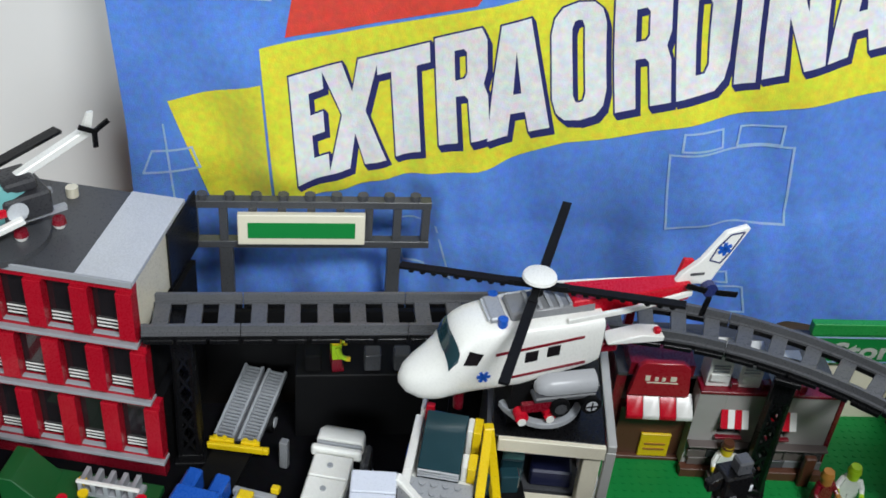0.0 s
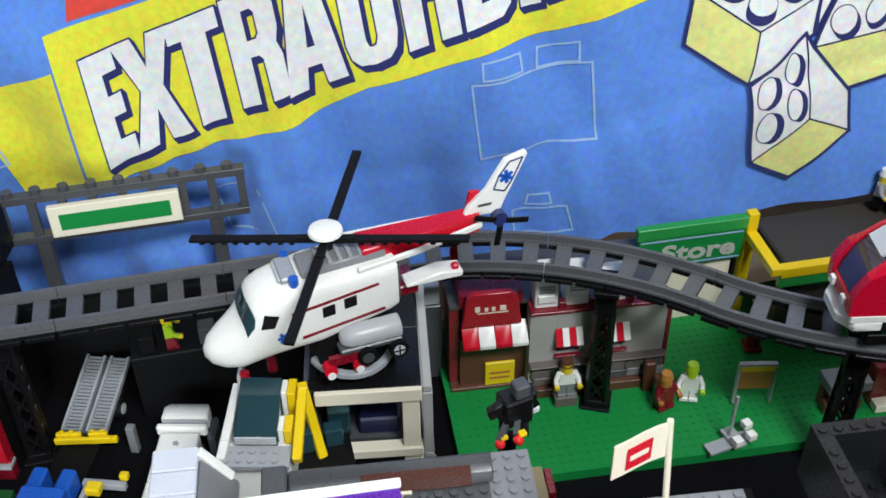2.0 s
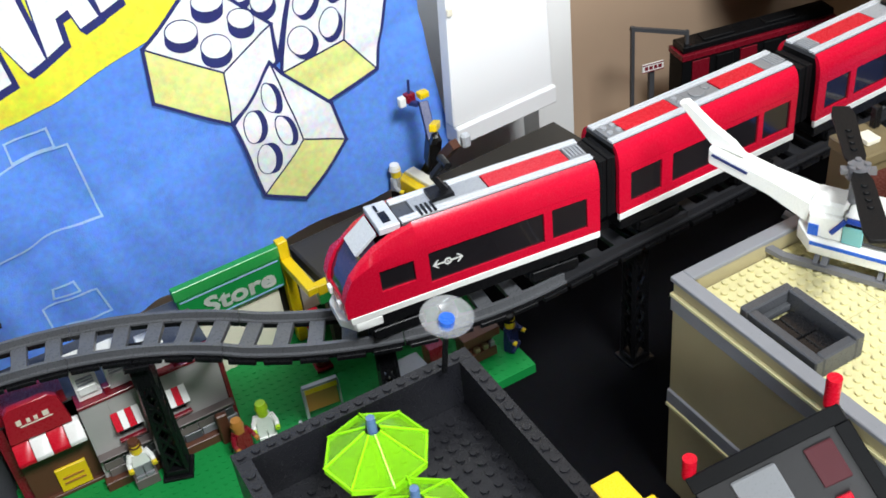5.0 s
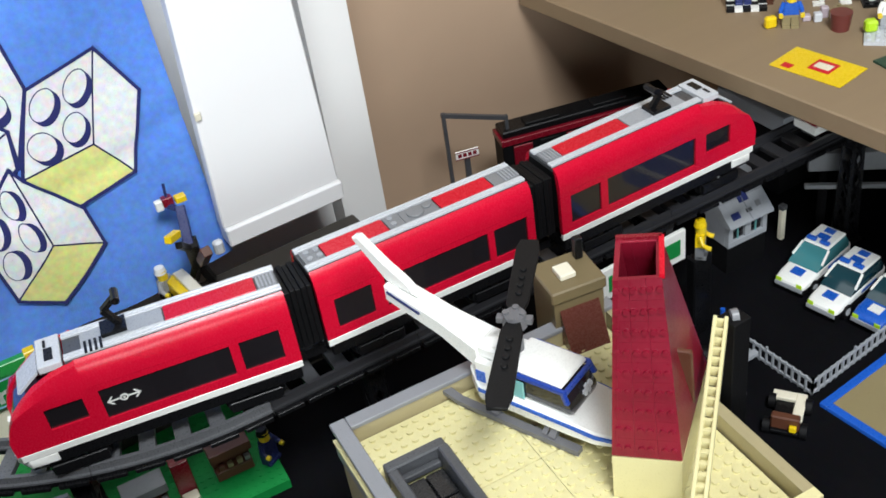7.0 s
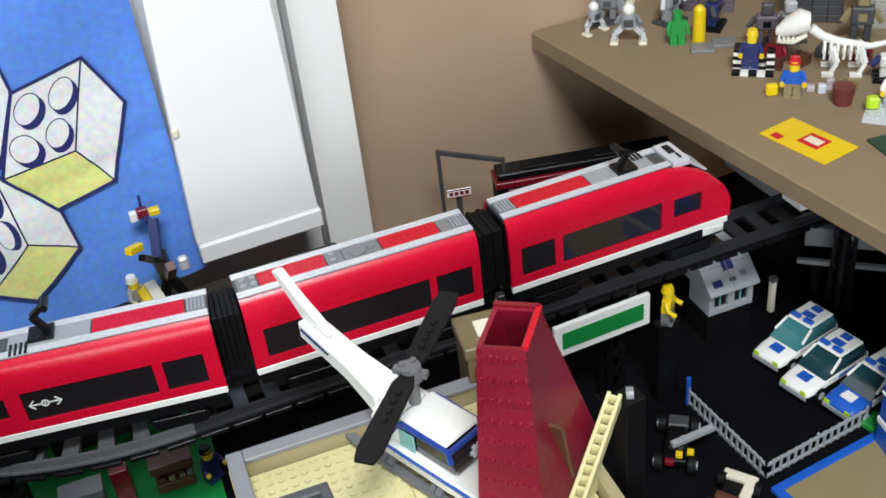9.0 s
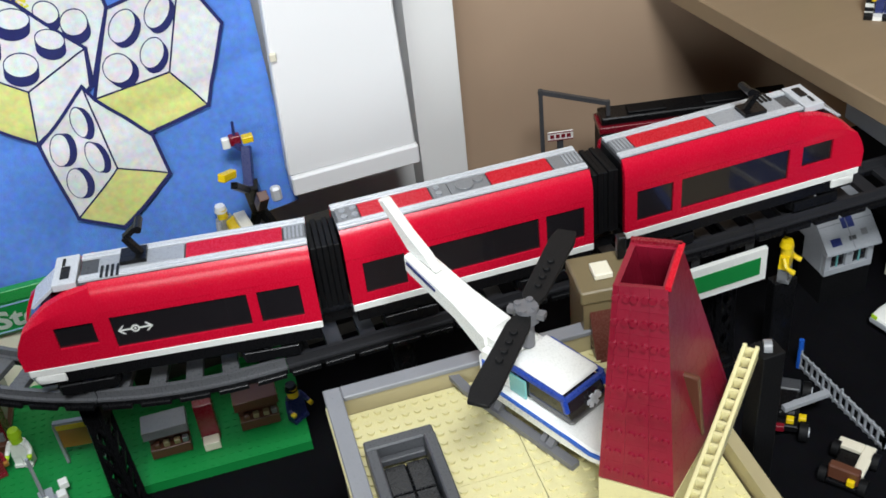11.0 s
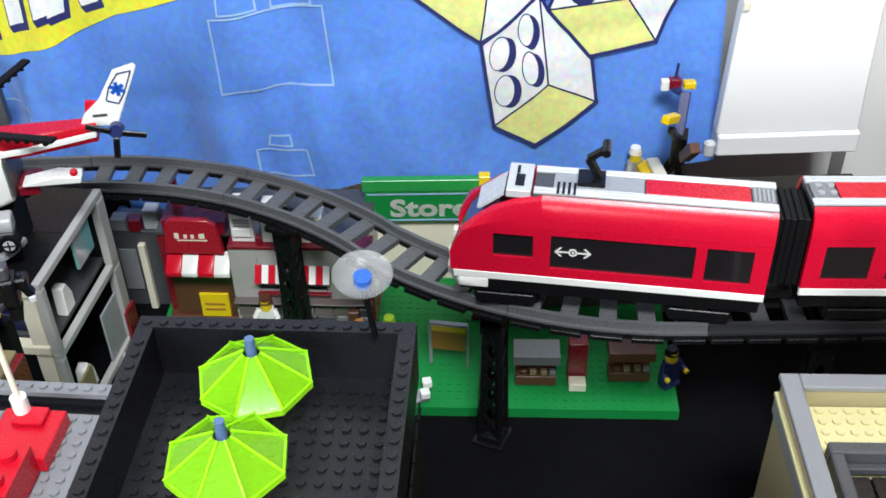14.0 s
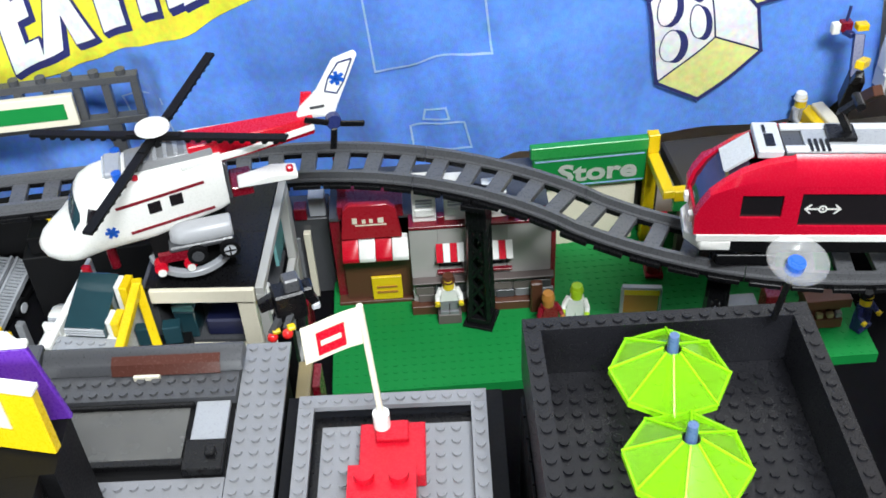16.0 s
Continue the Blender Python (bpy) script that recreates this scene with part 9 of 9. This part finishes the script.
def toy_wall(x, y, turn, wide, high, mt, joint, label):
    """A toy wall of separate courses of blocks with dark gaps, two windows and a stepped top."""
    t = thing("toy_wall", label, "toy building", pose(x, y, SZ, 0, 0, turn), "toy buildings on the shelf")
    part("backing", B((0.001, wide - 0.001, 0.002, 0.018, 0, high - 0.002)), joint, t, "dark joints")
    rows = int(high / 0.0096)
    for r in range(rows):
        n = int(wide / 0.016)
        for c in range(n):
            if r == rows - 1 and c % 2:
                continue
            if r in (rows // 2, rows // 2 + 1) and c in (1, n - 2):
                continue
            x0 = c * wide / n
            part("block", B((x0, x0 + wide / n - 0.0006, 0.0, 0.020, r * 0.0096, r * 0.0096 + 0.0091)), mt, t, "", 0.0005)


toy_wall(0.905, 0.828, -41, 0.075, 0.060, MAUVE, BLACK, "mauve grey toy building front on the shelf")
toy_wall(0.985, 0.730, -41, 0.064, 0.068, DKGREY, BLACK, "dark grey toy building front on the shelf")
toy_wall(1.035, 0.672, -41, 0.150, 0.086, BRICKGREY, DKGREY, "light grey toy fortress wall on the shelf")
shelf_model(0.893, 0.800, 15, DKGREY, LTGREY, SILVER, 0.046, "light grey brick model with stubby arms on the shelf")
shelf_model(0.838, 0.842, -25, DKGREY, MIDGREY, LTGREY, 0.042, "stone grey brick model on the shelf")
shelf_model(0.922, 0.762, 40, BLACK, NAVY, DKGREY, 0.040, "dark blue brick model on the shelf")
shelf_model(0.938, 0.694, -35, BLACK, MAUVE, DKGREY, 0.046, "dark mauve brick model on the shelf")
shelf_model(0.962, 0.688, -20, DKGREY, MIDGREY, SILVER, 0.044, "stone grey brick model with silver head on the shelf")
shelf_model(1.012, 0.640, -40, DKTAN, DKGREY, DKTAN, 0.058, "dark brick model with olive helmet on the shelf")
shelf_model(1.012, 0.566, -20, NAVY, LTGREY, BLUE, 0.048, "grey and blue brick model on the shelf")
shelf_model(0.984, 0.566, -40, BLACK, WHITE, NAVY, 0.034, "white and dark blue brick model on the shelf")
shelf_model(1.050, 0.590, 20, LTGREY, MAUVE, LTGREY, 0.056, "mauve and grey brick model on the shelf")
for x, y, mt in ((0.938, 0.640, BROWN), (0.970, 0.640, DKGREY), (0.990, 0.610, DKRED), (0.935, 0.570, DKTAN), (1.000, 0.540, MIDGREY)):
    bm = B((-0.008, 0.008, -0.008, 0.008, 0, 0.0096))
    studs(bm, -0.008, -0.008, 0.0096, 2, 2)
    solid("loose_brick", bm, mt, "loose small toy brick on the shelf", "brick", pose(x, y, SZ, 0, 0, 400 * x), "loose bricks on the shelf")
